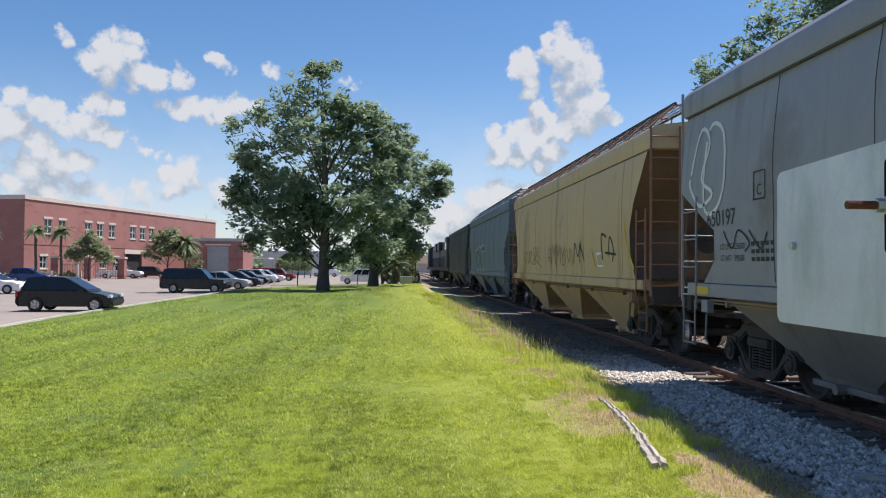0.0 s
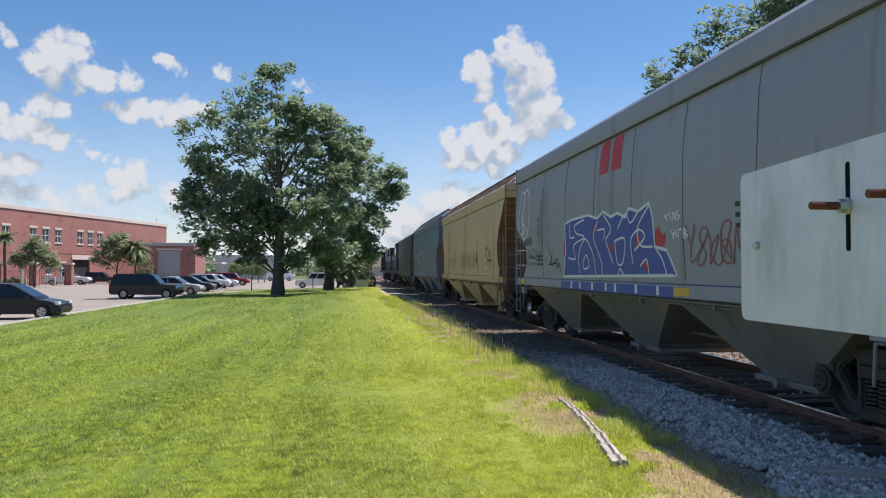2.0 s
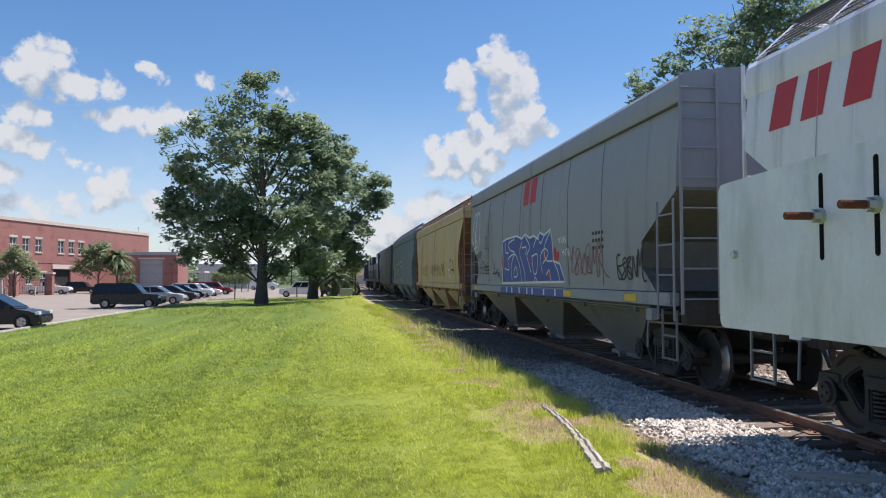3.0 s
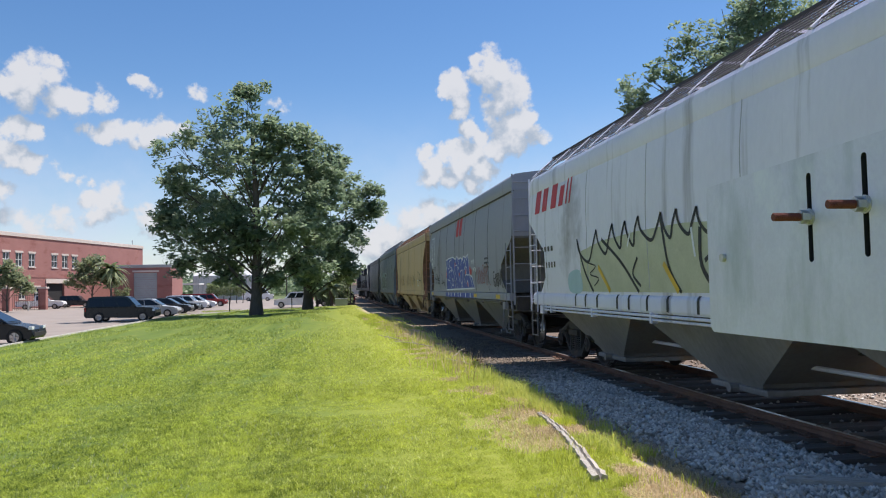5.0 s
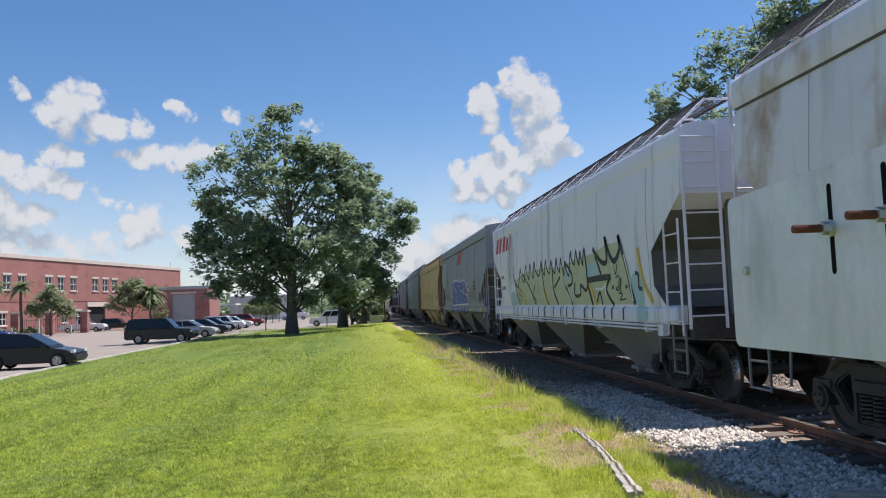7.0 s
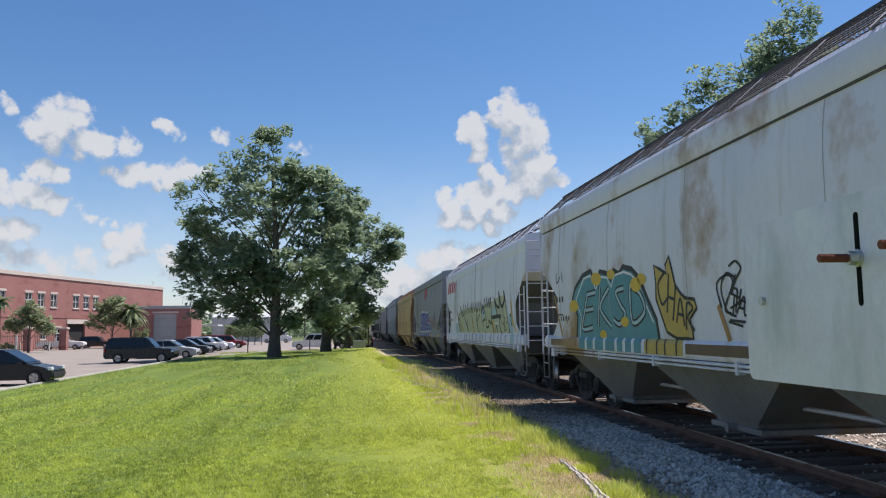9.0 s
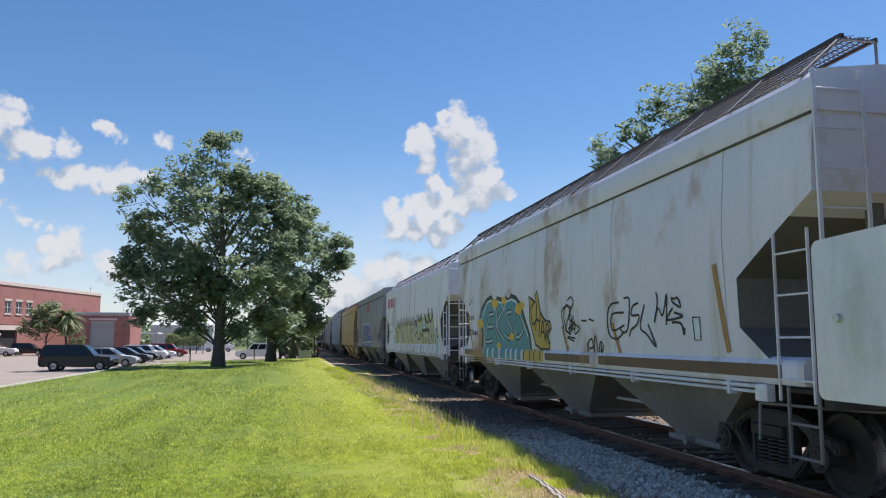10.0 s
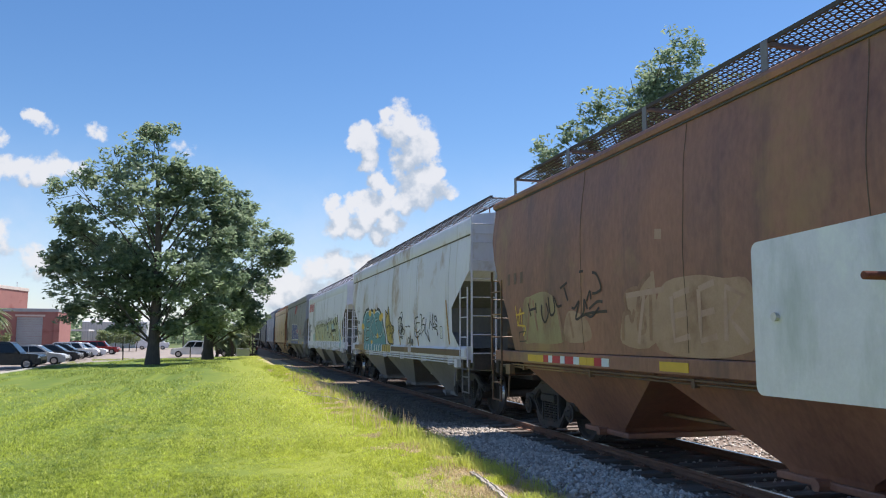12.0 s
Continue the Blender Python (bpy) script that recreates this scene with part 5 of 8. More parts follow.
    shape(car, "graffiti_shadow", smooth_line([(3.09, 2.17), (2.95, 2.3), (2.96, 2.03), (3.14, 1.97)], True, 4), REDP, "dull red sprayed shadow", .0065)
    shape(car, "graffiti_shadow", smooth_line([(-1.49, 1.77), (-1.61, 1.75), (-1.68, 1.63), (-1.52, 1.66)], True, 4), REDP, "dull red sprayed shadow", .0065)
    spray(car, "scrawl", [(-2.37, 2.47), (-2.48, 2.37)], WHITEP, "white sprayed scrawl", 0.03, 0.0085)
    spray(car, "scrawl", [(-2.51, 2.47), (-2.39, 2.42)], WHITEP, "white sprayed scrawl", 0.03, 0.0085)
    spray(car, "scrawl", [(-2.56, 2.49), (-2.6, 2.37)], WHITEP, "white sprayed scrawl", 0.03, 0.0085)
    spray(car, "scrawl", smooth_line([(-2.66, 2.36), (-2.68, 2.48), (-2.77, 2.37), (-2.77, 2.49)]), WHITEP, "white sprayed scrawl", 0.03, 0.0085)
    spray(car, "scrawl", smooth_line([(-2.88, 2.5), (-2.81, 2.45), (-2.9, 2.41), (-2.82, 2.35)]), WHITEP, "white sprayed scrawl", 0.03, 0.0085)
    spray(car, "scrawl", [(-2.6, 2.23), (-2.69, 2.1)], WHITEP, "white sprayed scrawl", 0.03, 0.0085)
    spray(car, "scrawl", [(-2.73, 2.24), (-2.78, 2.12)], WHITEP, "white sprayed scrawl", 0.03, 0.0085)
    spray(car, "scrawl", [(-2.63, 2.17), (-2.76, 2.18)], WHITEP, "white sprayed scrawl", 0.03, 0.0085)
    spray(car, "scrawl", [(-2.84, 2.23), (-2.85, 2.1)], WHITEP, "white sprayed scrawl", 0.03, 0.0085)
    spray(car, "scrawl", [(-2.84, 2.22), (-2.96, 2.23)], WHITEP, "white sprayed scrawl", 0.03, 0.0085)
    spray(car, "scrawl", smooth_line([(-3.02, 2.23), (-3.03, 2.1), (-3.15, 2.13), (-3.03, 2.16), (-3.14, 2.19), (-3.02, 2.23)]), WHITEP, "white sprayed scrawl", 0.03, 0.0085)
    spray(car, "scrawl", smooth_line([(6.44, 2.19), (6.17, 1.94), (5.97, 2.18), (5.65, 2.01), (5.78, 1.89)]), INK, "black sprayed scrawl", 0.03, 0.0085)
    spray(car, "scrawl", smooth_line([(5.65, 2.17), (5.34, 1.92), (5.16, 2.12)]), INK, "black sprayed scrawl", 0.03, 0.0085)
    spray(car, "scrawl", smooth_line([(4.47, 2.21), (4.2, 1.91), (4.42, 1.76)]), INK, "black sprayed scrawl", 0.03, 0.0085)
    spray(car, "scrawl", smooth_line([(4.06, 2.13), (4.2, 1.76), (3.68, 1.9), (3.78, 1.68), (3.48, 1.82)]), INK, "black sprayed scrawl", 0.03, 0.0085)
    spray(car, "scrawl", smooth_line([(4.47, 1.76), (3.68, 1.79), (3.39, 1.6)]), INK, "black sprayed scrawl", 0.03, 0.0085)
    for y in (.72, .05):
        bm = bmesh.new()
        blob(bm, [(y, 3.42), (y - .5, 3.42), (y - .5, 4.02), (y - .1, 4.02), (y, 3.9)], .007)
        part("red_emblem", bm, REDP, car, "plain red painted emblem block")
    lettering(car, "650197", 7.0, 2.27, .32, INK)
    lettering(car, "LD LMT 226500", 6.55, 1.93, .115, INK)
    lettering(car, "LT WT   59500", 6.55, 1.77, .115, INK)
    bm = bmesh.new()
    stroke(bm, [(5.5, 2.55), (5.5, 2.9), (5.2, 2.9), (5.2, 2.55), (5.52, 2.55)], .025, .008)
    part("stencil_box", bm, INK, car)
    for pts in ([(7.6, 3.1), (7.3, 3.75), (6.95, 3.5), (7.2, 3.0), (6.8, 2.75), (7.25, 2.6), (7.62, 2.9)], [(7.0, 3.7), (6.5, 3.6), (6.4, 2.9), (6.7, 2.5), (7.1, 2.6)]):
        bm = bmesh.new()
        stroke(bm, smooth_line(pts, True), .06, .008)
        part("scrawl", bm, WHITEP, car, "white sprayed bubble outline")
    lettering(car, "C", 5.42, 2.6, .2, INK)
    tag(car, -3.1, 1.7, 2.0, .6, 6, DULLRED, .03, 6)
    tag(car, -5.7, 1.62, 1.1, .5, 8, INK, .035)
    reflectors(car, (7.2, -2.95, -6.3), YELLOW, wide=.5)
    bm = bmesh.new()
    box(bm, -1.606, -1.600, -2.65, 3.3, 1.25, 1.41)
    part("graffiti_ground", bm, BLUEP, car, "blue spray carried over the sill")
    for y in (2.5, 1.9, 1.1, .3, -.2, -1.2, -2.1):
        bm = bmesh.new()
        box(bm, -1.610, -1.6065, y - .05, y + .05, 1.27, 1.41)
        part("drip", bm, WHITEP, car)
    for k in range(3):
        bars(car, -4.5, 2.42 - k * .13, 4, .11, .06, INK, .05)
        bars(car, 5.6, 1.96 - k * .1, 5, .09, .055, INK, .04)
    # tan wagon
    car, body = hopper("tan-yellow covered hopper wagon with dark rusty ends", 21.6, PAINT["tan"], even(5), TAN_GRIME, 4.2, True, 1.1, PAINT["brown"], deck_mat=PAINT["brown"], end_mat=PAINT["rustend"], ends=((1.45, .8), (1.8, 1.05), (2.4, 1.1), (2.9, .85), (3.4, .45), (3.9, .15), (4.1, 0.0)))
    spray(car, "scrawl", smooth_line([(-2.17, 1.77), (-2.31, 2.28), (-2.62, 1.94), (-2.91, 2.3), (-2.77, 1.78)]), INK, "black sprayed tag", 0.05, 0.0085)
    spray(car, "scrawl", [(-2.91, 2.2), (-3.27, 1.81)], INK, "black sprayed tag", 0.05, 0.0085)
    spray(car, "scrawl", smooth_line([(-4.92, 1.84), (-4.85, 2.38), (-5.25, 2.33)]), INK, "black sprayed tag", 0.05, 0.0085)
    spray(car, "scrawl", smooth_line([(-5.37, 1.91), (-5.52, 2.32), (-5.79, 2.05), (-5.69, 1.79)]), INK, "black sprayed tag", 0.05, 0.0085)
    spray(car, "scrawl", [(-5.14, 1.99), (-5.95, 1.94)], INK, "black sprayed tag", 0.05, 0.0085)
    spray(car, "edge_stripe", smooth_line([(-6.6, 2.6), (-6.68, 2.17), (-7.14, 1.64)]), YELLOW, "yellow sprayed stripe", 0.09, 0.0085)
    spray(car, "edge_stripe", [(-3.93, 2.09), (-4.26, 1.68)], YELLOW, "yellow sprayed stripe", 0.09, 0.0085)
    spray(car, "edge_stripe", [(-1.64, 2.1), (-1.98, 1.68)], YELLOW, "yellow sprayed stripe", 0.09, 0.0085)
    spray(car, "edge_stripe", [(2.97, 2.07), (2.65, 1.67)], YELLOW, "yellow sprayed stripe", 0.09, 0.0085)
    spray(car, "stencil_box", [(-4.38, 1.98), (-4.86, 1.98), (-4.98, 1.7), (-4.5, 1.7), (-4.38, 1.98)], WHITEP, "", 0.05, 0.0085)
    tag(car, 1.2, 1.75, 3.0, .55, 22, PINKP, .035)
    tag(car, 5.5, 1.75, 3.0, .55, 23, PINKP, .035)
    # blue-grey wagon and dark wagon
    car, body = hopper("blue-grey covered hopper wagon with streaked paint", 39.0, PAINT["blue"], even(9), SEAM, 4.35, True, 1.1)
    wild_letters(car, 4.0, 1.6, 4.0, 1.0, "KNOT", PAINT["navy"], SKYP, "faded dark graffiti letter form", 31)
    hopper("dark navy covered hopper wagon", 56.6, PAINT["navy"], even(12), BLACK, 4.3, False, 1.0)
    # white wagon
    car, body = hopper("white covered hopper wagon with a dripping olive graffiti piece", -13.9, PAINT["white"], even(6), PALE_SEAM, 4.05, True, 1.2, PAINT["white"], deck_mat=PAINT["white"], pocket_mat=PAINT["shaded_grimy_white"], bulge=True)
    y = 7.5
    for w, h in ((.45, .55), (.42, .55), (0, 0), (.45, .55), (.33, .4), (.1, .5), (.1, .55)):
        if w:
            bm = bmesh.new()
            blob(bm, [(y, 3.22), (y - w * .85, 3.22), (y - w * .85 - .12, 3.22 + h), (y - .12, 3.22 + h)], .006)
            part("red_emblem", bm, REDP, car, "plain red slanted emblem block")
        y -= w + .12
    # dripping letter outlines in black over an olive fill
    rng = random.Random(17)
    shape(car, "graffiti_ground", [(4.4, 1.51), (4.42, 2.24), (3.22, 2.38), (1.64, 2.43), (0.19, 2.43), (-1.07, 2.36), (-2.05, 2.46), (-3.07, 2.5), (-3.82, 2.53), (-4.49, 2.63), (-5.29, 2.63), (-5.65, 2.06), (-5.84, 1.51)], OLIVEP, "olive sprayed letter fill", .003)
    shape(car, "graffiti_patch", smooth_line([(-3.27, 2.32), (-3.85, 2.32), (-4.19, 2.05), (-3.29, 2.04)], True, 4), SKYP, "pale blue spray patch", .0045)
    shape(car, "graffiti_patch", smooth_line([(-5.8, 1.98), (-6.13, 2.03), (-6.32, 1.86), (-6.28, 1.51), (-5.94, 1.51)], True, 4), SKYP, "pale blue spray patch", .0045)
    shape(car, "graffiti_patch", smooth_line([(-1.46, 2.28), (-1.92, 2.3), (-1.84, 2.07), (-1.5, 2.03)], True, 4), SKYP, "pale blue spray patch", .0045)
    shape(car, "graffiti_patch", smooth_line([(5.13, 1.84), (4.48, 1.9), (4.4, 1.51), (5.13, 1.51)], True, 4), SKYP, "pale blue spray patch", .0045)
    spray(car, "drip", smooth_line([(4.53, 2.49), (4.42, 2.24), (3.95, 2.04), (3.65, 2.35), (3.47, 2.58)]), INK, "black dripping sprayed outline", 0.055, 0.0085)
    spray(car, "drip", smooth_line([(3.47, 2.58), (3.37, 2.34), (3.05, 2.15), (2.87, 2.4), (2.7, 2.62)]), INK, "black dripping sprayed outline", 0.055, 0.0085)
    spray(car, "drip", smooth_line([(2.7, 2.62), (2.61, 2.39), (2.38, 2.21), (2.3, 2.41), (2.14, 2.62)]), INK, "black dripping sprayed outline", 0.055, 0.0085)
    spray(car, "drip", smooth_line([(2.14, 2.62), (2.05, 2.4), (1.84, 2.22), (1.76, 2.45), (1.61, 2.65)]), INK, "black dripping sprayed outline", 0.055, 0.0085)
    spray(car, "drip", smooth_line([(1.61, 2.65), (1.53, 2.44), (1.17, 2.26), (0.95, 2.44), (0.81, 2.63)]), INK, "black dripping sprayed outline", 0.055, 0.0085)
    spray(car, "drip", smooth_line([(0.81, 2.63), (0.74, 2.43), (0.54, 2.26), (0.45, 2.44), (0.32, 2.63)]), INK, "black dripping sprayed outline", 0.055, 0.0085)
    spray(car, "drip", smooth_line([(0.32, 2.63), (0.25, 2.43), (0, 2.27), (-0.13, 2.42), (-0.26, 2.6)]), INK, "black dripping sprayed outline", 0.055, 0.0085)
    spray(car, "drip", smooth_line([(-0.26, 2.6), (-0.32, 2.41), (-0.53, 2.26), (-0.65, 2.43), (-0.76, 2.61)]), INK, "black dripping sprayed outline", 0.055, 0.0085)
    spray(car, "drip", smooth_line([(-0.76, 2.61), (-0.82, 2.42), (-0.99, 2.27), (-1.07, 2.42), (-1.18, 2.59)]), INK, "black dripping sprayed outline", 0.055, 0.0085)
    spray(car, "drip", smooth_line([(-1.18, 2.59), (-1.24, 2.41), (-1.37, 2.18), (-1.43, 2.31), (-1.54, 2.47)]), INK, "black dripping sprayed outline", 0.055, 0.0085)
    spray(car, "drip", smooth_line([(-1.54, 2.47), (-1.59, 2.3), (-1.8, 2.16), (-1.95, 2.52), (-2.05, 2.68)]), INK, "black dripping sprayed outline", 0.055, 0.0085)
    spray(car, "drip", smooth_line([(-2.05, 2.68), (-2.1, 2.51), (-2.28, 2.37), (-2.39, 2.53), (-2.48, 2.68)]), INK, "black dripping sprayed outline", 0.055, 0.0085)
    spray(car, "drip", smooth_line([(-2.48, 2.68), (-2.52, 2.52), (-2.65, 2.35), (-2.71, 2.47), (-2.79, 2.63)]), INK, "black dripping sprayed outline", 0.055, 0.0085)
    spray(car, "drip", smooth_line([(-2.79, 2.63), (-2.84, 2.47), (-2.95, 2.34), (-3.01, 2.53), (-3.1, 2.68)]), INK, "black dripping sprayed outline", 0.055, 0.0085)
    spray(car, "graffiti_outline", smooth_line([(-3.7, 2.61), (-4.22, 2.32), (-4.55, 2.35), (-4.49, 2.79)]), INK, "", 0.1, 0.0085)
    spray(car, "graffiti_outline", smooth_line([(-4.49, 2.77), (-4.74, 2.42), (-5, 2.3), (-5.31, 2.5), (-5.25, 2.75)]), INK, "", 0.11, 0.0085)
    spray(car, "graffiti_outline", smooth_line([(-5.27, 2.72), (-5.59, 2.17), (-5.72, 1.81), (-5.88, 1.51)]), INK, "", 0.12, 0.0085)
    spray(car, "graffiti_outline", [(-3.82, 2.49), (-4.14, 2.08)], INK, "", 0.09, 0.0085)
    spray(car, "graffiti_outline", smooth_line([(-3.1, 2.67), (-3.18, 2.32), (-3.19, 2)]), INK, "", 0.08, 0.0085)
    spray(car, "graffiti_outline", smooth_line([(-3.16, 2), (-3.97, 2.02), (-4.69, 2.02)]), INK, "", 0.12, 0.0085)
    spray(car, "graffiti_outline", smooth_line([(-4.67, 2.02), (-4.4, 1.81), (-4.57, 1.61), (-4.77, 1.5)]), INK, "", 0.08, 0.0085)
    spray(car, "graffiti_outline", smooth_line([(-3.18, 1.97), (-3.32, 1.7), (-3.43, 1.5)]), INK, "", 0.09, 0.0085)
    spray(car, "graffiti_outline", smooth_line([(-2.24, 1.98), (-2.17, 1.72), (-2.61, 1.72), (-2.67, 1.92), (-3.01, 1.8), (-3.17, 1.88)]), INK, "", 0.07, 0.0085)
    spray(car, "graffiti_outline", smooth_line([(-1.49, 2.48), (-2.01, 2.2), (-1.98, 1.97), (-1.64, 1.93)]), INK, "", 0.07, 0.0085)
    spray(car, "graffiti_outline", smooth_line([(-1.45, 1.93), (-1.79, 1.68), (-1.91, 1.5)]), INK, "", 0.08, 0.0085)
    spray(car, "graffiti_outline", smooth_line([(4.53, 2.46), (4.18, 1.89), (3.77, 1.51)]), INK, "", 0.06, 0.0085)
    spray(car, "graffiti_outline", smooth_line([(3.22, 2.4), (2.37, 1.98), (1.73, 1.51)]), INK, "", 0.06, 0.0085)
    spray(car, "graffiti_outline", smooth_line([(0.82, 2.57), (0.64, 1.88), (0.3, 1.51)]), INK, "", 0.06, 0.0085)
    spray(car, "graffiti_outline", smooth_line([(-0.33, 2.34), (-0.32, 1.86), (-0.68, 1.51)]), INK, "", 0.08, 0.0085)
    spray(car, "graffiti_outline", smooth_line([(1.71, 2.03), (1.92, 1.79), (1.64, 1.6)]), INK, "", 0.05, 0.0085)
    spray(car, "graffiti_outline", smooth_line([(-1, 2.15), (-0.52, 1.96), (-0.41, 1.91)]), INK, "", 0.06, 0.0085)
    spray(car, "graffiti_outline", smooth_line([(-3.68, 1.51), (-3.96, 1.74), (-4.07, 1.5)]), INK, "", 0.06, 0.0085)
    spray(car, "graffiti_outline", smooth_line([(-6, 2.04), (-6.15, 2), (-6.14, 1.8), (-6.29, 1.76)]), INK, "", 0.07, 0.0085)
    spray(car, "highlight", smooth_line([(-5.5, 2.39), (-5.69, 1.98), (-5.8, 1.56)]), WHITEP, "", 0.05, 0.0095)
    spray(car, "highlight", [(-1.63, 1.88), (-1.92, 1.58)], WHITEP, "", 0.05, 0.0095)
    spray(car, "highlight", smooth_line([(-3.68, 1.82), (-4.16, 1.81), (-4.37, 1.89), (-4.3, 1.69)]), WHITEP, "", 0.05, 0.0095)
    spray(car, "highlight", [(-0.09, 2.35), (-0.16, 1.97)], WHITEP, "", 0.05, 0.0095)
    spray(car, "highlight", [(-4.81, 2.26), (-4.93, 2.06)], WHITEP, "", 0.05, 0.0095)
    spray(car, "highlight", [(1.92, 2.46), (2.08, 2.22)], WHITEP, "", 0.05, 0.0095)
    spray(car, "scrawl", smooth_line([(-4.98, 1.99), (-5.16, 2.02), (-5.12, 1.85), (-4.95, 1.79), (-5.13, 1.78), (-5.28, 2), (-5.18, 1.71)]), INK, "", 0.025, 0.0105)
    spray(car, "scrawl", smooth_line([(-4.86, 2.23), (-4.99, 2.06), (-5.12, 2.24)]), INK, "", 0.025, 0.0105)
    spray(car, "scrawl", [(-4.74, 1.85), (-4.86, 1.79)], INK, "", 0.025, 0.0105)
    spray(car, "scrawl", [(-4.87, 1.87), (-4.73, 1.79)], INK, "", 0.025, 0.0105)
    spray(car, "scrawl", [(-5.48, 1.85), (-5.57, 1.78)], INK, "", 0.025, 0.0105)
    spray(car, "scrawl", [(-5.59, 1.84), (-5.47, 1.79)], INK, "", 0.025, 0.0105)
    spray(car, "scrawl", smooth_line([(-5.09, 1.71), (-5.28, 1.69), (-5.13, 1.59), (-5.45, 1.61)]), INK, "", 0.025, 0.0105)
    spray(car, "scrawl", smooth_line([(3.97, 2.02), (3.58, 1.95), (3.89, 1.82), (3.45, 1.74), (3.7, 1.61)]), INK, "", 0.025, 0.0105)
    spray(car, "edge_stripe", [(3.44, 1.94), (2.94, 1.52)], YELLOW, "yellow sprayed stripe", 0.09, 0.0105)
    spray(car, "edge_stripe", [(0.8, 1.92), (0.38, 1.52)], YELLOW, "yellow sprayed stripe", 0.09, 0.0105)
    spray(car, "edge_stripe", [(-3.3, 1.92), (-3.71, 1.51)], YELLOW, "yellow sprayed stripe", 0.09, 0.0105)
    spray(car, "edge_stripe", smooth_line([(-6.2, 2.45), (-6.35, 1.9), (-6.7, 1.55)]), YELLOW, "yellow sprayed stripe", .1, .0105)
    for i in range(16):
        y = 4.7 - i * .68 + rng.uniform(-.2, .2)
        sill_paint(car, y + .035, y - .035, INK, "black drip over the sill", .006)
    sill_paint(car, -6.0, -6.5, SKYP, "pale blue spray over the sill")
    bars(car, 7.0, 2.35, 4, .14, .1, SEAM)
    bars(car, 6.9, 2.0, 5, .1, .12, SEAM)
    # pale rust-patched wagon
    car, body = hopper("pale grey covered hopper wagon with rust patches and graffiti tags", -31.6, PAINT["pale"], even(5), PALE_SEAM, 4.25, True, 1.35, GALV, PAINT["pale"], deck_mat=GRATE, pocket_mat=PAINT["shaded_grimy_white"], bulge=True)
    shape(car, "graffiti_ground", [(5.34, 1.33), (5.13, 1.88), (5.45, 2.21), (5.23, 2.43), (4.67, 2.67), (4.16, 2.72), (3.88, 2.46), (3.63, 2.67), (3.2, 2.6), (3.06, 2.48), (2.9, 2.64), (2.62, 2.56), (2.42, 2.66), (2.03, 2.59), (1.7, 2.42), (1.41, 2.07), (1.13, 1.76), (1.06, 1.4)], TEALP, "teal sprayed letters run together", .0034)
    spray(car, "graffiti_rim", [(5.34, 1.33), (5.13, 1.88), (5.45, 2.21), (5.23, 2.43), (4.67, 2.67), (4.16, 2.72), (3.88, 2.46), (3.63, 2.67), (3.2, 2.6), (3.06, 2.48), (2.9, 2.64), (2.62, 2.56), (2.42, 2.66), (2.03, 2.59), (1.7, 2.42), (1.41, 2.07), (1.13, 1.76), (1.06, 1.4)], INK, "black sprayed rim", 0.09, 0.0046)
    spray(car, "graffiti_rim", [(5.11, 1.38), (4.9, 1.87), (5.17, 2.22), (4.6, 2.6), (4.17, 2.63), (3.89, 2.36), (3.61, 2.57), (3.24, 2.53), (3.04, 2.35), (2.85, 2.54), (2.4, 2.57), (2.04, 2.5), (1.76, 2.34), (1.51, 2.01), (1.24, 1.72)], WHITEP, "thin white inner rim", 0.04, 0.0062)
    spray(car, "graffiti_line", smooth_line([(4.41, 2.3), (4.63, 1.98), (4.85, 1.63), (4.2, 1.65)]), INK, "teal graffiti letter with a pale core", 0.13, 0.0068)
    spray(car, "graffiti_line", smooth_line([(4.41, 2.3), (4.63, 1.98), (4.85, 1.63), (4.2, 1.65)]), SKYP, "pale letter core", 0.06, 0.008)
    spray(car, "graffiti_line", [(4.59, 1.98), (4.1, 2)], INK, "teal graffiti letter with a pale core", 0.13, 0.0068)
    spray(car, "graffiti_line", [(4.59, 1.98), (4.1, 2)], SKYP, "pale letter core", 0.06, 0.008)
    spray(car, "graffiti_line", [(4.42, 2.28), (3.93, 2.3)], INK, "teal graffiti letter with a pale core", 0.13, 0.0068)
    spray(car, "graffiti_line", [(4.42, 2.28), (3.93, 2.3)], SKYP, "pale letter core", 0.06, 0.008)
    spray(car, "graffiti_line", [(3.66, 2.39), (3.87, 1.67)], INK, "teal graffiti letter with a pale core", 0.13, 0.0068)
    spray(car, "graffiti_line", [(3.66, 2.39), (3.87, 1.67)], SKYP, "pale letter core", 0.06, 0.008)
    spray(car, "graffiti_line", smooth_line([(3.17, 2.34), (3.7, 2.01), (3.15, 1.66)]), INK, "teal graffiti letter with a pale core", 0.13, 0.0068)
    spray(car, "graffiti_line", smooth_line([(3.17, 2.34), (3.7, 2.01), (3.15, 1.66)]), SKYP, "pale letter core", 0.06, 0.008)
    spray(car, "graffiti_line", smooth_line([(2.43, 2.3), (2.82, 2.25), (2.62, 2.02), (2.42, 1.87), (2.71, 1.7), (3.02, 1.78)]), INK, "teal graffiti letter with a pale core", 0.13, 0.0068)
    spray(car, "graffiti_line", smooth_line([(2.43, 2.3), (2.82, 2.25), (2.62, 2.02), (2.42, 1.87), (2.71, 1.7), (3.02, 1.78)]), SKYP, "pale letter core", 0.06, 0.008)
    spray(car, "graffiti_line", smooth_line([(2.14, 2.33), (2.12, 1.73), (1.57, 1.88), (1.7, 2.17), (2.14, 2.33)]), INK, "teal graffiti letter with a pale core", 0.13, 0.0068)
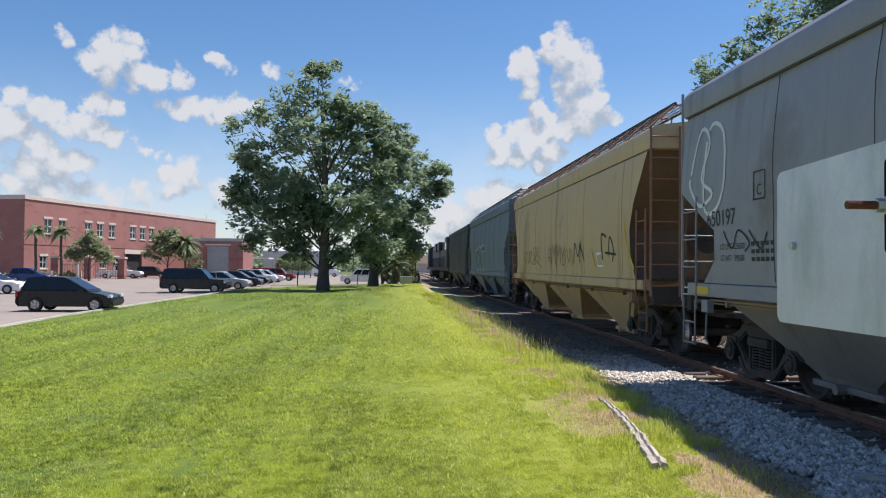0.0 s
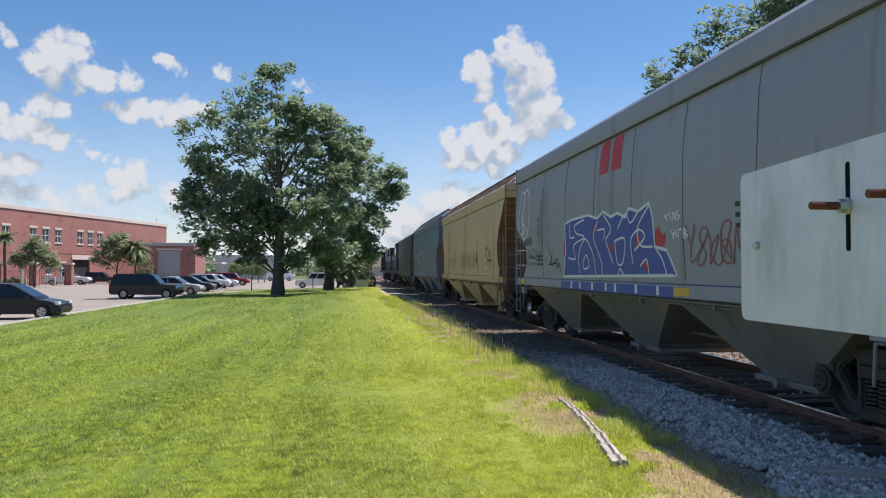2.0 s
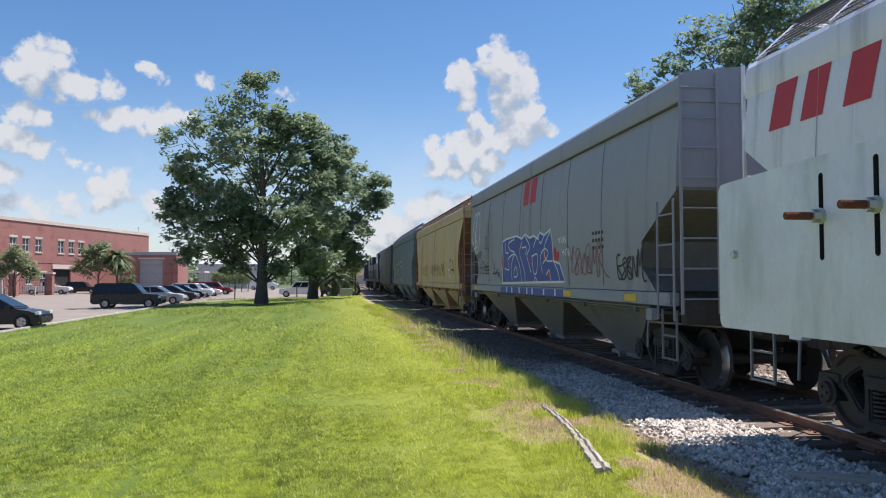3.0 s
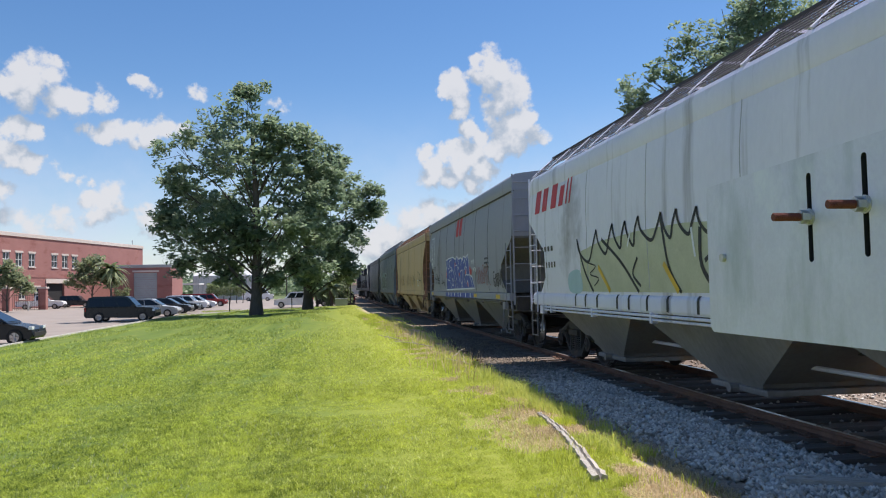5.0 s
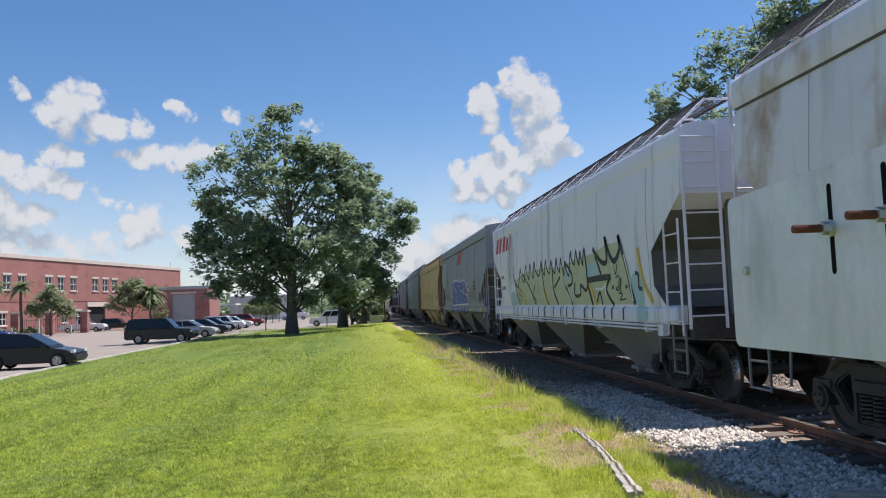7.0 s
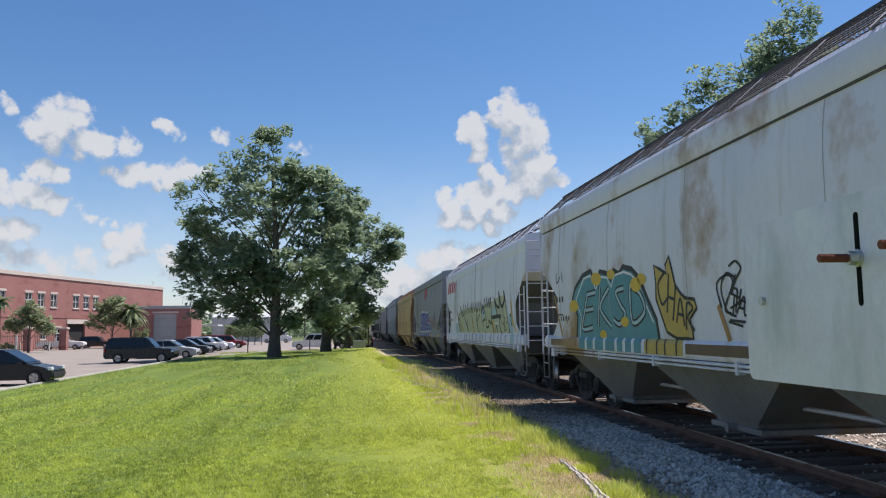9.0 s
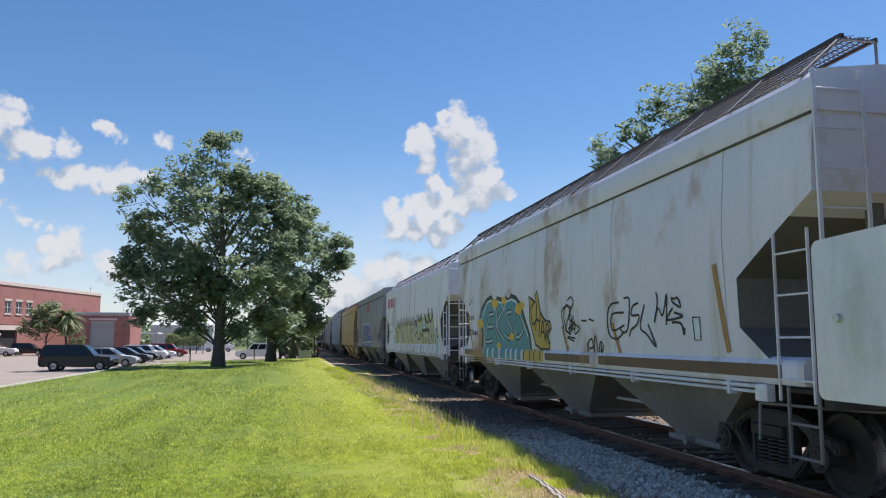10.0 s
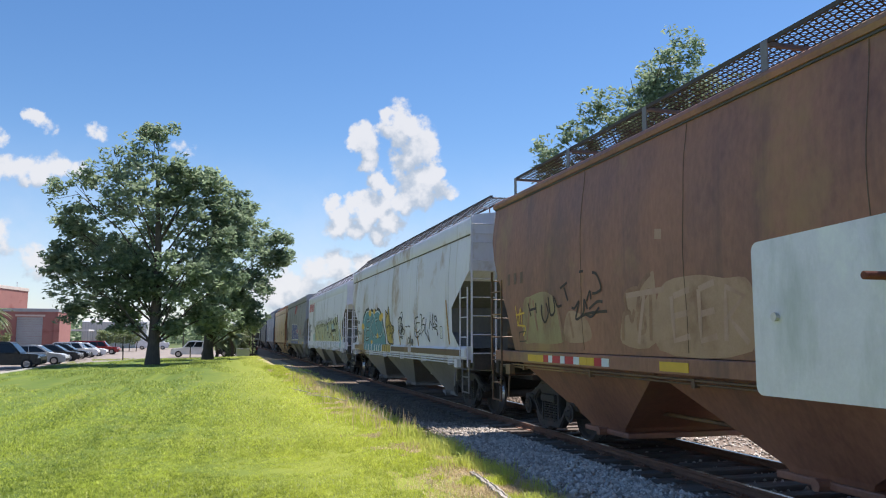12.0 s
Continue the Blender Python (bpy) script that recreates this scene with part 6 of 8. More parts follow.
    spray(car, "graffiti_line", smooth_line([(2.14, 2.33), (2.12, 1.73), (1.57, 1.88), (1.7, 2.17), (2.14, 2.33)]), SKYP, "pale letter core", 0.06, 0.008)
    shape(car, "graffiti_patch", smooth_line([(3.55, 2.53), (3.7, 2.43), (4, 2.45), (4.14, 2.57), (3.98, 2.66), (3.68, 2.64)], True, 3), YELLOW, "orange spray dot", .0088)
    shape(car, "graffiti_patch", smooth_line([(2.82, 2.56), (2.93, 2.49), (3.13, 2.5), (3.23, 2.59), (3.12, 2.66), (2.91, 2.64)], True, 3), YELLOW, "orange spray dot", .0088)
    shape(car, "graffiti_patch", smooth_line([(1.62, 2.31), (1.75, 2.22), (1.99, 2.23), (2.11, 2.34), (1.97, 2.44), (1.73, 2.42)], True, 3), YELLOW, "orange spray dot", .0088)
    shape(car, "graffiti_patch", smooth_line([(1.42, 2.39), (1.52, 2.32), (1.71, 2.33), (1.8, 2.41), (1.7, 2.49), (1.51, 2.47)], True, 3), YELLOW, "orange spray dot", .0088)
    shape(car, "graffiti_patch", smooth_line([(5.03, 2.08), (5.2, 1.98), (5.52, 1.99), (5.67, 2.1), (5.49, 2.2), (5.17, 2.19)], True, 3), YELLOW, "orange spray dot", .0088)
    shape(car, "graffiti_patch", smooth_line([(2.28, 1.73), (2.38, 1.66), (2.57, 1.66), (2.65, 1.74), (2.55, 1.81), (2.36, 1.81)], True, 3), YELLOW, "orange spray dot", .0088)
    shape(car, "graffiti_patch", smooth_line([(3.44, 1.52), (3.54, 1.45), (3.73, 1.45), (3.82, 1.52), (3.71, 1.59), (3.52, 1.59)], True, 3), YELLOW, "orange spray dot", .0088)
    shape(car, "graffiti_ground", [(1.05, 2.3), (1.09, 2.57), (0.88, 2.5), (0.64, 2.42), (0.67, 2.54), (0.54, 2.66), (0.44, 2.45), (0.37, 2.23), (0.19, 2.1), (0.07, 2.04), (-0.21, 2.01), (-0.27, 1.89), (-0.04, 1.75), (-0.1, 1.48), (0.45, 1.48), (0.77, 1.57), (0.91, 1.8), (1.08, 2.06)], OCHREP, "ochre sprayed letters run together", .0034)
    spray(car, "graffiti_rim", [(1.05, 2.3), (1.09, 2.57), (0.88, 2.5), (0.64, 2.42), (0.67, 2.54), (0.54, 2.66), (0.44, 2.45), (0.37, 2.23), (0.19, 2.1), (0.07, 2.04), (-0.21, 2.01), (-0.27, 1.89), (-0.04, 1.75), (-0.1, 1.48), (0.45, 1.48), (0.77, 1.57), (0.91, 1.8), (1.08, 2.06), (1.05, 2.3)], INK, "black sprayed rim", 0.05, 0.006)
    spray(car, "graffiti_line", smooth_line([(0.72, 2.43), (0.97, 2.27), (0.87, 1.98), (0.66, 2.06)]), INK, "", 0.045, 0.0075)
    spray(car, "graffiti_line", [(0.56, 2.41), (0.7, 1.85)], INK, "", 0.045, 0.0075)
    spray(car, "graffiti_line", [(0.35, 2.21), (0.52, 1.73)], INK, "", 0.045, 0.0075)
    spray(car, "graffiti_line", [(0.64, 2.08), (0.41, 2.03)], INK, "", 0.045, 0.0075)
    spray(car, "graffiti_line", smooth_line([(0.4, 1.7), (0.22, 2.04), (0.15, 1.65)]), INK, "", 0.045, 0.0075)
    spray(car, "graffiti_line", [(0.33, 1.83), (0.17, 1.8)], INK, "", 0.045, 0.0075)
    spray(car, "graffiti_line", smooth_line([(0.1, 1.6), (0.02, 1.96), (-0.15, 1.89), (0.03, 1.77), (-0.15, 1.59)]), INK, "", 0.045, 0.0075)
    spray(car, "scrawl", smooth_line([(-1.37, 2.22), (-1.15, 2.29), (-0.99, 2.12), (-1.09, 1.84), (-1.32, 1.76)]), INK, "black sprayed tag", 0.032, 0.0085)
    spray(car, "scrawl", smooth_line([(-1.22, 2.37), (-1.39, 2.42), (-1.51, 2.32), (-1.37, 2.2), (-1.24, 2.02)]), INK, "black sprayed tag", 0.032, 0.0085)
    spray(car, "scrawl", [(-1.32, 2.03), (-1.24, 1.78)], INK, "black sprayed tag", 0.032, 0.0085)
    spray(car, "scrawl", smooth_line([(-1.48, 2.08), (-1.41, 1.88), (-1.54, 1.85)]), INK, "black sprayed tag", 0.032, 0.0085)
    spray(car, "scrawl", [(-1.15, 1.72), (-1.53, 1.69)], INK, "black sprayed tag", 0.032, 0.0085)
    spray(car, "scrawl", smooth_line([(-1.24, 2.04), (-1.45, 1.95), (-1.19, 1.86)]), INK, "black sprayed tag", 0.032, 0.0085)
    spray(car, "scrawl", smooth_line([(6.6, 2.85), (6.58, 2.62), (6.29, 2.75)]), INK, "black sprayed tag", 0.032, 0.0085)
    spray(car, "scrawl", [(6.19, 2.85), (6.13, 2.62)], INK, "black sprayed tag", 0.032, 0.0085)
    spray(car, "scrawl", smooth_line([(6.56, 1.93), (6.2, 1.92), (6.22, 1.78)]), INK, "black sprayed tag", 0.032, 0.0085)
    spray(car, "scrawl", [(5.94, 1.92), (5.87, 1.75)], INK, "black sprayed tag", 0.032, 0.0085)
    spray(car, "scrawl", smooth_line([(-3.45, 2.23), (-3.12, 2.2), (-2.98, 2.01), (-3.03, 1.74), (-3.31, 1.68), (-3.59, 1.79)]), INK, "black sprayed tag", 0.032, 0.0085)
    spray(car, "scrawl", smooth_line([(-3.61, 2.07), (-3.16, 2.05), (-3.16, 1.81), (-3.6, 1.88)]), INK, "black sprayed tag", 0.032, 0.0085)
    spray(car, "scrawl", smooth_line([(-3.63, 2.28), (-3.82, 2.25), (-3.73, 1.86), (-3.59, 1.77), (-3.45, 1.82)]), INK, "black sprayed tag", 0.032, 0.0085)
    spray(car, "scrawl", smooth_line([(-4.12, 2.19), (-3.93, 2.15), (-3.87, 2.02), (-4.12, 2.01), (-4.03, 1.88), (-3.83, 1.81), (-3.76, 1.71)]), INK, "black sprayed tag", 0.032, 0.0085)
    spray(car, "scrawl", smooth_line([(-4.31, 2.16), (-4.14, 1.85), (-4.33, 1.74), (-4.59, 1.57), (-4.39, 1.88)]), INK, "black sprayed tag", 0.032, 0.0085)
    spray(car, "scrawl", smooth_line([(-4.69, 2.31), (-4.71, 2.16), (-4.59, 1.9), (-4.72, 2.09), (-4.85, 1.99), (-4.99, 2.27), (-4.93, 1.86)]), INK, "black sprayed tag", 0.032, 0.0085)
    spray(car, "scrawl", smooth_line([(-5.18, 2.19), (-5.28, 2.2), (-5.35, 2.08), (-5.15, 2.15), (-5.12, 2.21), (-5.18, 2.19)]), INK, "black sprayed tag", 0.032, 0.0085)
    spray(car, "scrawl", smooth_line([(-5.14, 2.08), (-4.96, 1.93), (-5.38, 1.96), (-5.16, 2.02)]), INK, "black sprayed tag", 0.032, 0.0085)
    spray(car, "scrawl", smooth_line([(-5.09, 1.89), (-5.33, 1.87), (-5.39, 1.73), (-5.42, 1.81)]), INK, "black sprayed tag", 0.032, 0.0085)
    spray(car, "scrawl", smooth_line([(-0.97, 1.87), (-0.88, 2.17), (-1.17, 2.27), (-1.29, 2.16), (-1.05, 1.86), (-1.21, 1.8)]), INK, "black sprayed tag", 0.032, 0.0085)
    spray(car, "scrawl", smooth_line([(-1.38, 2.26), (-1.29, 2.12), (-1.39, 2.06), (-1.32, 1.8), (-1.54, 1.99), (-1.52, 1.77), (-1.76, 1.86), (-1.46, 1.95)]), INK, "black sprayed tag", 0.032, 0.0085)
    spray(car, "scrawl", [(-1.12, 1.7), (-1.46, 1.64)], INK, "black sprayed tag", 0.032, 0.0085)
    spray(car, "scrawl", smooth_line([(-2.1, 1.42), (-2.09, 1.59), (-2.28, 1.68), (-2.31, 1.55), (-2.15, 1.52)]), INK, "black sprayed tag", 0.032, 0.0085)
    spray(car, "scrawl", smooth_line([(-2.33, 1.43), (-2.44, 1.74), (-2.52, 1.45)]), INK, "black sprayed tag", 0.032, 0.0085)
    spray(car, "scrawl", smooth_line([(-2.57, 1.46), (-2.62, 1.62), (-2.72, 1.6)]), INK, "black sprayed tag", 0.032, 0.0085)
    spray(car, "scrawl", smooth_line([(-2.69, 1.65), (-2.65, 1.44), (-2.78, 1.58)]), INK, "black sprayed tag", 0.032, 0.0085)
    spray(car, "scrawl", [(-2.06, 1.42), (-2.77, 1.44)], INK, "black sprayed tag", 0.032, 0.0085)
    spray(car, "scrawl", [(-1.86, 1.99), (-2.1, 1.98)], INK, "black sprayed tag", 0.032, 0.0085)
    spray(car, "scrawl", [(-2.21, 2.01), (-2.43, 1.97)], INK, "black sprayed tag", 0.032, 0.0085)
    spray(car, "edge_stripe", [(-0.88, 1.91), (-1.11, 1.46)], RUSTP, "worn orange stripe", 0.09, 0.0075)
    spray(car, "edge_stripe", [(-3.15, 1.92), (-3.39, 1.46)], RUSTP, "worn orange stripe", 0.09, 0.0075)
    spray(car, "edge_stripe", [(6.79, 2.36), (6.34, 1.45)], RUSTP, "worn orange stripe", 0.09, 0.0075)
    shape(car, "label_plate", [(-5.63, 1.94), (-5.8, 1.94), (-5.8, 1.66), (-5.65, 1.66)], WHITEP, "small white stencil panel", .004)
    spray(car, "stencil_box", [(-5.63, 1.94), (-5.8, 1.94), (-5.8, 1.66), (-5.65, 1.66), (-5.63, 1.94)], INK, "", 0.02, 0.008)
    spray(car, "edge_stripe", [(-6.2, 2.55), (-6.4, 1.52)], RUSTP, "worn orange stripe", .1, .0075)
    for y0, y1 in ((7.2, 5.3), (.1, -2.2), (-2.6, -7.4)):
        bm = bmesh.new()
        box(bm, -1.609, -1.6005, y1, y0, 1.27, 1.41)
        part("worn_band", bm, PAINT["rustend"], car, "worn rusty band on the sill")
    bars(car, 6.9, 2.2, 4, .12, .12, SEAM)
    bars(car, 6.6, 1.8, 5, .09, .09, SEAM)
    sill_paint(car, 5.05, 1.75, TEALP, "teal spray carried over the sill")
    sill_paint(car, 1.6, .2, OCHREP, "ochre spray carried over the sill")
    for y in (4.6, 4.1, 3.5, 2.9, 2.5, 2.1):
        sill_paint(car, y + .07, y - .05, WHITEP, "white drip over the sill", .007)
    for y in (1.5, 1.1, .8, .4):
        sill_paint(car, y + .03, y - .02, INK, "black drip over the sill", .007)
    # brown wagon
    car, body = hopper("rusty brown covered hopper wagon with faded graffiti and yellow sill plates", -49.05, PAINT["brown"], even(6), PAINT["rustend"], 4.45, True, 1.25, PAINT["rustend"], deck_mat=GRATE, end_mat=PAINT["rustend"], ends=((1.45, 1.2), (2.15, .85), (3.1, .2), (3.55, 0.0)), slim=True)
    shape(car, "graffiti_ground", smooth_line([(6.31, 1.63), (6.29, 2.28), (5.97, 2.37), (5.46, 2.42), (5.15, 2.37), (4.88, 2.23), (4.78, 1.93), (4.69, 1.61), (5.89, 1.59)], True, 4), FADED_OLIVE, "faded olive spray cloud", .003)
    shape(car, "graffiti_ground", smooth_line([(2.84, 1.6), (2.79, 1.95), (2.67, 2.01), (2.69, 2.23), (2.36, 2.27), (2.25, 2.36), (2.06, 2.46), (1.97, 2.39), (2.03, 1.61)], True, 4), FADED, "faded dusty spray cloud", .003)
    shape(car, "graffiti_ground", smooth_line([(4.62, 1.63), (4.56, 2), (4.29, 2.07), (3.83, 1.91), (3.78, 1.64)], True, 4), FADED, "faded dusty spray cloud", .003)
    spray(car, "graffiti_line", smooth_line([(2.67, 2.01), (2.69, 2.23), (2.36, 2.27), (2.4, 2.02), (2.23, 2.16), (2.08, 2.21), (2.12, 1.64)]), PINKP, "faded pink spray line", 0.07, 0.0055)
    spray(car, "graffiti_line", smooth_line([(2.81, 1.64), (2.77, 1.94), (2.62, 2), (2.56, 1.88), (2.48, 2.02)]), PINKP, "faded pink spray line", 0.07, 0.0055)
    spray(car, "graffiti_line", smooth_line([(2.36, 2.27), (2.25, 2.36), (2.06, 2.46)]), PINKP, "faded pink spray line", 0.07, 0.0055)
    spray(car, "graffiti_line", smooth_line([(2.39, 1.93), (2.25, 1.93), (2.26, 1.76), (2.4, 1.76), (2.39, 1.93)]), PINKP, "faded pink spray line", 0.07, 0.0055)
    spray(car, "graffiti_line", [(6.19, 1.63), (5.97, 2.34)], PINKP, "faded pink spray line", 0.07, 0.0055)
    spray(car, "graffiti_line", [(5.86, 2.3), (5.69, 1.79)], PINKP, "faded pink spray line", 0.07, 0.0055)
    spray(car, "graffiti_line", [(4.89, 2.21), (4.69, 1.63)], PINKP, "faded pink spray line", 0.07, 0.0055)
    spray(car, "graffiti_line", [(4.44, 2.04), (4.32, 1.67)], PINKP, "faded pink spray line", 0.07, 0.0055)
    spray(car, "scrawl", [(6.07, 2.26), (5.95, 2.03)], OLDINK, "faded black sprayed scrawl", 0.04, 0.0085)
    spray(car, "scrawl", [(5.73, 2.25), (5.72, 2.08)], OLDINK, "faded black sprayed scrawl", 0.04, 0.0085)
    spray(car, "scrawl", [(5.98, 2.14), (5.71, 2.16)], OLDINK, "faded black sprayed scrawl", 0.04, 0.0085)
    spray(car, "scrawl", smooth_line([(5.47, 2.21), (5.48, 2.03), (5.36, 1.92), (5.22, 2.06), (5.29, 2.23)]), OLDINK, "faded black sprayed scrawl", 0.04, 0.0085)
    spray(car, "scrawl", smooth_line([(5.2, 2.32), (5.13, 2.04), (4.96, 2.09), (5, 2.33)]), OLDINK, "faded black sprayed scrawl", 0.04, 0.0085)
    spray(car, "scrawl", smooth_line([(4.95, 2.3), (4.85, 2.16), (4.69, 2.17)]), OLDINK, "faded black sprayed scrawl", 0.04, 0.0085)
    spray(car, "scrawl", [(4.72, 2.43), (4.47, 2.5)], OLDINK, "faded black sprayed scrawl", 0.04, 0.0085)
    spray(car, "scrawl", [(4.58, 2.44), (4.46, 2.23)], OLDINK, "faded black sprayed scrawl", 0.04, 0.0085)
    spray(car, "scrawl", smooth_line([(4.33, 2.12), (4.22, 2.11), (4.07, 2.2), (4.2, 1.95), (3.95, 2.02), (3.9, 2.22), (3.81, 2.08)]), OLDINK, "faded black sprayed scrawl", 0.04, 0.0085)
    spray(car, "scrawl", smooth_line([(4.02, 1.98), (3.75, 2.02), (3.21, 2.03)]), OLDINK, "faded black sprayed scrawl", 0.04, 0.0085)
    spray(car, "scrawl", smooth_line([(3.82, 2.19), (3.71, 2.33), (3.68, 2.21)]), OLDINK, "faded black sprayed scrawl", 0.04, 0.0085)
    spray(car, "scrawl", smooth_line([(3.63, 2.29), (3.48, 2.3), (3.36, 2.36), (3.47, 2.54), (3.61, 2.59)]), OLDINK, "faded black sprayed scrawl", 0.04, 0.0085)
    spray(car, "scrawl", smooth_line([(3.75, 2.08), (3.49, 2.17), (3.33, 2.16)]), OLDINK, "faded black sprayed scrawl", 0.04, 0.0085)
    spray(car, "scrawl", smooth_line([(3.88, 2.02), (3.69, 1.97), (3.44, 2.09)]), OLDINK, "faded black sprayed scrawl", 0.04, 0.0085)
    spray(car, "scrawl", [(4.03, 2.63), (3.9, 2.63)], OLDINK, "faded black sprayed scrawl", 0.04, 0.0085)
    spray(car, "scrawl", smooth_line([(6.68, 2.24), (6.57, 1.89), (6.44, 2.19), (6.38, 1.84)]), YELLOW, "yellow sprayed scrawl", 0.03, 0.0085)
    spray(car, "scrawl", [(6.67, 2.07), (6.26, 2.1)], YELLOW, "yellow sprayed scrawl", 0.03, 0.0085)
    spray(car, "scrawl", smooth_line([(6.61, 1.89), (6.23, 1.86), (6.34, 1.71)]), YELLOW, "yellow sprayed scrawl", 0.03, 0.0085)
    spray(car, "stencil_box", [(6.53, 1.77), (6.24, 1.78), (6.21, 1.62), (6.52, 1.61), (6.53, 1.77)], INK, "", 0.02, 0.0085)
    shape(car, "label_plate", [(1.93, 2.98), (1.78, 2.96), (1.79, 2.84), (1.94, 2.86)], FADED, "small tan stencil patch", .004)
    shape(car, "graffiti_ground", smooth_line([(1.95, 1.53), (1.86, 2.25), (1.19, 2.36), (0.62, 2.29), (0.19, 2.21), (0.24, 1.54)], True, 4), FADED, "faded dusty spray cloud", .0026)
    spray(car, "graffiti_line", [(2.68, 2.21), (1.76, 2.24)], DUSTP, "pale dusty pink spray line", .07, .0065)
    spray(car, "graffiti_line", [(2.23, 2.19), (2.42, 1.6)], DUSTP, "pale dusty pink spray line", .07, .0065)
    spray(car, "graffiti_line", [(1.62, 2.15), (1.6, 1.64), (1.28, 1.69)], DUSTP, "pale dusty pink spray line", .07, .0065)
    spray(car, "graffiti_line", [(1.58, 1.92), (1.31, 1.95)], DUSTP, "pale dusty pink spray line", .07, .0065)
    spray(car, "graffiti_line", [(1.57, 2.15), (1.25, 2.21)], DUSTP, "pale dusty pink spray line", .07, .0065)
    spray(car, "graffiti_line", [(1.07, 2.2), (1.07, 1.64), (0.78, 1.69)], DUSTP, "pale dusty pink spray line", .07, .0065)
    spray(car, "graffiti_line", [(1.05, 1.93), (0.8, 1.96)], DUSTP, "pale dusty pink spray line", .07, .0065)
    spray(car, "graffiti_line", [(1.07, 2.2), (0.78, 2.26)], DUSTP, "pale dusty pink spray line", .07, .0065)
    spray(car, "graffiti_line", [(0.63, 1.64), (0.59, 2.2), (0.3, 2.09), (0.57, 1.89), (0.27, 1.62)], DUSTP, "pale dusty pink spray line", .07, .0065)
    bars(car, 7.05, 2.62, 3, .13, .2, PAINT["rustend"], .18)
    # conspicuity plates along the sill: yellow, then red and white in turn
    y = 6.1
    for wide, m in ((.34, YELLOW), (.34, YELLOW), (.20, REDP), (.16, WHITEP), (.30, REDP), (.17, WHITEP), (.30, REDP), (.20, WHITEP), (.24, YELLOW), (.24, YELLOW), (.22, REDP), (.22, WHITEP)):
        y -= wide / 2
        reflectors(car, (y,), m, 1.34, wide - .012)
        y -= wide / 2
    reflectors(car, (1.6, -1.5, -4.6), YELLOW, 1.34, .6)


def engine(label, at_y, flip):
    loco = thing("locomotive", label, "locomotive", pose(CX, at_y, 0, 0, 0, flip), "engines of the train")
    MOVERS.append((loco, at_y))
    bm = bmesh.new()
    box(bm, -1.5, 1.5, -10.6, 10.6, 1.25, 1.6, 0, .04)
    box(bm, -1.45, 1.45, -2.6, 2.6, .5, 1.2, 0, .15)
    part("frame", bm, BLACK, loco)
    bm = bmesh.new()
    box(bm, -.95, .95, -10.0, 5.6, 1.6, 4.15, 0, .12)
    box(bm, -1.35, 1.35, -9.6, -6.4, 3.4, 4.3, 0, .1)
    part("long_hood", bm, PAINT["navy"], loco)
    bm = bmesh.new()
    box(bm, -1.5, 1.5, 5.6, 8.2, 1.6, 4.35, 0, .12)
    part("cab", bm, PAINT["navy"], loco)
    bm = bmesh.new()
    box(bm, -.8, .8, 8.2, 10.2, 1.6, 2.9, 0, .15)
    part("short_hood", bm, PAINT["navy"], loco)
    bm = bmesh.new()
    for x in (-1.505, 1.495):
        box(bm, x, x + .01, 6.0, 6.7, 3.2, 3.85)
        box(bm, x, x + .01, 6.9, 7.6, 3.2, 3.85)
    part("cab_window", bm, plain("cab_glass", (.02, .025, .03), .1), loco)
    bm = bmesh.new()
    for x in (-1.5, 1.5):
        for i in range(13):
            y = -10 + i * 1.25
            rod(bm, (x, y, 1.6), (x, y, 2.6), .02, seg=5)
        rod(bm, (x, -10, 2.6), (x, 5, 2.6), .02, seg=5)
        rod(bm, (x, -10, 2.1), (x, 5, 2.1), .02, seg=5)
    part("handrail", bm, BLACK, loco)
    for s in (-6.6, 6.6):
        tr = part("truck", FRAME_ME, None, loco, at=pose(0, s, 0))
        for y in (-.89, .89):
            part("wheelset", WHEEL_ME, None, tr, at=pose(0, y, .457))
    bm = bmesh.new()
    for y in (-7.6, -5, -2.5, 1):
        rod(bm, (0, y, 4.1), (0, y, 4.35), .5, seg=14)
    part("roof_fan", bm, BLACK, loco)


build_train()
engine("dark navy diesel locomotive with white handrails", 77.2, 180)
engine("dark navy diesel locomotive with white handrails", 99.2, 0)


def motions():
    last = 12.0
    for ob, y in MOVERS:
        turn = ob.matrix_basis.to_euler().z
        walk(ob, [(t, pose(CX, y + SPEED * t, 0, 0, 0, math.degrees(turn))) for t in (0.0, 4.0, 8.0, last)])
    spin = -math.degrees(SPEED / 0.457)
    for ob, y in WHEELSETS:
        walk(ob, [(i * 0.1, pose(0, y, .457, spin * i * 0.1)) for i in range(121)])


# ---- crossing gate counterweight beside the camera ----
def rounded(y0, y1, z0, z1, r, n=5, tilt=0.0):
    pts = []
    for cy, cz, a0 in ((y1 - r, z1 - r, 0), (y0 + r, z1 - r, 90), (y0 + r, z0 + r, 180), (y1 - r, z0 + r, 270)):
        for i in range(n + 1):
            a = radians(a0 + 90 * i / n)
            pts.append((cy + r * math.cos(a), cz + r * math.sin(a) + (tilt * (y1 - cy) if cz > (z0 + z1) / 2 else 0)))
    return pts


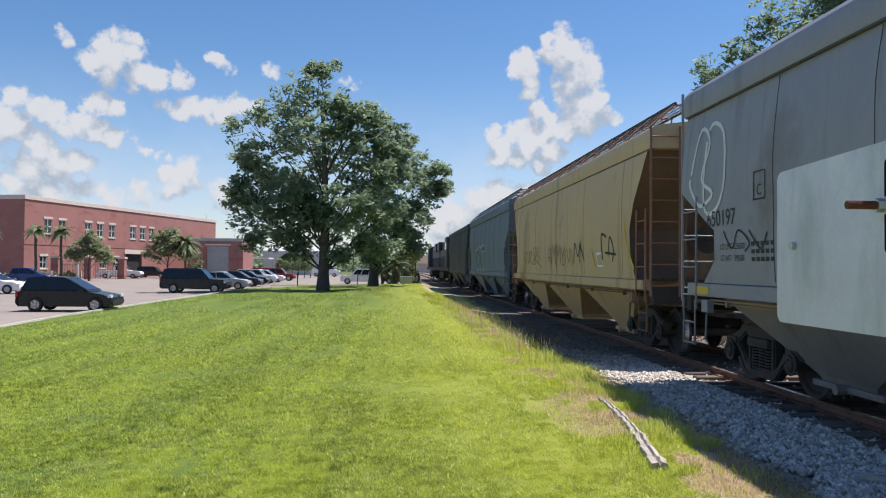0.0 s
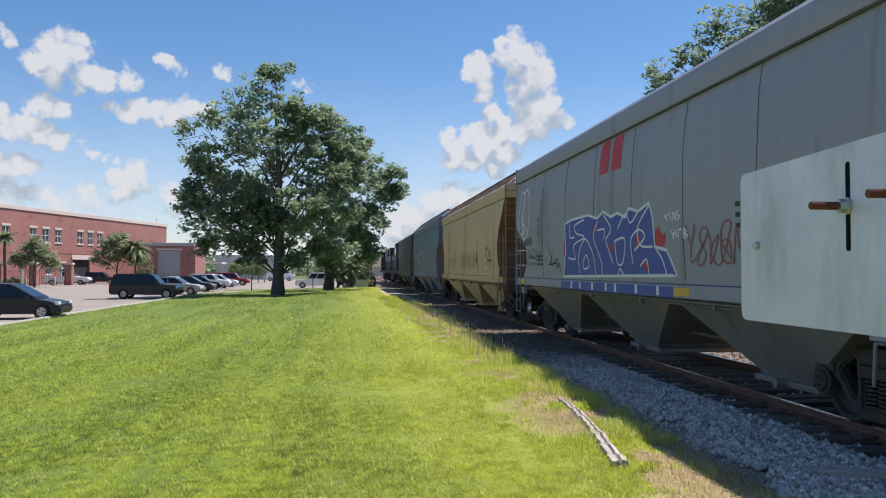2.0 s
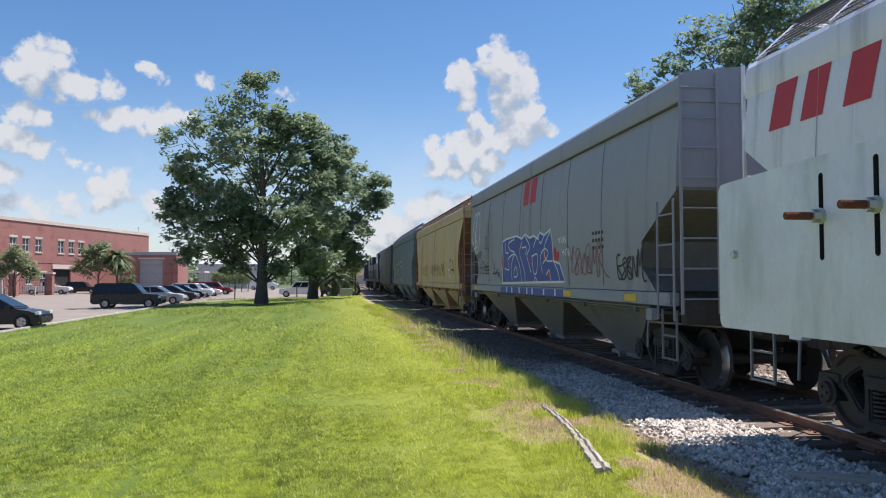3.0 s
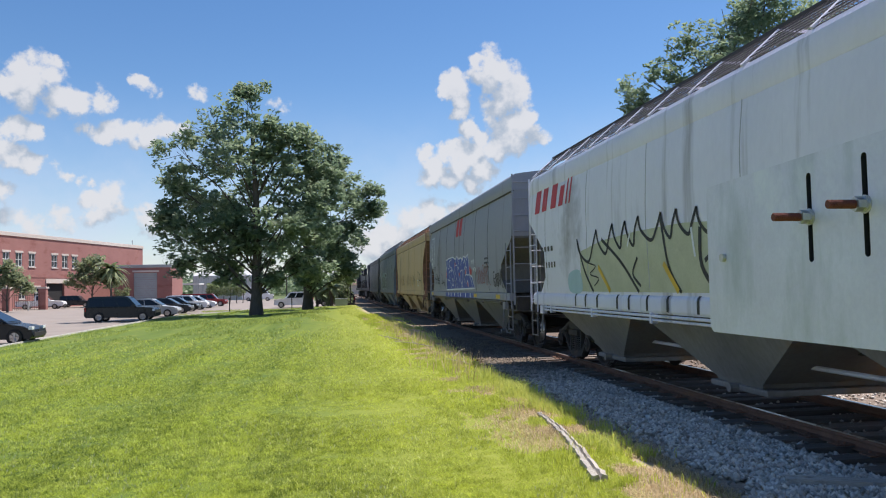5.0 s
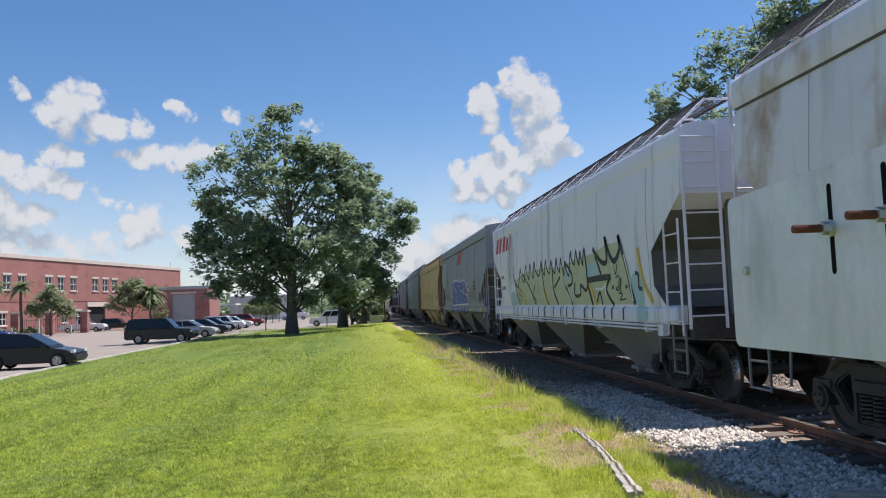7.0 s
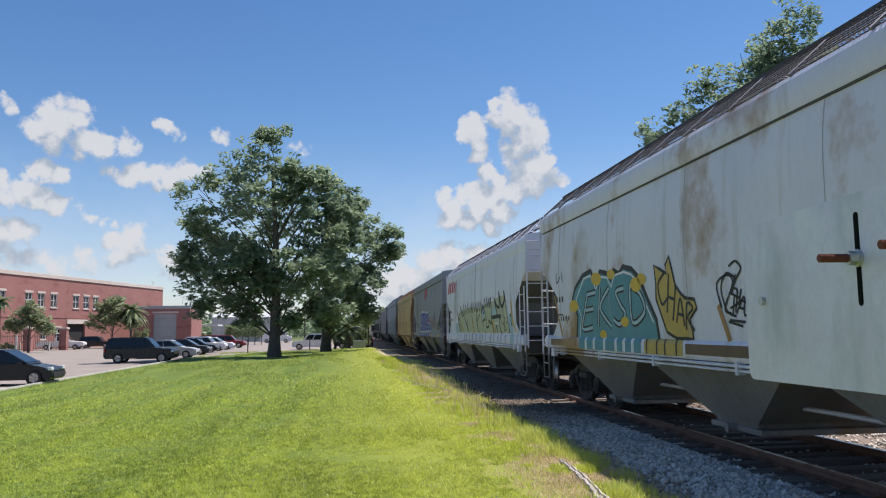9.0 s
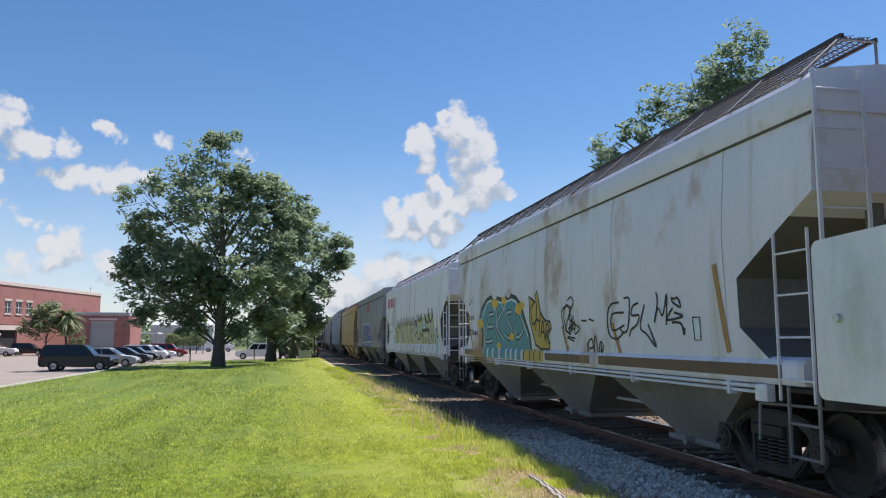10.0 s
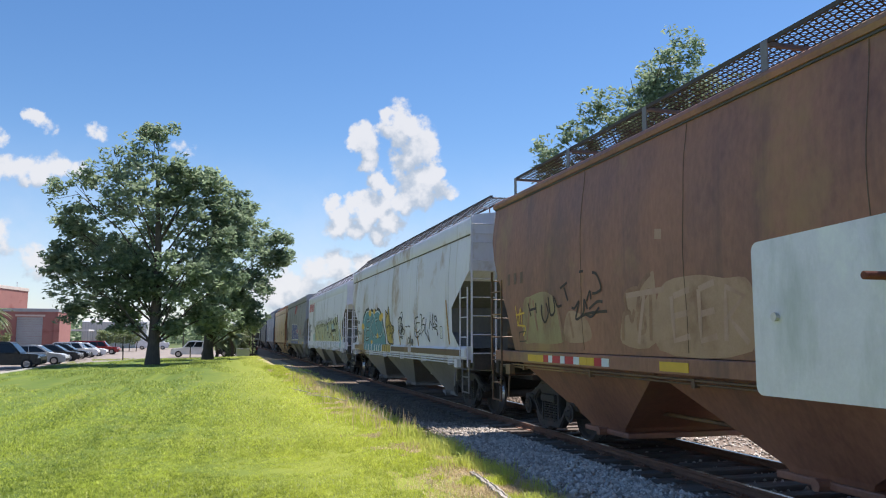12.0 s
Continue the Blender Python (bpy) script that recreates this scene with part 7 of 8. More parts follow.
def build_counterweight():
    g = thing("crossing_gate", "white painted counterweight plate of a crossing gate on a post", "gate counterweight", pose(0, 0, 0))
    X = 1.472
    bm = bmesh.new()
    edges = []
    for lp in (rounded(0.75, 2.016, 1.50, 1.951, 0.028, tilt=0.03), rounded(1.477, 1.496, 1.700, 1.922, 0.009), rounded(1.273, 1.292, 1.705, 1.938, 0.009)):
        vs = [bm.verts.new((X, y, z)) for y, z in lp]
        edges += [bm.edges.new((a, b)) for a, b in zip(vs, vs[1:] + vs[:1])]
    bmesh.ops.triangle_fill(bm, edges=edges, use_beauty=True)
    ext = bmesh.ops.extrude_face_region(bm, geom=bm.faces[:])
    for v in ext["geom"]:
        if isinstance(v, bmesh.types.BMVert):
            v.co.x += 0.012
    bmesh.ops.recalc_face_normals(bm, faces=bm.faces)
    for f in bm.faces:
        c = f.calc_center_median()
        if abs(f.normal.x) < .5 and 1.26 < c.y < 1.51 and 1.69 < c.z < 1.945:
            f.material_index = 1
    part("plate", bm, [GALV, DARKSLOT], g, "white weathered steel plate with two slots")
    bm = bmesh.new()
    box(bm, X + .016, X + .05, .9, 1.62, 1.55, 1.945, 0, .004)
    part("weight", bm, DARKSLOT, g, "dark cast weight behind the plate")
    for y, z, tip in ((1.4865, 1.812, 1.373), (1.2825, 1.822, 1.379)):
        bm = bmesh.new()
        n = int((X - tip) / .0025)
        for i in range(n):
            x = tip + (X - tip) * i / n
            rod(bm, (x, y, z), (x + .0013, y, z), .0092, .0104, 12)
            rod(bm, (x + .0013, y, z), (x + .0026, y, z), .0104, .0092, 12, caps=False)
        b = part("bolt", bm, RUSTY, g, "rusty threaded bolt")
        bm = bmesh.new()
        rod(bm, (X - .004, y, z), (X, y, z), .021, seg=20)
        rod(bm, (X - .008, y, z), (X - .004, y, z), .0185, seg=20)
        part("washer", bm, ZINC, b)
        bm = bmesh.new()
        rod(bm, (X - .028, y, z), (X - .008, y, z), .0172, seg=6)
        part("nut", bm, ZINC, b, smooth=20)
    bm = bmesh.new()
    rod(bm, (X - .012, 1.914, 1.727), (X, 1.914, 1.727), .0125, seg=10)
    part("bolt_head", bm, ZINC, g)
    bm = bmesh.new()
    box(bm, X + .05, X + .11, .35, 1.3, 1.66, 1.86, 0, .008)
    part("arm", bm, GALV, g)
    bm = bmesh.new()
    rod(bm, (1.72, .45, -.15), (1.72, .45, 2.1), .065, seg=20)
    rod(bm, (1.72, .45, -.15), (1.72, .45, .05), .17, seg=20)
    box(bm, 1.55, 1.90, .28, .62, 1.55, 1.98, 0, .02)
    part("post", bm, GALV, g)


build_counterweight()


def build_debris():
    rng = random.Random(6)
    # split old timber lying in the grass
    bm = bmesh.new()
    loops = []
    n = 40
    for i in range(n + 1):
        t = i / n
        x = 2.92 + (2.56 - 2.92) * t + .05 * math.sin(t * 4) + .01 * rng.uniform(-1, 1)
        y = 9.42 + (6.06 - 9.42) * t
        w = .030 + .040 * t + .012 * rng.uniform(-1, 1)
        h = .026 + .016 * t + .012 * rng.uniform(-1, 1)
        z = .012
        loops.append([(x - w, y, z - .05), (x + w, y, z - .05), (x + w * .95, y, z + h * .7), (x + w * .3, y, z + h), (x + w * .05, y, z + h * .1), (x - w * .2, y, z + h * .95), (x - w * .9, y, z + h * .75)])
    rings(bm, loops)
    bmesh.ops.recalc_face_normals(bm, faces=bm.faces)
    thing("timber", "grey split weathered timber lying in the grass", "timber", bm=bm, mats=OLDWOOD)
    bm = bmesh.new()
    box(bm, -.09, .09, -.6, .6, -.02, .03, 0, .008)
    thing("plank", "weathered grey plank lying on the ballast", "plank", pose(4.75, 5.85, -.085, 1, 2, 70), bm=bm, mats=OLDWOOD)
    for x, y, rz, l in ((3.3, 15.6, 25, 1.1), (2.9, 17.0, -30, .9), (3.1, 20.5, 60, 1.2), (3.6, 13.4, 80, .8), (2.5, 24, 40, 1.2)):
        bm = bmesh.new()
        a = Vector((0, 0, .02))
        for k in range(4):
            b = a + Vector((rng.uniform(-.06, .06), l / 4, rng.uniform(0.02, .07)))
            rod(bm, a, b, .014 - .002 * k, .012 - .002 * k, 6)
            a = b
        rod(bm, (0, l * .4, .06), (.15, l * .65, .22), .008, .004, 5)
        thing("twig", "bare dry fallen twig at the lawn edge", "twig", pose(x, y, lawn_height(x, y), 0, 0, rz), "fallen twigs", bm=bm, mats=OLDWOOD)


build_debris()

# ---- plants ----
BARK = surf("bark", (0.055, 0.045, 0.036), (0.13, 0.11, 0.09), 5, 0.95, 0, 0.8, 25, stretch=(2, 2, .4))
LEAF = foliage("broad_leaf", (0.135, 0.205, 0.125), (0.37, 0.45, 0.28), 0.6)
LEAF2 = foliage("shrub_leaf", (0.13, 0.18, 0.085), (0.34, 0.39, 0.20), 0.55)
LEAF4 = foliage("myrtle_leaf", (0.19, 0.24, 0.13), (0.42, 0.46, 0.27), 0.6)
LEAF3 = foliage("palm_leaf", (0.13, 0.17, 0.08), (0.28, 0.32, 0.16), 0.35)


def leaf_cloud(name, centres, radii, per, size, rng, mat, parent, flat=.8):
    c = np.repeat(np.asarray(centres, float), per, 0)
    r = np.repeat(np.asarray(radii, float), per)
    n = len(c)
    d = rng.normal(0, 1, (n, 3))
    d /= np.linalg.norm(d, axis=1, keepdims=True)
    p = c + d * (r * rng.uniform(.15, 1, n) ** .5)[:, None] * np.array((1, 1, flat))
    a = rng.normal(0, 1, (n, 3))
    a[:, 2] *= .55
    a /= np.linalg.norm(a, axis=1, keepdims=True)
    b = np.cross(a, rng.normal(0, 1, (n, 3)) + np.array((0, 0, 1.2)))
    b /= np.linalg.norm(b, axis=1, keepdims=True)
    s = size * rng.uniform(.6, 1.3, n)[:, None]
    v = np.stack([p - a * s, p + b * s * .42 + a * s * -.05, p + a * s, p - b * s * .42 + a * s * -.05], 1).reshape(-1, 3)
    f = np.arange(n * 4).reshape(-1, 4)
    ob = new(name, raw_mesh(name, v, f, mat, 4))
    ob.parent = parent
    return ob


def tree(label, x, y, z, lobes, trunk_r, seed, leaf, size=.22, clump=.8, density=11, per=20, mat=None, category="tree"):
    """lobes: (dx, dy, height, radius) of the crown's masses round the trunk's foot."""
    rng = np.random.default_rng(seed)
    ob = thing("tree", label, category, pose(x, y, z))
    bm = bmesh.new()
    top = max(l[2] for l in lobes)
    low = min(l[2] - l[3] for l in lobes)
    knots = []
    steps = 10
    for i in range(steps + 1):
        t = i / steps
        knots.append(Vector((.35 * math.sin(t * 3 + seed) * t, .3 * math.cos(t * 2.3 + seed) * t, t * top * .86)))
    for i in range(steps):
        ra, rb = trunk_r * (1 - i / steps) ** .8 + .03, trunk_r * (1 - (i + 1) / steps) ** .8 + .03
        if i == 0:
            ra *= 1.35
        rod(bm, knots[i] - Vector((0, 0, .25 if i == 0 else .05)), knots[i + 1], ra, rb, 10, caps=False)
    for dx, dy, h, r in lobes:
        s = min(max(h - r * 1.2 - .5 * math.hypot(dx, dy), low * .8), top * .75)
        i = min(int(s / (top * .86) * steps), steps - 1)
        a = knots[max(i, 1)]
        tip = Vector((dx, dy, h))
        mid = a.lerp(tip, .5) + Vector((rng.normal(0, .25), rng.normal(0, .25), .08 * (tip - a).length))
        r0 = max(trunk_r * .19, .04)
        rod(bm, a, mid, r0, r0 * .6, 7, caps=False)
        rod(bm, mid, tip, r0 * .6, r0 * .2, 6, caps=False)
        for _ in range(5):
            d = Vector(rng.normal(0, 1, 3)).normalized() * r * .85
            rod(bm, mid.lerp(tip, rng.uniform(.3, 1)), tip + d, r0 * .28, .012, 5, caps=False)
    part("trunk", bm, BARK, ob, smooth=60)
    cs, rs = [], []
    sprays = []
    for dx, dy, h, r in lobes:
        for _ in range(8):
            d = Vector(rng.normal(0, 1, 3)).normalized() * r * rng.uniform(.35, .95)
            sprays.append((dx + d.x, dy + d.y, h + d.z * .9, r * rng.uniform(.3, .55)))
    for dx, dy, h, r in sprays:
        n = max(5, int(r * r * density * (.45 if h > top * .62 else 1.0)))
        d = rng.normal(0, 1, (n, 3))
        d /= np.linalg.norm(d, axis=1, keepdims=True)
        q = np.array((dx, dy, h)) + d * (r * rng.uniform(.1, 1.3, n) ** .6)[:, None] * np.array((1, 1, .9))
        cs.append(q)
        rs.append(rng.uniform(.45, 1.0, n) * clump)
    leaf_cloud("crown", np.concatenate(cs), np.concatenate(rs), per, size, rng, mat or leaf, ob, .6)
    return ob


tree("large broad-leaved tree with a spreading green crown on the lawn", -5.15, 60.7, -.35,
     [(-.7, 0, 15.9, 2.1), (-.6, .5, 17.2, 1.0), (-3.6, 1, 14.4, 2.0), (2.7, -1, 13.8, 1.7), (-5.6, -1, 12.4, 1.9), (4.6, 1, 13.0, 1.7), (-1.3, -2, 12.2, 2.6), (1.4, 2, 10.8, 2.7),
      (-4.4, 1.5, 9.6, 2.3), (-6.0, 0, 10.2, 1.2), (4.0, -1, 9.0, 2.1), (-1.3, 2, 8.0, 2.7), (-4.8, -1.5, 6.0, 2.0), (2.2, -2, 6.3, 2.3), (-3.0, 0, 4.4, 1.5), (-5.4, 1, 4.2, 1.2),
      (4.6, 1, 6.0, 1.7), (0, 0, 5.4, 2.0), (2.8, 2, 4.2, 1.5), (-6.2, 0, 6.4, 1.3), (-2.0, 1, 3.3, 1.2), (4.6, 0, 3.9, 1.3), (5.3, 0, 10.6, 1.1), (-6.6, 0, 8.0, 1.0), (1.4, 0, 3.0, 1.1),
      (3.5, 0, 13.4, 1.6), (.9, -.5, 14.2, 1.3), (1.2, 0, 12.4, 1.6), (4.9, .5, 11.6, 1.6), (5.6, 0, 9.4, 1.5), (-2.6, 1, 11.6, 2.0), (3.4, -1, 11.2, 1.8), (-1.0, 0, 6.6, 2.2), (3.6, -1.5, 7.6, 1.8), (-3.4, -1, 7.8, 2.0)], .42, 1, LEAF)
tree("broad-leaved tree with a dense dark crown beside the larger one", -1.55, 71.4, -.4,
     [(2.2, 0, 12.2, 1.9), (4.2, 1, 11.2, 1.8), (.8, -1, 10.2, 2.0), (4.9, -.5, 9.2, 1.6), (2.8, 1, 9.0, 2.4), (4.0, .5, 6.9, 1.3), (3.2, -1, 6.6, 1.9), (1.0, 1, 6.4, 2.2), (2.4, 0, 4.6, 1.8),
      (2.9, 0, 4.6, 1.1), (-.4, 0, 4.2, 1.6), (0.4, -1, 2.8, 1.2), (0, 0, 8.6, 1.6), (-1.6, 0, 6.4, 1.4), (3.6, 0, 3.2, 1.3), (6.3, 0, 9.4, .9), (5.6, 0, 10.8, 1.1), (3.0, 0, 13.2, 1.1)], .42, 2, LEAF)
tree("tall leafy tree behind the railway line", 17.8, 31.5, -.5,
     [(2.0, 0, 15.1, 1.5), (.2, 0, 13.0, 1.6), (1.1, 0, 14.0, 1.7), (-1.5, 0, 12.2, 1.6), (-3.2, 0, 10.7, 1.2), (3.2, .5, 14.0, 1.7), (5.0, .5, 13.4, 1.6), (1.4, 1, 11.6, 2.0), (-.6, -1, 10.4, 1.8), (-4.3, 0, 9.7, .9), (3.6, 0, 11.4, 2.0),
      (-2.2, 0, 9.0, 1.5), (1.5, 0, 9, 2), (5.5, 0, 10.5, 1.6)], .4, 3, LEAF, .13, .55, 30, 22)
tree("bushy ornamental tree in the car park bed", -36.2, 96.0, -.45, [(-1.2, 0, 3.8, 1.1), (1.0, 0, 4.0, 1.2), (0, 0, 4.9, 1.0), (-1.9, 0, 3.0, .9), (1.8, .3, 3.0, .9), (0, 0, 3.2, 1.3)], .09, 4, LEAF4, .20, .75, 22, 18)
tree("round leafy tree before the brick building", -33.2, 118.0, -.45, [(-1.6, 0, 5.4, 1.6), (1.2, 0, 5.2, 1.7), (0, 0, 6.6, 1.4), (-2.2, 0, 3.8, 1.4), (2.4, .3, 3.9, 1.5), (0, 0, 4.2, 1.8)], .10, 5, LEAF4, .24, .85, 18, 18)
tree("small distant leafy tree beyond the wagons", 15.5, 128.0, -.5, [(0, 0, 8.5, 1.5), (1.2, 0, 7.5, 1.5), (-1.1, 0, 7.2, 1.4), (0, 0, 5.5, 2)], .25, 7, LEAF2, .35, .6, 10, 8)


def palm(x, y, h, label, spread=1.6, fronds=22, seed=0):
    rng = random.Random(seed)
    ob = thing("palm", label, "palm", pose(x, y, -.45), "palms by the building")
    bm = bmesh.new()
    prev = Vector((0, 0, -.1))
    for i in range(8):
        cur = Vector((.06 * math.sin(i), .05 * math.cos(i * 1.3), h * (i + 1) / 8))
        rod(bm, prev, cur, .17 - .004 * i, .165 - .004 * i, 9)
        prev = cur
    part("trunk", bm, BARK, ob)
    bm = bmesh.new()
    for k in range(fronds):
        a = 2 * math.pi * k / fronds + rng.uniform(-.2, .2)
        up = rng.uniform(-.4, 1.1)
        last = None
        for i in range(6):
            t = i / 5
            r = spread * t
            z = h + up * r - .75 * r * r / spread
            c = Vector((math.cos(a) * r, math.sin(a) * r, z))
            side = Vector((-math.sin(a), math.cos(a), 0)) * (.32 * math.sin(math.pi * min(t + .15, 1)) + .02)
            cur = (bm.verts.new(c + side - Vector((0, 0, .1))), bm.verts.new(c), bm.verts.new(c - side - Vector((0, 0, .1))))
            if last:
                bm.faces.new((last[0], last[1], cur[1], cur[0]))
                bm.faces.new((last[1], last[2], cur[2], cur[1]))
            last = cur
    part("crown", bm, LEAF3, ob)


palm(-41.6, 94.0, 6.2, "slim fan palm in front of the brick wall", 1.5, 20, 1)
palm(-39.2, 95.2, 6.0, "slim fan palm in front of the brick wall", 1.5, 20, 2)
palm(-30.4, 117.0, 5.4, "short fan palm beside the leafy tree", 2.6, 40, 3)
palm(-46.5, 93.0, 6.2, "slim fan palm in front of the brick wall", 1.5, 20, 4)
palm(0.6, 84.0, 2.3, "low palm with drooping fronds near the track", 1.7, 26, 5)
palm(-0.9, 84.5, 1.6, "low palm with drooping fronds near the track", 1.4, 26, 6)


def hedge(label, x0, x1, y0, y1, z0, z1, seed, stems=0):
    rng = np.random.default_rng(seed)
    ob = thing("hedge", label, "hedge", pose(0, 0, 0))
    n = int((x1 - x0) * (z1 - z0) * (y1 - y0 + 1) * 7)
    cs = np.stack([rng.uniform(x0, x1, n), rng.uniform(y0, y1, n), rng.uniform(z0, z1, n)], -1)
    leaf_cloud("leaves", cs, np.full(n, .45), 12, .2, rng, LEAF2, ob)
    bm = bmesh.new()
    for i in range(max(stems, 2)):
        x = x0 + (x1 - x0) * (i + .5) / max(stems, 2)
        rod(bm, (x, (y0 + y1) / 2, -.5), (x + .2, (y0 + y1) / 2, z1 - .4), .07, .04, 6)
    part("stems", bm, BARK, ob)


hedge("clipped green hedge on bare stems at the car park", -18.6, -12.6, 126, 128, .9, 2.6, 11, 6)
hedge("dense dark green hedge near the railway", .2, 2.7, 85.5, 87, -.4, 2.9, 12, 3)
hedge("low shrubs along the brick wall", -46, -38, 96.3, 97.2, -.4, .5, 13, 6)
hedge("low shrubs by the garage wing", -33.5, -31.5, 131, 132, -.4, 2.1, 14, 3)


def far_woods():
    rng = np.random.default_rng(21)
    n = 2600
    x = rng.uniform(-260, 90, n)
    y = rng.uniform(262, 300, n)
    h = 3.2 + 3.2 * np.array([noise.noise((a * .03, 3, 1)) for a in x]) + 2.5
    z = rng.uniform(0, 1, n) * np.maximum(h, 1.5)
    ob = thing("far_woods", "distant dark green line of trees", "woods", kind="stuff")
    leaf_cloud("leaves", np.stack([x, y, z], -1), np.full(n, 2.0), 9, 1.1, rng, LEAF, ob)


far_woods()


# ---- buildings ----
BRICK = surf("red_brick", (0.29, 0.128, 0.110), (0.37, 0.175, 0.150), 0.5, 0.9, 0, 0.1, 7, [((0.22, 0.075, 0.055), 0.3, 0.55, 0.75, (1, 1, 3))])
BAND = surf("pale_stone", (0.55, 0.47, 0.41), (0.66, 0.57, 0.50), 1, 0.85, 0, 0.1, 12)
METALDOOR = surf("grey_shutter", (0.34, 0.36, 0.37), (0.42, 0.44, 0.45), 1, 0.5, 0.1, 0.05, 12)
PANE = plain("window_pane", (0.025, 0.03, 0.035), 0.06)
WINFRAME = surf("white_window_frame", (0.6, 0.6, 0.58), (0.72, 0.72, 0.7), 3, 0.6, 0, 0.05, 40)
DARKIN = plain("dark_recess", (0.02, 0.02, 0.02), 0.9)
PALEMETAL = surf("pale_metal_cladding", (0.5, 0.5, 0.49), (0.62, 0.62, 0.6), 1, 0.5, 0.1, 0.05, 15)


def wall_with_openings(length, z0, z1, thick, openings):
    """A wall along +y at x 0..thick, cut by (y0, y1, z0, z1) openings."""
    bm = bmesh.new()
    ys = sorted({0, length, *[o[0] for o in openings], *[o[1] for o in openings]})
    for a, b in zip(ys, ys[1:]):
        m = (a + b) / 2
        cuts = sorted((o[2], o[3]) for o in openings if o[0] < m < o[1])
        z = z0
        for c, d in cuts + [(z1, z1)]:
            if c - z > .01:
                vs = [(x, y, zz) for x in (0, thick) for y in (a, b) for zz in (z, c)]
                v = [bm.verts.new(p) for p in vs]
                for q in ((0, 2, 3, 1), (4, 5, 7, 6), (0, 1, 5, 4), (2, 6, 7, 3), (0, 4, 6, 2), (1, 3, 7, 5)):
                    bm.faces.new([v[i] for i in q])
            z = d
    bmesh.ops.remove_doubles(bm, verts=bm.verts, dist=.001)
    bmesh.ops.recalc_face_normals(bm, faces=bm.faces)
    return bm


def window(parent, y, w, z0, z1, lintel=True):
    bm = bmesh.new()
    fr = bmesh.new()
    box(bm, -.16, -.14, y - w / 2, y + w / 2, z0, z1)
    win = part("window", bm, PANE, parent)
    for a, b in ((y - w / 2, y - w / 2 + .08), (y + w / 2 - .08, y + w / 2), (y - .04, y + .04)):
        box(fr, -.14, -.06, a, b, z0, z1)
    for a, b in ((z0, z0 + .08), (z1 - .08, z1), ((z0 + z1) / 2 - .04, (z0 + z1) / 2 + .04)):
        box(fr, -.139, -.061, y - w / 2, y + w / 2, a, b)
    part("frame", fr, WINFRAME, win)
    sl = bmesh.new()
    box(sl, -.1, .1, y - w / 2 - .12, y + w / 2 + .12, z0 - .16, z0)
    part("sill", sl, BAND, win)
    sl = bmesh.new()
    box(sl, -.1, .07, y - w / 2 - .15, y + w / 2 + .15, z1, z1 + .28)
    part("lintel", sl, BAND, win)


def main_building():
    """Long two-storey brick block; its long wall runs away from the car park."""
    turn = -math.degrees(math.atan2(12.2, 52.1))
    b = thing("brick_building", "long two-storey red brick building with a pale parapet band", "building", pose(-46.2, 101.1, -.42, 0, 0, turn))
    L, H = 53.1, 10.7
    upper = [4.5, 7.4, 13.1, 15.9, 18.9, 24.5, 27.3, 30.0, 37.7]
    ops = [(y - .75, y + .75, 6.0, 7.9) for y in upper] + [(22.6, 27.2, 0.02, 3.6), (12.2, 13.6, 1.4, 3.0), (16.0, 17.4, 1.4, 3.0), (3.0, 4.4, 1.4, 3.0), (19.4, 20.8, 1.4, 3.0)]
    bm = wall_with_openings(L, 0, H - .55, .35, ops)
    for v in bm.verts:
        v.co.x -= .35
    part("wall", bm, BRICK, b)
    for y in upper:
        window(b, y, 1.5, 6.0, 7.9)
    for y in (12.9, 16.7, 3.7, 20.1):
        window(b, y, 1.4, 1.4, 3.0)
    bm = bmesh.new()
    box(bm, -.25, .14, 22.2, 28.2, 3.62, 4.3)
    part("canopy", bm, BAND, b)
    bm = bmesh.new()
    box(bm, -.34, -.30, 22.6, 27.2, 0, 3.6)
    part("entrance", bm, DARKIN, b)
    bm = bmesh.new()
    box(bm, -24, -.36, 0, L, 0, H - .55)
    part("core", bm, BRICK, b)
    bm = bmesh.new()
    box(bm, -24.1, .12, -.12, L + .12, H - .55, H, 0, .03)
    part("parapet", bm, BAND, b)
    bm = bmesh.new()
    box(bm, -.02, .05, 0, L, 4.45, 4.62)
    part("string_course", bm, BRICK, b)
    bm = bmesh.new()
    rod(bm, (-1.5, L - 1, H), (-1.5, L - 1, H + 1.0), .04, seg=6)
    rod(bm, (-1.5, L - 1, H + .8), (-1.5, L - 1, H + 1.1), .12, .02, 8)
    part("roof_vent", bm, METALDOOR, b)


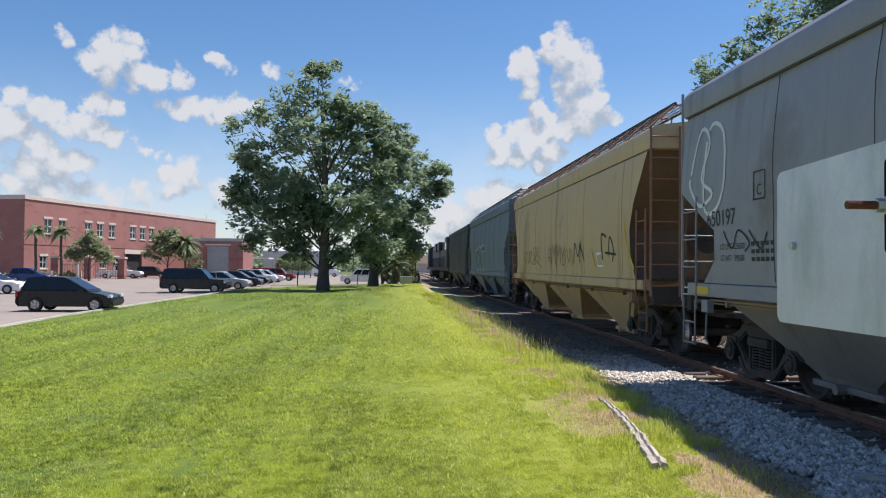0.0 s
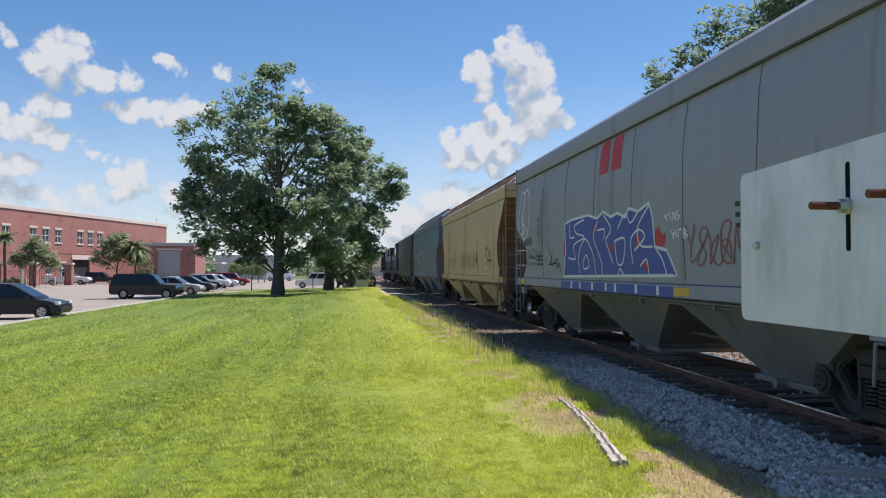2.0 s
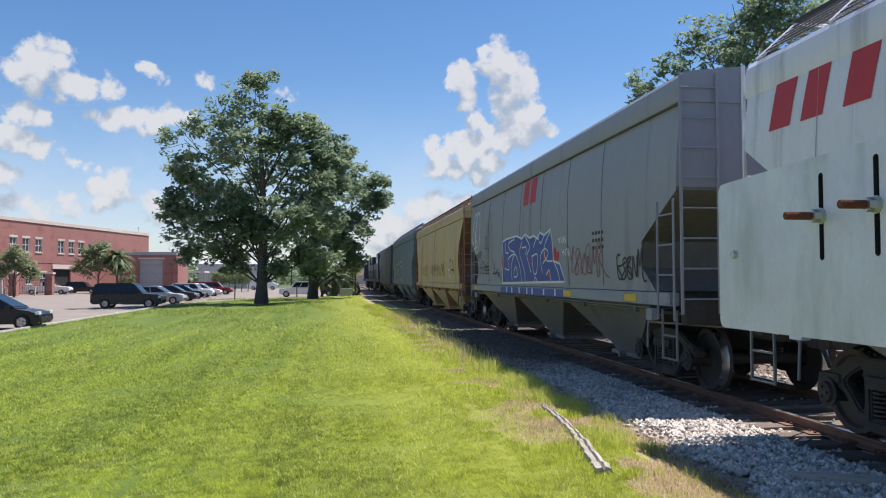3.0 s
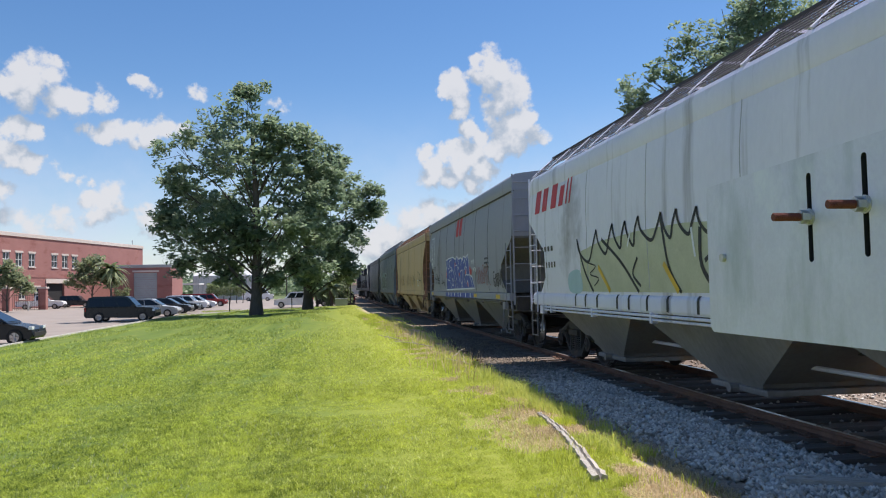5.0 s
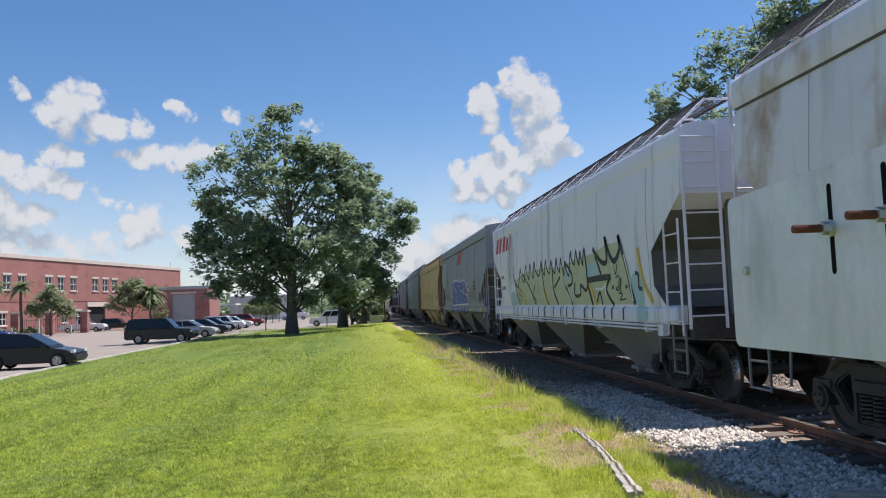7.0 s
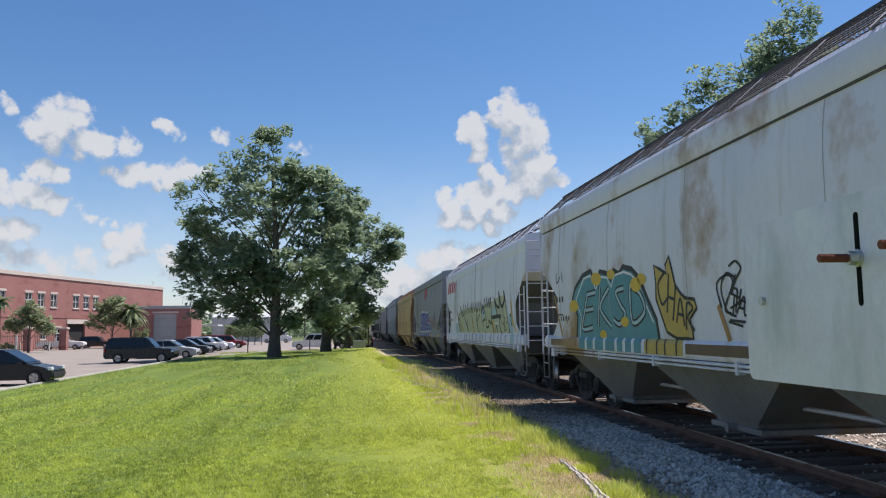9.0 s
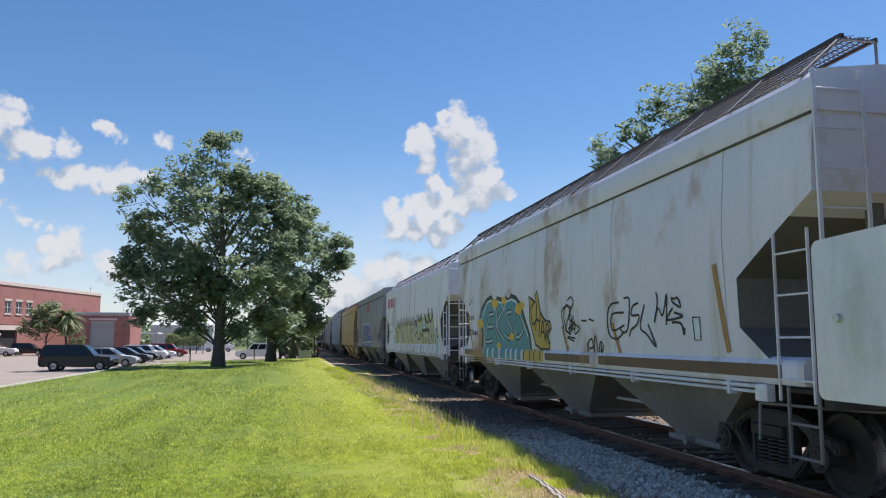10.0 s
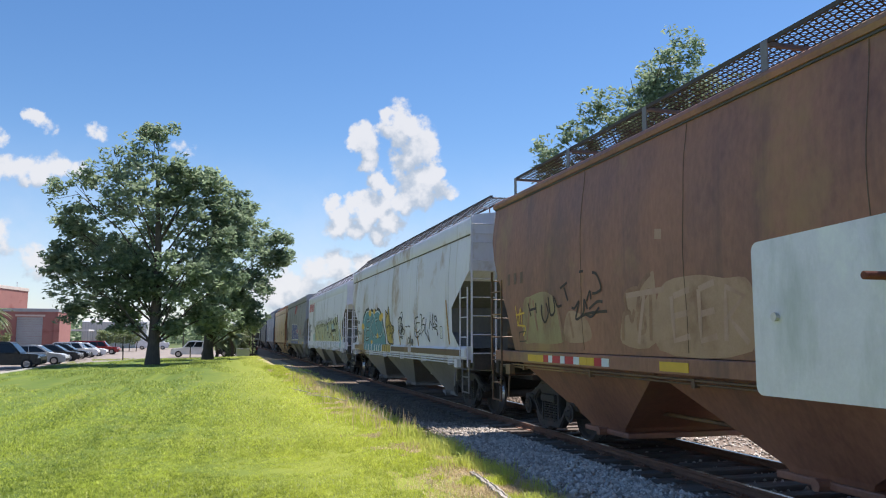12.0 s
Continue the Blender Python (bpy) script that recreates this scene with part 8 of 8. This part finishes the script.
def garage_wing():
    b = thing("garage_wing", "single-storey brick wing with a grey roller shutter door", "building", pose(-34.4, 134.0, -.42))
    W, H, D = 8.9, 6.55, 11
    bm = wall_with_openings(W, 0, H - .5, .3, [(3.1, 6.8, .02, 5.2)])
    for v in bm.verts:
        v.co = (v.co.y, v.co.x, v.co.z)
    bmesh.ops.recalc_face_normals(bm, faces=bm.faces)
    part("wall", bm, BRICK, b)
    bm = bmesh.new()
    box(bm, 0, W, .3, D, 0, H - .5)
    for f in bm.faces[:]:
        if f.normal.y < -.9:
            bm.faces.remove(f)
    part("core", bm, BRICK, b)
    for i in range(14):
        z = i * 5.2 / 14
        bm = bmesh.new()
        box(bm, 3.1, 6.8, .2, .26, z + .01, z + 5.2 / 14 - .01, 0, .02)
        part("shutter_slat", bm, METALDOOR, b, "grey roller shutter slat")
    bm = bmesh.new()
    box(bm, 2.9, 7.1, -.08, .1, 5.31, 5.6)
    part("lintel", bm, BAND, b)
    bm = bmesh.new()
    box(bm, -.1, W + .1, -.1, D + .1, H - .5, H, 0, .03)
    part("parapet", bm, METALDOOR, b)
    bm = bmesh.new()
    box(bm, W - .5, W + .35, -.25, .35, 0, H - 1.3, 0, .03)
    part("pier", bm, BRICK, b)


def pale_sheds():
    b = thing("warehouse", "low pale metal-clad warehouse behind the hedge", "building", pose(-21.5, 172, -.45))
    bm = bmesh.new()
    rings(bm, [[(-6, -4, 0), (6, -4, 0), (6, 8, 0), (-6, 8, 0)], [(-6, -4, 5.2), (6, -4, 5.2), (6, 8, 5.2), (-6, 8, 5.2)], [(-6, 2, 6.2), (6, 2, 6.2), (6, 2.2, 6.2), (-6, 2.2, 6.2)]])
    part("shell", bm, PALEMETAL, b)
    bm = bmesh.new()
    for i in range(24):
        x = -5.9 + i * .51
        box(bm, x, x + .06, -4.04, -3.99, 0, 5.2)
    part("cladding_rib", bm, METALDOOR, b)
    c = thing("carport", "white flat-roofed carport at the far end of the car park", "carport", pose(-27.5, 160, -.45))
    bm = bmesh.new()
    box(bm, -3, 3, -3, 3, 3.3, 3.6)
    part("roof", bm, WINFRAME, c)
    for x in (-2.8, 2.8):
        for y in (-2.8, 2.8):
            bm = bmesh.new()
            box(bm, x - .08, x + .08, y - .08, y + .08, 0, 3.3)
            part("post", bm, METALDOOR, c)
    h = thing("house", "distant low brown-roofed house beyond the track", "house", pose(9.2, 240, -.5))
    bm = bmesh.new()
    box(bm, -3.6, 3.6, -3, 3, 0, 3)
    part("wall", bm, BAND, h)
    bm = bmesh.new()
    rings(bm, [[(-4, -3.5, 3), (4, -3.5, 3), (4, 3.5, 3), (-4, 3.5, 3)], [(-3, -.1, 5.4), (3, -.1, 5.4), (3, .1, 5.4), (-3, .1, 5.4)]])
    part("roof", bm, surf("brown_shingle", (.12, .08, .06), (.2, .14, .11), 2, .9, 0, .2, 12), h)


def fence_and_posts():
    f = thing("boundary_fence", "dark iron fence between red brick pillars", "fence", pose(0, 0, -.42))
    pts = [(-41.8, 100.0), (-39.3, 104.0), (-36.6, 108.5)]
    for x, y in pts:
        bm = bmesh.new()
        box(bm, x - .45, x + .45, y - .45, y + .45, 0, 2.75, 0, .02)
        p = part("pillar", bm, BRICK, f)
        bm = bmesh.new()
        box(bm, x - .55, x + .55, y - .55, y + .55, 2.75, 2.98, 0, .02)
        part("cap", bm, BAND, p)
    for (a, b), (c, d) in zip(pts, pts[1:]):
        for i in range(1, 20):
            t = i / 20
            bm = bmesh.new()
            rod(bm, (a + (c - a) * t, b + (d - b) * t, 0), (a + (c - a) * t, b + (d - b) * t, 2.1), .02, seg=4)
            part("bar", bm, BLACK, f)
        bm = bmesh.new()
        for z in (.3, 1.9):
            rod(bm, (a, b, z), (c, d, z), .03, seg=4)
        part("rail", bm, BLACK, f)
    for x, y, h in ((-36.0, 92.0, 2.0), (-38.5, 91.0, 1.2), (-37.0, 104.5, 1.1), (-40.5, 104.5, 1.1)):
        bm = bmesh.new()
        box(bm, -.09, .09, -.09, .09, 0, h, 0, .02)
        thing("bollard", "pale concrete bollard at the car park gate", "bollard", pose(x, y, -.42), "bollards", bm=bm, mats=CONCRETE)
    # railway signal
    s = thing("railway_signal", "dark railway signal mast with two black round heads", "signal", pose(2.65, 84.0, -.45))
    bm = bmesh.new()
    rod(bm, (0, 0, 0), (0, 0, 6.2), .07, seg=10)
    box(bm, -.3, .3, -.3, .3, 0, .5)
    part("mast", bm, BLACK, s)
    for z in (5.55, 3.75):
        bm = bmesh.new()
        rod(bm, (0, -.2, z), (0, -.3, z), .34, seg=16)
        box(bm, -.2, .2, -.25, .15, z - .5, z + .45, 0, .05)
        rod(bm, (0, -.3, z), (0, -.6, z + .02), .13, seg=10)
        part("signal_head", bm, BLACK, s)
    c = thing("utility_cabinet", "grey metal utility cabinet on the lawn", "utility cabinet", pose(1.6, 80.2, -.5))
    bm = bmesh.new()
    box(bm, -.62, .62, -.4, .4, .1, 1.05, 0, .03)
    part("body", bm, METALDOOR, c)
    bm = bmesh.new()
    box(bm, -.7, .7, -.5, .5, 0, .12)
    part("base", bm, CONCRETE, c)
    bm = bmesh.new()
    box(bm, -.66, .66, -.44, .44, 1.05, 1.1, 0, .02)
    part("lid", bm, METALDOOR, c)
    for x, y in ((-6.2, 76.5), (-3.3, 79.0), (-8.6, 73.0)):
        bm = bmesh.new()
        rod(bm, (0, 0, 0), (0, 0, 1.4), .05, seg=8)
        thing("post", "short dark post at the car park edge", "post", pose(x, y, -.45), "car park posts", bm=bm, mats=BLACK)
    # pole line far along the track
    for x, y in ((-9.5, 190), (-2.0, 230)):
        p = thing("utility_pole", "wooden utility pole with a crossarm", "utility pole", pose(x, y, -.5), "utility poles")
        bm = bmesh.new()
        rod(bm, (0, 0, 0), (0, 0, 10), .16, .1, 8)
        part("pole", bm, BARK, p)
        bm = bmesh.new()
        box(bm, -1.1, 1.1, -.06, .06, 9.2, 9.35)
        part("crossarm", bm, BARK, p)


main_building()
garage_wing()
pale_sheds()
fence_and_posts()

# ---- parked vehicles ----
GLASS = plain("car_glass", (0.012, 0.015, 0.018), 0.05)
TYRE = surf("tyre", (0.012, 0.012, 0.012), (0.03, 0.03, 0.03), 8, 0.9, 0, 0.2, 60)
RIM = plain("wheel_rim", (0.45, 0.45, 0.46), 0.3, 0.9)
LAMP = plain("headlight", (0.75, 0.77, 0.8), 0.1)
TAIL = plain("tail_light", (0.35, 0.015, 0.012), 0.2)


def car_paint(name, c):
    m = surf(name, c, tuple(v * 1.15 for v in c), 2, 0.3, 0.0, 0.0, 30, spec=0.3)
    m.node_tree.nodes["Principled BSDF"].inputs["Coat Weight"].default_value = 0.1
    return m


CARPAINT = {k: car_paint(k + "_car_paint", v) for k, v in {"black": (.012, .014, .016), "dark_green": (.016, .022, .023), "silver": (.36, .38, .40), "white": (.72, .73, .74), "blue": (.02, .05, .18), "red": (.28, .03, .03), "charcoal": (.035, .037, .04)}.items()}
SHAPES = {
    # outline of the lower body (along, height) and of the cabin, both as fractions of length and height
    "hatch": ([(0, .25), (.005, .50), (.06, .60), (.30, .62), (.68, .60), (.90, .50), (.985, .40), (1, .26), (.97, .15), (.03, .15)], [(.04, .60), (.11, .96), (.30, 1.0), (.50, .97), (.76, .58)]),
    "suv": ([(0, .25), (.0, .52), (.03, .58), (.70, .58), (.95, .54), (1, .45), (1, .24), (.97, .17), (.03, .17)], [(.015, .57), (.05, .95), (.12, 1.0), (.55, 1.0), (.60, .97), (.735, .57)]),
    "sedan": ([(0, .28), (.01, .52), (.05, .62), (.18, .64), (.72, .60), (.92, .54), (.99, .42), (1, .26), (.97, .14), (.03, .14)], [(.12, .62), (.28, .97), (.40, 1.0), (.55, .98), (.75, .59)]),
    "van": ([(0, .14), (0, .50), (.02, .55), (.80, .52), (.95, .45), (1, .36), (1, .16), (.97, .12), (.03, .12)], [(0.004, .54), (.01, .97), (.03, 1.0), (.62, 1.0), (.72, .93), (.87, .50)]),
    "pickup": ([(0, .30), (0, .58), (.38, .58), (.385, .56), (.75, .58), (.95, .54), (1, .44), (1, .26), (.97, .2), (.03, .2)], [(.385, .56), (.40, .96), (.45, 1.0), (.60, 1.0), (.74, .57)]),
}


def vehicle(kind, label, x, y, turn, length, width, height, colour, category="car"):
    low, cab = SHAPES[kind]
    car = thing("pickup_truck" if kind == "pickup" else "van" if kind == "van" else "car", label, category, pose(x, y, -.405, 0, 0, turn), "parked vehicles")
    pm = CARPAINT[colour]

    def loft(outline, widths, bev):
        bm = bmesh.new()
        lps = []
        for f, shrink in widths:
            lps.append([((u - .5) * length * (1 - shrink * .03), f * width / 2, v * height) for u, v in outline])
        rings(bm, lps)
        bmesh.ops.recalc_face_normals(bm, faces=bm.faces)
        return bm

    bm = loft(low, ((-.90, 1), (-.985, .3), (-1, 0), (1, 0), (.985, .3), (.90, 1)), 0)
    part("body", bm, pm, car, smooth=32)
    bm = bmesh.new()
    lps = []
    zmin, zmax = min(v for _, v in cab) * height, height
    for f in (-1, 1):
        lps.append([((u - .5) * length, f * width / 2 * (.94 - .16 * (v * height - zmin) / (zmax - zmin)), v * height) for u, v in cab])
    rings(bm, lps)
    bmesh.ops.recalc_face_normals(bm, faces=bm.faces)
    cabin = part("cabin", bm, pm, car, smooth=25)
    # side glass in two or three panes, windscreen and rear screen
    us = [u for u, v in cab]
    top = [(u, v) for u, v in cab if v > .9]
    u0, u1 = cab[0][0] + .05, cab[-1][0] - .04
    t0, t1 = top[0][0] + .02, top[-1][0] - .01
    zb, zt = zmin + .05 * height, height * .93
    panes = 3 if kind in ("suv", "hatch") else 2
    lo_u = .55 if kind == "van" else u0
    lo_t = .55 if kind == "van" else t0
    for f in (-1, 1):
        for k in range(1 if kind == "van" else panes):
            n = 1 if kind == "van" else panes
            a, b = k / n, (k + 1) / n - .03
            bm = bmesh.new()
            quad = []
            for s, zz, e0, e1 in ((a, zb, lo_u, u1), (b, zb, lo_u, u1), (b, zt, lo_t, t1), (a, zt, lo_t, t1)):
                w = width / 2 * (.94 - .16 * (zz - zmin) / (zmax - zmin)) + .006
                quad.append(((e0 + (e1 - e0) * s - .5) * length, f * w, zz))
            inner = [(p[0], p[1] - f * .012, p[2]) for p in quad]
            rings(bm, [inner, quad])
            bmesh.ops.recalc_face_normals(bm, faces=bm.faces)
            part("side_window", bm, GLASS, cabin)
    for (ua, va), (ub, vb) in ((cab[-1], cab[-2]), (cab[0], cab[1])):
        if kind == "van" and ua < .3:
            continue
        bm = bmesh.new()
        quad = []
        dirn = 1 if ua > .5 else -1
        for t, f in ((.12, -1), (.12, 1), (.88, 1), (.88, -1)):
            u, v = ua + (ub - ua) * t, va + (vb - va) * t
            w = width / 2 * (.94 - .16 * (v * height - zmin) / (zmax - zmin)) * .9
            quad.append(((u - .5) * length + dirn * .012, f * w, v * height + .008))
        rings(bm, [[(p[0] - dirn * .015, p[1], p[2] - .012) for p in quad], quad])
        bmesh.ops.recalc_face_normals(bm, faces=bm.faces)
        part("windscreen" if dirn > 0 else "rear_screen", bm, GLASS, cabin)
    r = .34 if kind in ("suv", "pickup", "van") else .31
    wb = .30 * length
    for u in (-wb, wb * 1.06):
        for f in (-1, 1):
            bm = bmesh.new()
            yy = f * (width / 2 - .1)
            seg = 20
            prof = [(-.1, r * .62), (-.1, r * .94), (-.07, r), (.07, r), (.1, r * .94), (.1, r * .62)]
            rings(bm, [[(u + math.cos(6.2832 * i / seg) * rr, yy + dx, r + math.sin(6.2832 * i / seg) * rr) for i in range(seg)] for dx, rr in prof], 0, False)
            bmesh.ops.recalc_face_normals(bm, faces=bm.faces)
            w = part("wheel", bm, TYRE, car, smooth=40)
            bm = bmesh.new()
            rod(bm, (u, yy - .085, r), (u, yy + .085, r), r * .22, seg=12)
            for k in range(5):
                a = 6.2832 * k / 5
                rod(bm, (u, yy + f * .07, r), (u + math.cos(a) * r * .62, yy + f * .08, r + math.sin(a) * r * .62), .045, .035, 5)
            rod(bm, (u, yy - .05, r), (u, yy + .04, r), r * .63, seg=16)
            part("rim", bm, RIM, w)
    for f in (-1, 1):
        bm = bmesh.new()
        box(bm, length * .455, length * .492, f * width * .40 - .17, f * width * .40 + .12, height * .40, height * .49, 0, .02)
        part("headlight", bm, LAMP, car)
        bm = bmesh.new()
        box(bm, -length * .503, -length * .475, f * width * .42 - .12, f * width * .42 + .1, height * .42, height * .58, 0, .02)
        part("tail_light", bm, TAIL, car)
        bm = bmesh.new()
        box(bm, length * .17, length * .21, f * width * .5, f * (width * .5 + .18) if f > 0 else f * width * .5 + .0, height * .56, height * .64) if f > 0 else box(bm, length * .17, length * .21, -width * .5 - .18, -width * .5, height * .56, height * .64)
        part("mirror", bm, pm, car)
    for s in (-1, 1):
        bm = bmesh.new()
        box(bm, min(s * length * .47, s * length * .503), max(s * length * .47, s * length * .503), -width * .4, width * .4, height * .2, height * .33, 0, .02)
        part("bumper", bm, TYRE, car)
    return car


vehicle("hatch", "black compact hatchback parked nose to the lawn", -13.65, 34.6, 1, 3.95, 1.7, 1.5, "black")
vehicle("suv", "dark green boxy off-road car parked by the kerb", -14.1, 57.9, 0, 4.75, 1.85, 1.78, "dark_green")
vehicle("sedan", "silver saloon car parked by the kerb", -14.1, 66.6, 0, 4.6, 1.8, 1.5, "silver")
vehicle("sedan", "dark grey saloon car parked by the kerb", -14.6, 75.5, 0, 4.7, 1.8, 1.46, "charcoal")
vehicle("sedan", "black saloon car parked by the kerb", -14.9, 82.0, 0, 4.6, 1.8, 1.46, "black")
vehicle("suv", "white sport utility car parked in the row", -15.0, 88.5, 0, 4.5, 1.8, 1.6, "white")
vehicle("sedan", "white saloon car parked in the row", -15.1, 95.0, 0, 4.6, 1.8, 1.5, "white")
vehicle("suv", "red sport utility car parked in the row", -15.0, 105.0, 0, 4.5, 1.8, 1.65, "red")
vehicle("suv", "red sport utility car parked in the row", -17.5, 111.0, 0, 4.5, 1.8, 1.65, "red")
vehicle("van", "white delivery van in the far car park", -12.4, 146.0, 0, 5.5, 2.0, 2.55, "white", "van")
vehicle("suv", "white off-road car with a dark roof parked under the trees", -3.5, 88.7, 180, 4.3, 1.85, 1.75, "white")
vehicle("suv", "dark off-road car parked under the trees", 1.2, 90.2, 180, 4.3, 1.85, 1.7, "charcoal")
vehicle("sedan", "white sports saloon parked across the car park", -26.6, 53.8, 0, 4.6, 1.85, 1.42, "white")
vehicle("hatch", "blue hatchback parked across the car park", -38.2, 85.6, 0, 4.4, 1.8, 1.55, "blue")
vehicle("pickup", "white pickup truck parked before the brick building", -38.0, 112.0, 4, 5.9, 2.0, 1.9, "white", "pickup")
vehicle("suv", "charcoal sport utility car parked before the building", -36.4, 121.5, 0, 4.6, 1.85, 1.7, "charcoal")


scatter_stones()
scatter_grass()
motions()
